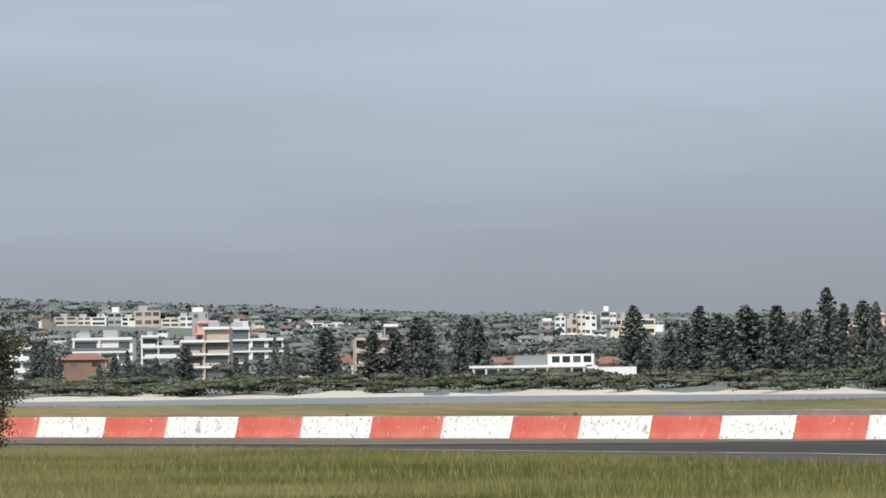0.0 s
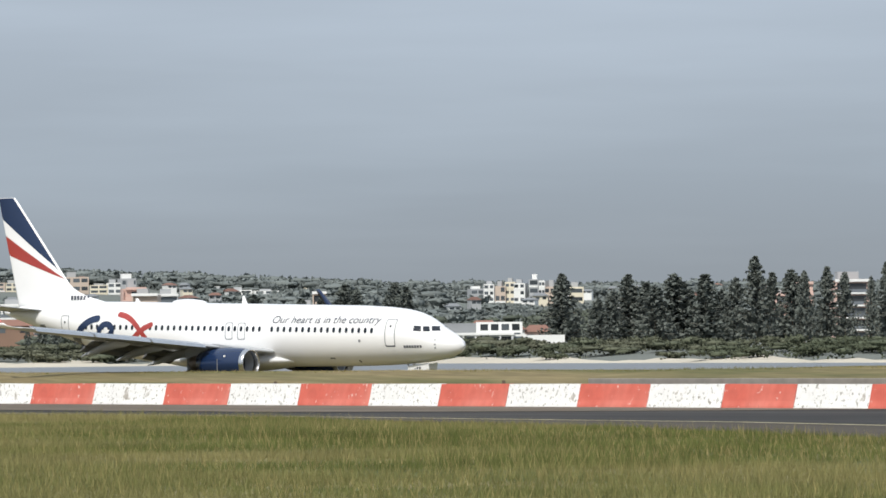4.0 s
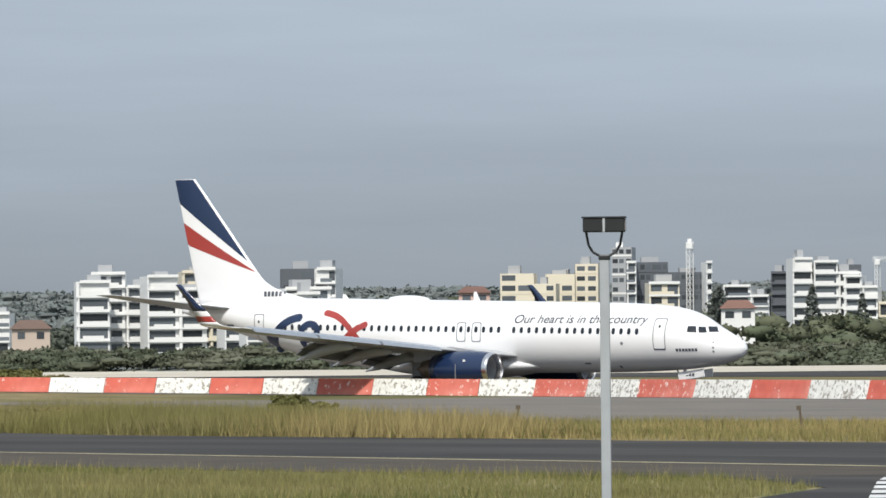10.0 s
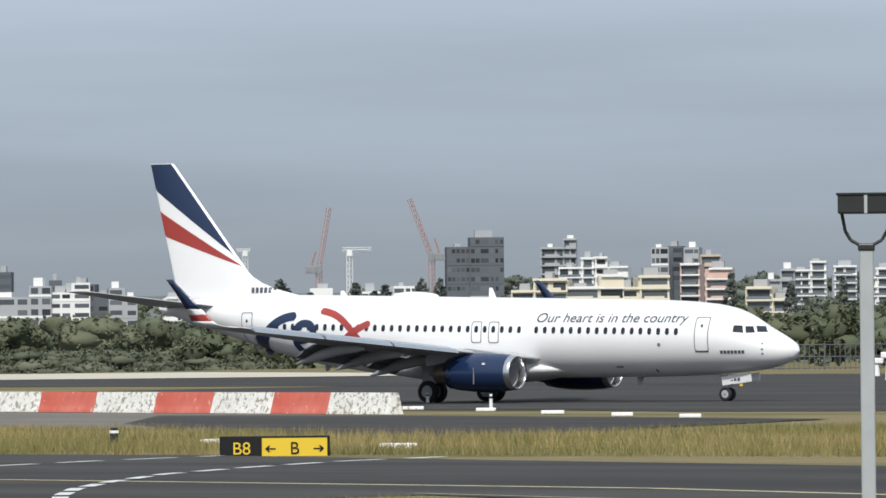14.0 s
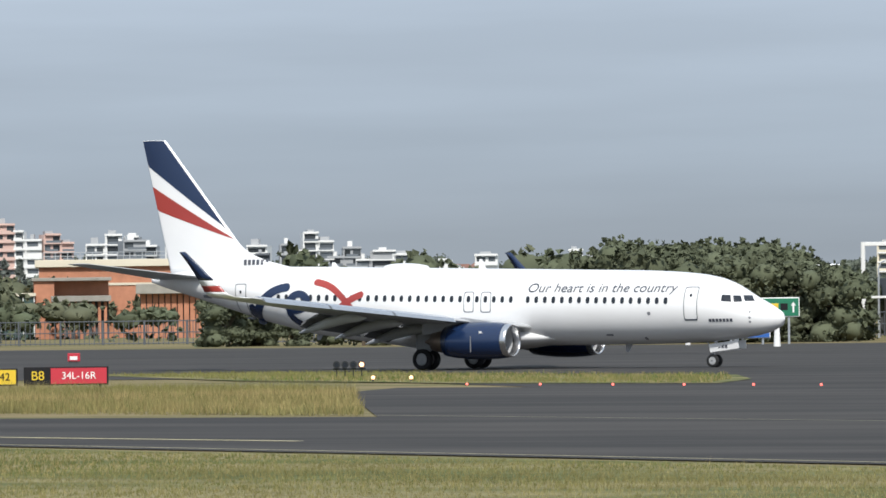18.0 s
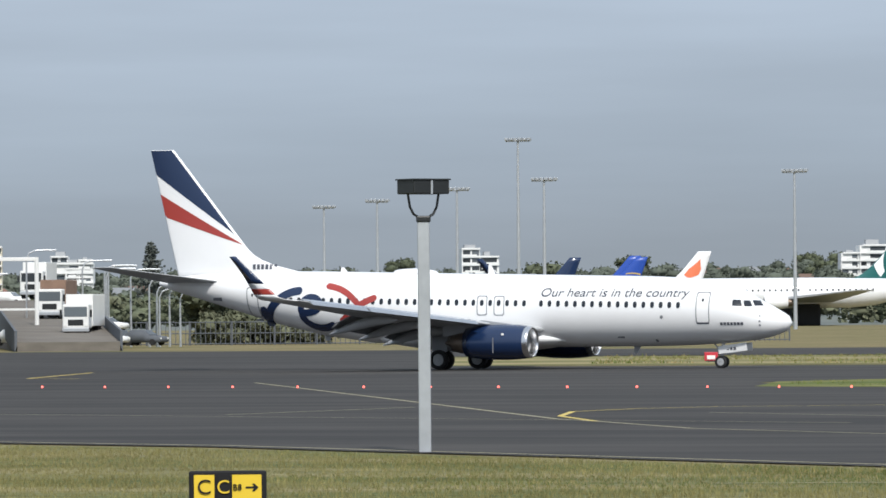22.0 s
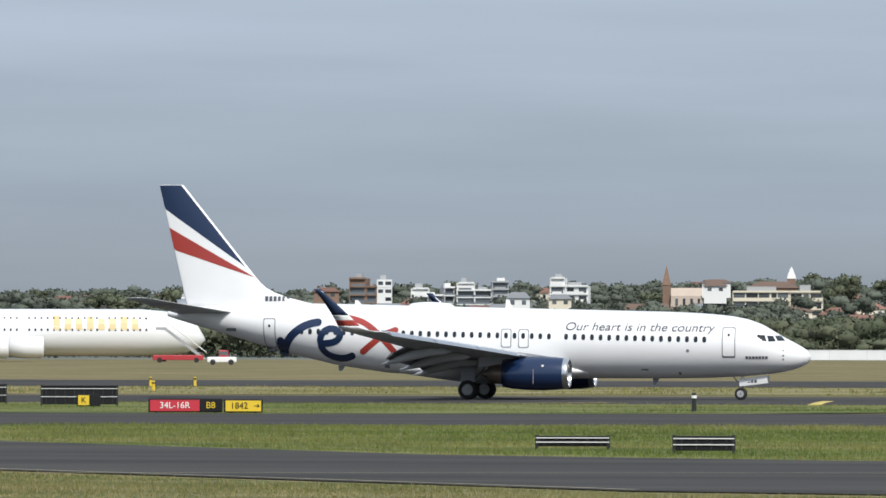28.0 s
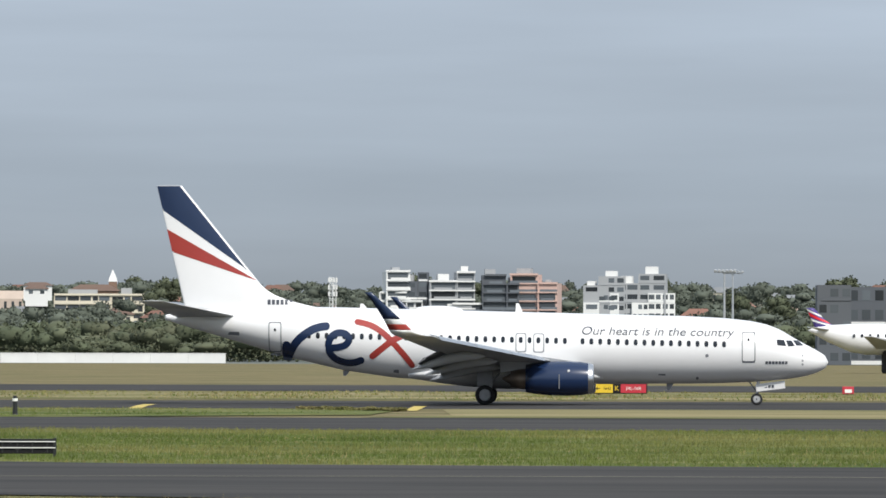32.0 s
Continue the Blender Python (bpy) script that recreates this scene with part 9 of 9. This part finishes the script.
for x, y in ((-67.6, 383.4), (-77.1, 431.6), (-74.0, 432.9), (-256, 420)):
    marker_post(x, y, 0.75, SIGN_YELLOW, "marker_post", "short yellow marker post beyond the taxiway", 0.12)
for x, y in ((-107.7, 384.0), (-220.6, 403.2), (24.1, 414.5)):
    b = thing("red_marker", x, y, 0.0, 15, "small red runway marker with a white emblem on the grass", "marker", "red markers")
    part("board", box(-0.42, 0.42, 0, 0.12, 0.08, 0.62, 0.03), SIGN_RED, b)
    part("emblem", box(-0.25, 0.25, -0.03, 0.0, 0.18, 0.42), SIGN_WHITE, b)
    part("foot", box(-0.3, 0.3, -0.1, 0.25, 0, 0.1), BLACKMETAL, b)


def kerb_block(x, y, rz, w, h=0.16):
    ob = part("kerb_block", box(-w / 2, w / 2, -0.25, 0.25, 0, h, 0.04), BAR_WHITE, None)
    ob.matrix_basis = pose(x, y, 0.02, 0, 0, rz)
    tagged(ob, "low white painted kerb block on the pavement", "kerb block", "kerb blocks")


for x, y, rz, w in ((-204.9, 308.3, 33, 1.0), (-196.7, 302.1, 33, 0.9), (-186.9, 292.6, 34, 1.0), (-178.8, 285.5, 33, 0.9), (-172.4, 280.6, 33, 0.9), (-142.2, 215.8, 34, 1.15), (-154.1, 222.6, 36, 0.8)):
    kerb_block(x, y, rz, w)

# broken stakes by the near barrier, and a long low slab behind it
for x, y, h, lean in ((-303.5, 239, 0.75, 25), (-283.5, 238, 0.8, 20), (-262, 237, 0.7, -15), (-243, 236, 0.7, -18), (-196, 233, 0.5, 15), (-178, 228, 0.55, -12), (-166, 226, 0.6, 10)):
    b = thing("wooden_stake", x, y, 0, 45, "leaning dark wooden stake in the grass", "stake", "stakes")
    part("shaft", tube((0, 0, 0), (h * math.sin(radians(lean)), 0, h + 0.25), 0.05, 0.035, 6), BARK, b)
    part("tip", box(h * math.sin(radians(lean)) - 0.1, h * math.sin(radians(lean)) + 0.06, -0.03, 0.03, h + 0.15, h + 0.3), BARK, b)


# ---------------------------------------------------------------- painted lines
CURVE1 = [(-111.4, 150.4), (-115.7, 155.8), (-121.2, 162.7), (-128.7, 172.6), (-132.0, 177.6), (-134.7, 182.4), (-136.8, 186.9), (-139.0, 196.7), (-139.9, 203.5)]
CURVE2 = [(-106.2, 151.3), (-113.9, 161.7), (-117.4, 166.8), (-121.3, 173.3), (-125.5, 181.2), (-128.4, 188.7), (-130.8, 196.2), (-131.7, 202.7)]
stripe("taxi_centreline", [(-420, 232), (-330, 216), (-218, 199.5), (-175, 186), (-140, 178.5), (-104, 170), (-80, 158)], 0.42, 0.040, LINEPALE, "pale yellow taxiway line")
stripe("edge_line", [(-107, 165.2), (-92, 158.2), (-72, 146.2), (-48, 131.2), (-20, 105.2), (2, 80.2)], 0.25, 0.036, LINEFADED, "faded taxiway edge line")
for curve in (CURVE1, CURVE2):
    stripe("turn_line", curve, 0.36, 0.046, LINEWHITE, "white dashed turn line", None, 2.8, 1.5)
stripe("lead_line", [(-98.7, 275), (-69.7, 210.7), (-51.4, 170.1), (-48.9, 165.9), (-42.3, 153.5), (-34.4, 144.8), (-26.6, 134.8)], 0.2, 0.037, LINEFADED, "faded yellow lead line")
stripe("lead_line", [(-45, 198), (-53.2, 194.6), (-54.9, 190.1), (-55.3, 184.4), (-52.9, 175.3), (-48.9, 165.9)], 0.22, 0.039, LINEYELLOW, "curved yellow lead line")
stripe("lead_line", [(-65.8, 180.3), (-64.4, 195.3)], 0.2, 0.037, LINEFADED, "faded yellow lead line")
stripe("lead_line", [(-128, 330), (-120, 300), (-116, 297)], 0.3, 0.037, LINEYELLOW, "yellow lead line")
stripe("white_line", [(-25, 95), (-6.7, 98.9), (3.3, 101.0), (13.4, 102.4), (90, 104)], 0.22, 0.037, LINEFADED, "thin faded line on the near taxiway")
stripe("white_line", [(-50, 182), (-38.8, 171.1), (-33, 164.6), (-24, 152), (-12, 137)], 0.16, 0.037, LINEFADED, "thin faded edge line beside the grass strip")
stripe("white_line", [(-112, 205), (-70, 180), (-40, 162)], 0.16, 0.037, LINEFADED, "thin faded line")
stripe("yellow_line", [(20, 76), (60, 71)], 0.3, 0.037, LINEYELLOW, "yellow taxiway edge line")
for pts in ([(-14.0, 286), (-15.7, 309.8), (-16.2, 320)], [(0.7, 284.4), (0.1, 301), (-0.3, 311.8)], [(-33, 300), (-29, 303), (-27, 306)]):
    stripe("hold_mark", pts, 0.7, 0.037, LINEYELLOW, "short yellow hold marking on the taxiway")


# ---------------------------------------------------------------- grass
def inside(px, py, poly):
    c = np.zeros(len(px), bool)
    j = len(poly) - 1
    for i in range(len(poly)):
        xi, yi = poly[i]
        xj, yj = poly[j]
        if yi != yj:
            c ^= ((yi > py) != (yj > py)) & (px < (xj - xi) * (py - yi) / (yj - yi) + xi)
        j = i
    return c


def tufts(name, poly, density, h0, h1, width, material, label, blades=3, clump=0.0, lift=0.0):
    """Tufts of bent blades over a stretch of ground, joined: nobody could count them."""
    xs, ys = [p[0] for p in poly], [p[1] for p in poly]
    n = int((max(xs) - min(xs)) * (max(ys) - min(ys)) * density)
    px, py = rng.uniform(min(xs), max(xs), n), rng.uniform(min(ys), max(ys), n)
    keep = inside(px, py, poly)
    if clump:
        keep &= (np.sin(px * 0.31 + 1.3 * np.sin(py * 0.23)) + np.sin(py * 0.47 + px * 0.11) + rng.normal(0, 0.5, n)) > clump
    px, py = np.repeat(px[keep], blades), np.repeat(py[keep], blades)
    m = len(px)
    px = px + rng.normal(0, width * 3, m)
    py = py + rng.normal(0, width * 3, m)
    patch = 0.75 + 0.25 * np.sin(px * 0.21) * np.sin(py * 0.37 + 1.0)
    h = rng.uniform(h0, h1, m) * patch
    a = rng.uniform(0, 6.283, m)
    lean = rng.uniform(0.1, 0.6, m) * h
    la = rng.uniform(0, 6.283, m)
    dx, dy = np.cos(a) * width, np.sin(a) * width
    v = np.stack([np.stack([px - dx, py - dy, np.zeros(m)], 1), np.stack([px + dx, py + dy, np.zeros(m)], 1),
                  np.stack([px + lean * np.cos(la), py + lean * np.sin(la), h], 1)], 1).reshape(-1, 3)
    f = np.arange(3 * m).reshape(-1, 3)
    v[:, 2] += lift(v[:, 0]) if callable(lift) else lift
    ob = new(name, mesh_np(name, v, f, material))
    return tagged(ob, label, "grass", "", "stuff")


VERGE_A = [(-330, 213), (-259, 203), (-219, 192), (-176, 174), (-150, 167.5), (-128, 164.7), (-119.2, 158), (-113.2, 148), (-106.2, 132), (-101, 128), (-110, 114), (-124, 96), (-140, 104), (-330, 196)]
VERGE_B = [(-105.7, 163.7), (-104.5, 162), (-92, 155), (-72, 143), (-48, 128), (-20, 102), (2, 77), (30, 62), (30, 40), (-10, 55), (-50, 90), (-90, 132), (-103.7, 150), (-107.7, 156)]
STRIP_C = [(-27.5, 152.5), (-10, 129), (3, 120.6), (20, 118.6), (80, 117), (80, 202), (-33.5, 200.5), (-38.3, 194.8), (-38.3, 187), (-34.5, 170)]
tufts("tall_grass", VERGE_A, 22, 0.12, 0.30, 0.008, BLADE, "tall green grass along the near verge", 3)
tufts("seed_heads", VERGE_A, 2.6, 0.28, 0.60, 0.007, STRAW, "thin straw-coloured seed stalks in the verge", 2)
tufts("tall_grass", VERGE_A, 9, 0.22, 0.46, 0.010, BLADE, "taller green clumps in the near verge", 3, 0.55)
tufts("dry_grass_tufts", VERGE_B, 9, 0.05, 0.15, 0.008, STRAW, "dry pale stalks in the short verge", 3)
tufts("seed_heads", VERGE_B, 1.4, 0.12, 0.30, 0.007, STRAW, "thin straw-coloured stalks in the short verge", 2, 0.3)
tufts("tall_grass", VERGE_B, 20, 0.06, 0.16, 0.008, BLADE, "short green grass along the near verge", 3)
tufts("grass_tufts", STRIP_C, 11, 0.06, 0.24, 0.012, LUSH_BLADE, "green mown grass between two taxiways", 3)
tufts("grass_tufts", [(-67, 253), (-55, 245.5), (-34, 243), (-15, 249), (-2, 262), (-2, 289), (-22, 293), (-55, 298), (-65, 287), (-71, 270)], 5, 0.06, 0.26, 0.02, LUSH_BLADE, "green grass beside the lights", 3, 0.2)
tufts("dry_grass_tufts", STRIP_C, 2, 0.06, 0.20, 0.010, STRAW, "dry stalks in the mown grass", 3, 0.6)
tufts("verge_tufts", [(-110, 366), (80, 356), (80, 434), (-130, 434)], 0.9, 0.08, 0.30, 0.035, LUSH_BLADE, "patchy green tufts before the runway", 3, 0.5)
tufts("verge_tufts", [(-110, 366), (80, 356), (80, 434), (-130, 434)], 0.9, 0.08, 0.26, 0.035, STRAW, "patchy dry tufts before the runway", 3, 0.4)
PATCH_D = [(-219, 229), (-200, 219), (-168, 208.5), (-143, 206), (-118, 205), (-97, 196), (-124, 250), (-132, 262), (-148, 262), (-150, 240), (-154, 232), (-166, 240), (-182, 248), (-194, 239), (-206, 232), (-216, 231), (-250, 244), (-330, 262), (-330, 240)]
tufts("dry_grass_tufts", PATCH_D, 8, 0.16, 0.60, 0.013, STRAW, "tall dry grass between the barriers", 3)
tufts("dry_grass_tufts", [(-330, 238), (-216, 229), (-216, 245), (-330, 262)], 7, 0.15, 0.5, 0.014, STRAW, "tall dry grass behind the near barrier", 3)
tufts("green_grass_tufts", PATCH_D, 7, 0.14, 0.50, 0.015, BLADE, "green grass among the dry stalks", 3, 0.3)
ISLAND = [(-121.5, 282), (-117.5, 270), (-131, 275.5), (-142, 285), (-150, 291), (-163, 307), (-175, 321), (-166, 325), (-146, 311), (-129, 299)]
tufts("grass_tufts", ISLAND, 5, 0.08, 0.30, 0.018, LUSH_BLADE, "green grass on the island between taxiways", 3)
tufts("dry_grass_tufts", ISLAND, 4, 0.08, 0.34, 0.016, STRAW, "dry stalks on the island between taxiways", 3)
BARRIER_END = [(-220.5, 224.0), (-210, 217.5), (-196, 212.5), (-178, 209.5), (-174, 213), (-190, 222), (-208, 232), (-221, 235)]
tufts("tall_weeds", BARRIER_END, 30, 0.45, 1.35, 0.014, STRAW, "tall dry and green weeds at the barrier's end", 3)
tufts("tall_weeds", BARRIER_END, 30, 0.40, 1.15, 0.016, BLADE, "tall green weeds at the barrier's end", 3, 0.1)
def crest_lift(x):
    return bank_z(x) * 0.93


for (xa, ya), (xb, yb) in zip(CREST[:5], CREST[1:5]):
    dx, dy = xb - xa, yb - ya
    L = math.hypot(dx, dy)
    nx, ny = dy / L, -dx / L
    strip = [(xa + nx * 3.4, ya + ny * 3.4), (xb + nx * 3.4, yb + ny * 3.4), (xb - nx, yb - ny), (xa - nx, ya - ny)]
    tufts("bank_grass", strip, 7, 0.08, 0.30, 0.016, STRAW, "dry grass along the crest of the bank", 3, 0.0, crest_lift)
    tufts("bank_grass", strip, 5, 0.08, 0.26, 0.016, BLADE, "green grass along the crest of the bank", 3, 0.3, crest_lift)
WEED_LEAF = mat("weed_foliage", (0.150, 0.150, 0.058), 0.9, vary=0.3, scale=0.6, second=(0.21, 0.18, 0.08), spec=0.1, island=0.3)
woods("weed_bush", [(-218 + 1.9 * i + hr.uniform(-1, 1), 225.5 - 0.65 * i + hr.uniform(-1.5, 2.5), -0.05, hr.uniform(0.6, 1.1) * (1 - 0.05 * i), hr.uniform(1.2, 2.0)) for i in range(9)], "yellow-green weeds at the barrier's end", WEED_LEAF, 0.10, 190)
for x0, y0, n in ((-235.8, 262, 8), (-248.8, 275.9, 14), (-400, 402, 60)):
    woods("weed_bush", [(x0 + hr.uniform(-1, 1) * n * 0.08, y0 + hr.uniform(-1, 1) * n * 0.05, 0, hr.uniform(0.35, 0.6 + 0.012 * n), hr.uniform(0.6, 1.0 + 0.03 * n)) for _ in range(max(3, n // 4))], "green weeds growing beside the barriers", WEED_LEAF, 0.13 if n < 50 else 0.3, 120)

woods("weed_patch", [(-4.8 + 0.55 * i + hr.uniform(-0.3, 0.3), 290 - 0.85 * i + hr.uniform(-1, 1), 0.02, hr.uniform(0.12, 0.26), hr.uniform(0.7, 1.3)) for i in range(10)], "brown weeds growing at the pavement's edge", WEED_LEAF, 0.07, 150)

# the feathery tree whose edge stands close to the eye
def feather_tree(x, y):
    e = thing("casuarina_tree", x, y, 0, 0, "feathery dark green tree at the edge of the verge", "tree")
    bm = tube((0, 0, 0), (0.2, 0, 5.4), 0.16, 0.06, 8)
    cs, ss = [], []
    r = random.Random(5)
    for i in range(40):
        a = r.uniform(0, 6.28)
        z0 = r.uniform(0.6, 5.6)
        L = r.uniform(0.9, 1.7)
        b = (L * math.cos(a), L * math.sin(a), z0 + r.uniform(-0.1, 0.9))
        add_tube(bm, (0.1, 0, z0), b, 0.03, 0.008, 5, False)
        for q in range(170):
            u = r.uniform(0.2, 1.08)
            cs.append((0.1 + (b[0] - 0.1) * u + r.gauss(0, 0.16), b[1] * u + r.gauss(0, 0.16), z0 + (b[2] - z0) * u + r.gauss(0, 0.16)))
            ss.append(r.uniform(0.03, 0.07))
    part("trunk", bm, BARK, e)
    v, f = leaf_quads(cs, ss, 0.6)
    o = new("crown", mesh_np("crown", v, f, mat("casuarina_foliage", (0.10, 0.088, 0.048), 0.9, vary=0.2, scale=2, second=(0.07, 0.08, 0.04), spec=0.1, island=0.3)))
    o.parent = e
    return e


feather_tree(-245.2, 181.55)
patrol_truck = truck(-96, 752, 188, 0.72, HI_VIS, "bright yellow airport patrol truck driving beyond the runway", "patrol_truck")


# ---------------------------------------------------------------- what moves
def motions():
    rows = [
        (0.0, -486.97, 275.04, -16.12),
        (2.3, -433.90, 290.38, -16.12),
        (2.5, -429.33, 291.70, -16.12),
        (3.5, -407.38, 298.04, -16.12),
        (4.5, -387.40, 303.82, -16.12),
        (5.0, -379.39, 307.64, -15.87),
        (5.5, -370.89, 311.60, -15.36),
        (6.0, -362.56, 314.84, -14.75),
        (6.5, -353.97, 317.95, -14.06),
        (7.0, -345.15, 320.90, -13.30),
        (7.5, -336.48, 323.31, -12.65),
        (8.0, -327.59, 325.61, -11.94),
        (8.5, -318.42, 327.90, -11.18),
        (9.0, -309.59, 329.58, -10.47),
        (9.5, -300.74, 331.06, -9.72),
        (10.0, -291.52, 332.69, -8.92),
        (10.5, -282.68, 333.82, -8.15),
        (11.0, -273.73, 334.93, -7.31),
        (11.5, -264.74, 335.96, -6.45),
        (12.0, -256.26, 336.51, -5.67),
        (12.5, -247.66, 337.14, -4.88),
        (13.0, -239.23, 337.64, -4.09),
        (13.5, -230.92, 338.08, -3.27),
        (14.0, -222.77, 338.47, -2.43),
        (14.5, -214.81, 338.82, -1.57),
        (15.0, -207.02, 339.18, -0.72),
        (15.5, -199.38, 339.58, 0.09),
        (17.5, -169.23, 338.05, 2.47),
        (18.0, -161.63, 336.94, 3.10),
        (18.5, -154.30, 335.91, 3.64),
        (19.0, -147.15, 335.03, 4.15),
        (19.5, -140.16, 334.29, 4.15),
        (20.0, -133.36, 333.70, 4.20),
        (20.5, -126.70, 333.26, 4.29),
        (21.0, -120.23, 332.97, 4.37),
        (22.0, -110.12, 340.52, 4.31),
        (22.5, -103.58, 339.47, 4.24),
        (23.0, -97.28, 338.26, 4.16),
        (23.5, -90.64, 337.05, 4.25),
        (24.0, -84.29, 335.67, 4.30),
        (24.5, -78.15, 334.15, 4.28),
        (26.5, -54.58, 330.67, 2.55),
        (27.0, -48.97, 329.91, 2.27),
        (27.5, -43.58, 329.19, 1.95),
        (28.0, -37.98, 328.58, 1.62),
        (28.5, -32.60, 328.01, 1.36),
        (29.0, -27.49, 327.48, 1.07),
        (29.5, -22.13, 327.06, 0.81),
        (30.0, -17.22, 326.67, 0.50),
        (30.5, -12.19, 326.37, 0.03),
        (31.0, -7.06, 326.16, -0.38),
        (31.5, -2.34, 326.00, -0.78),
        (32.0, 2.46, 325.94, -1.14),
    ]
    walk(airliner, [(t, pose(x, y, 0.03, 0, 0, -h)) for t, x, y, h in rows])
    walk(patrol_truck, [(0.0, pose(-24, 742, 0.03, 0, 0, 188)), (32.0, pose(-101.0 - 4.8, 753.5 + 0.7, 0.03, 0, 0, 188))])
    # wheels turn with the distance rolled
    ts = np.array([r[0] for r in rows])
    px, py = np.array([r[1] for r in rows]), np.array([r[2] for r in rows])
    way = np.concatenate([[0], np.cumsum(np.hypot(np.diff(px), np.diff(py)))])
    for wh, x, y, z, r in WHEELS:
        turn, last, out = 0.0, 0.0, []
        for i in range(32 * FPS + 1):
            t = i / FPS
            s = float(np.interp(t, ts, way))
            turn += min(math.degrees((s - last) / r), 80.0)
            last = s
            out.append((t, pose(x, y, z, 0, turn % 360, 0)))
        walk(wh, out)


motions()
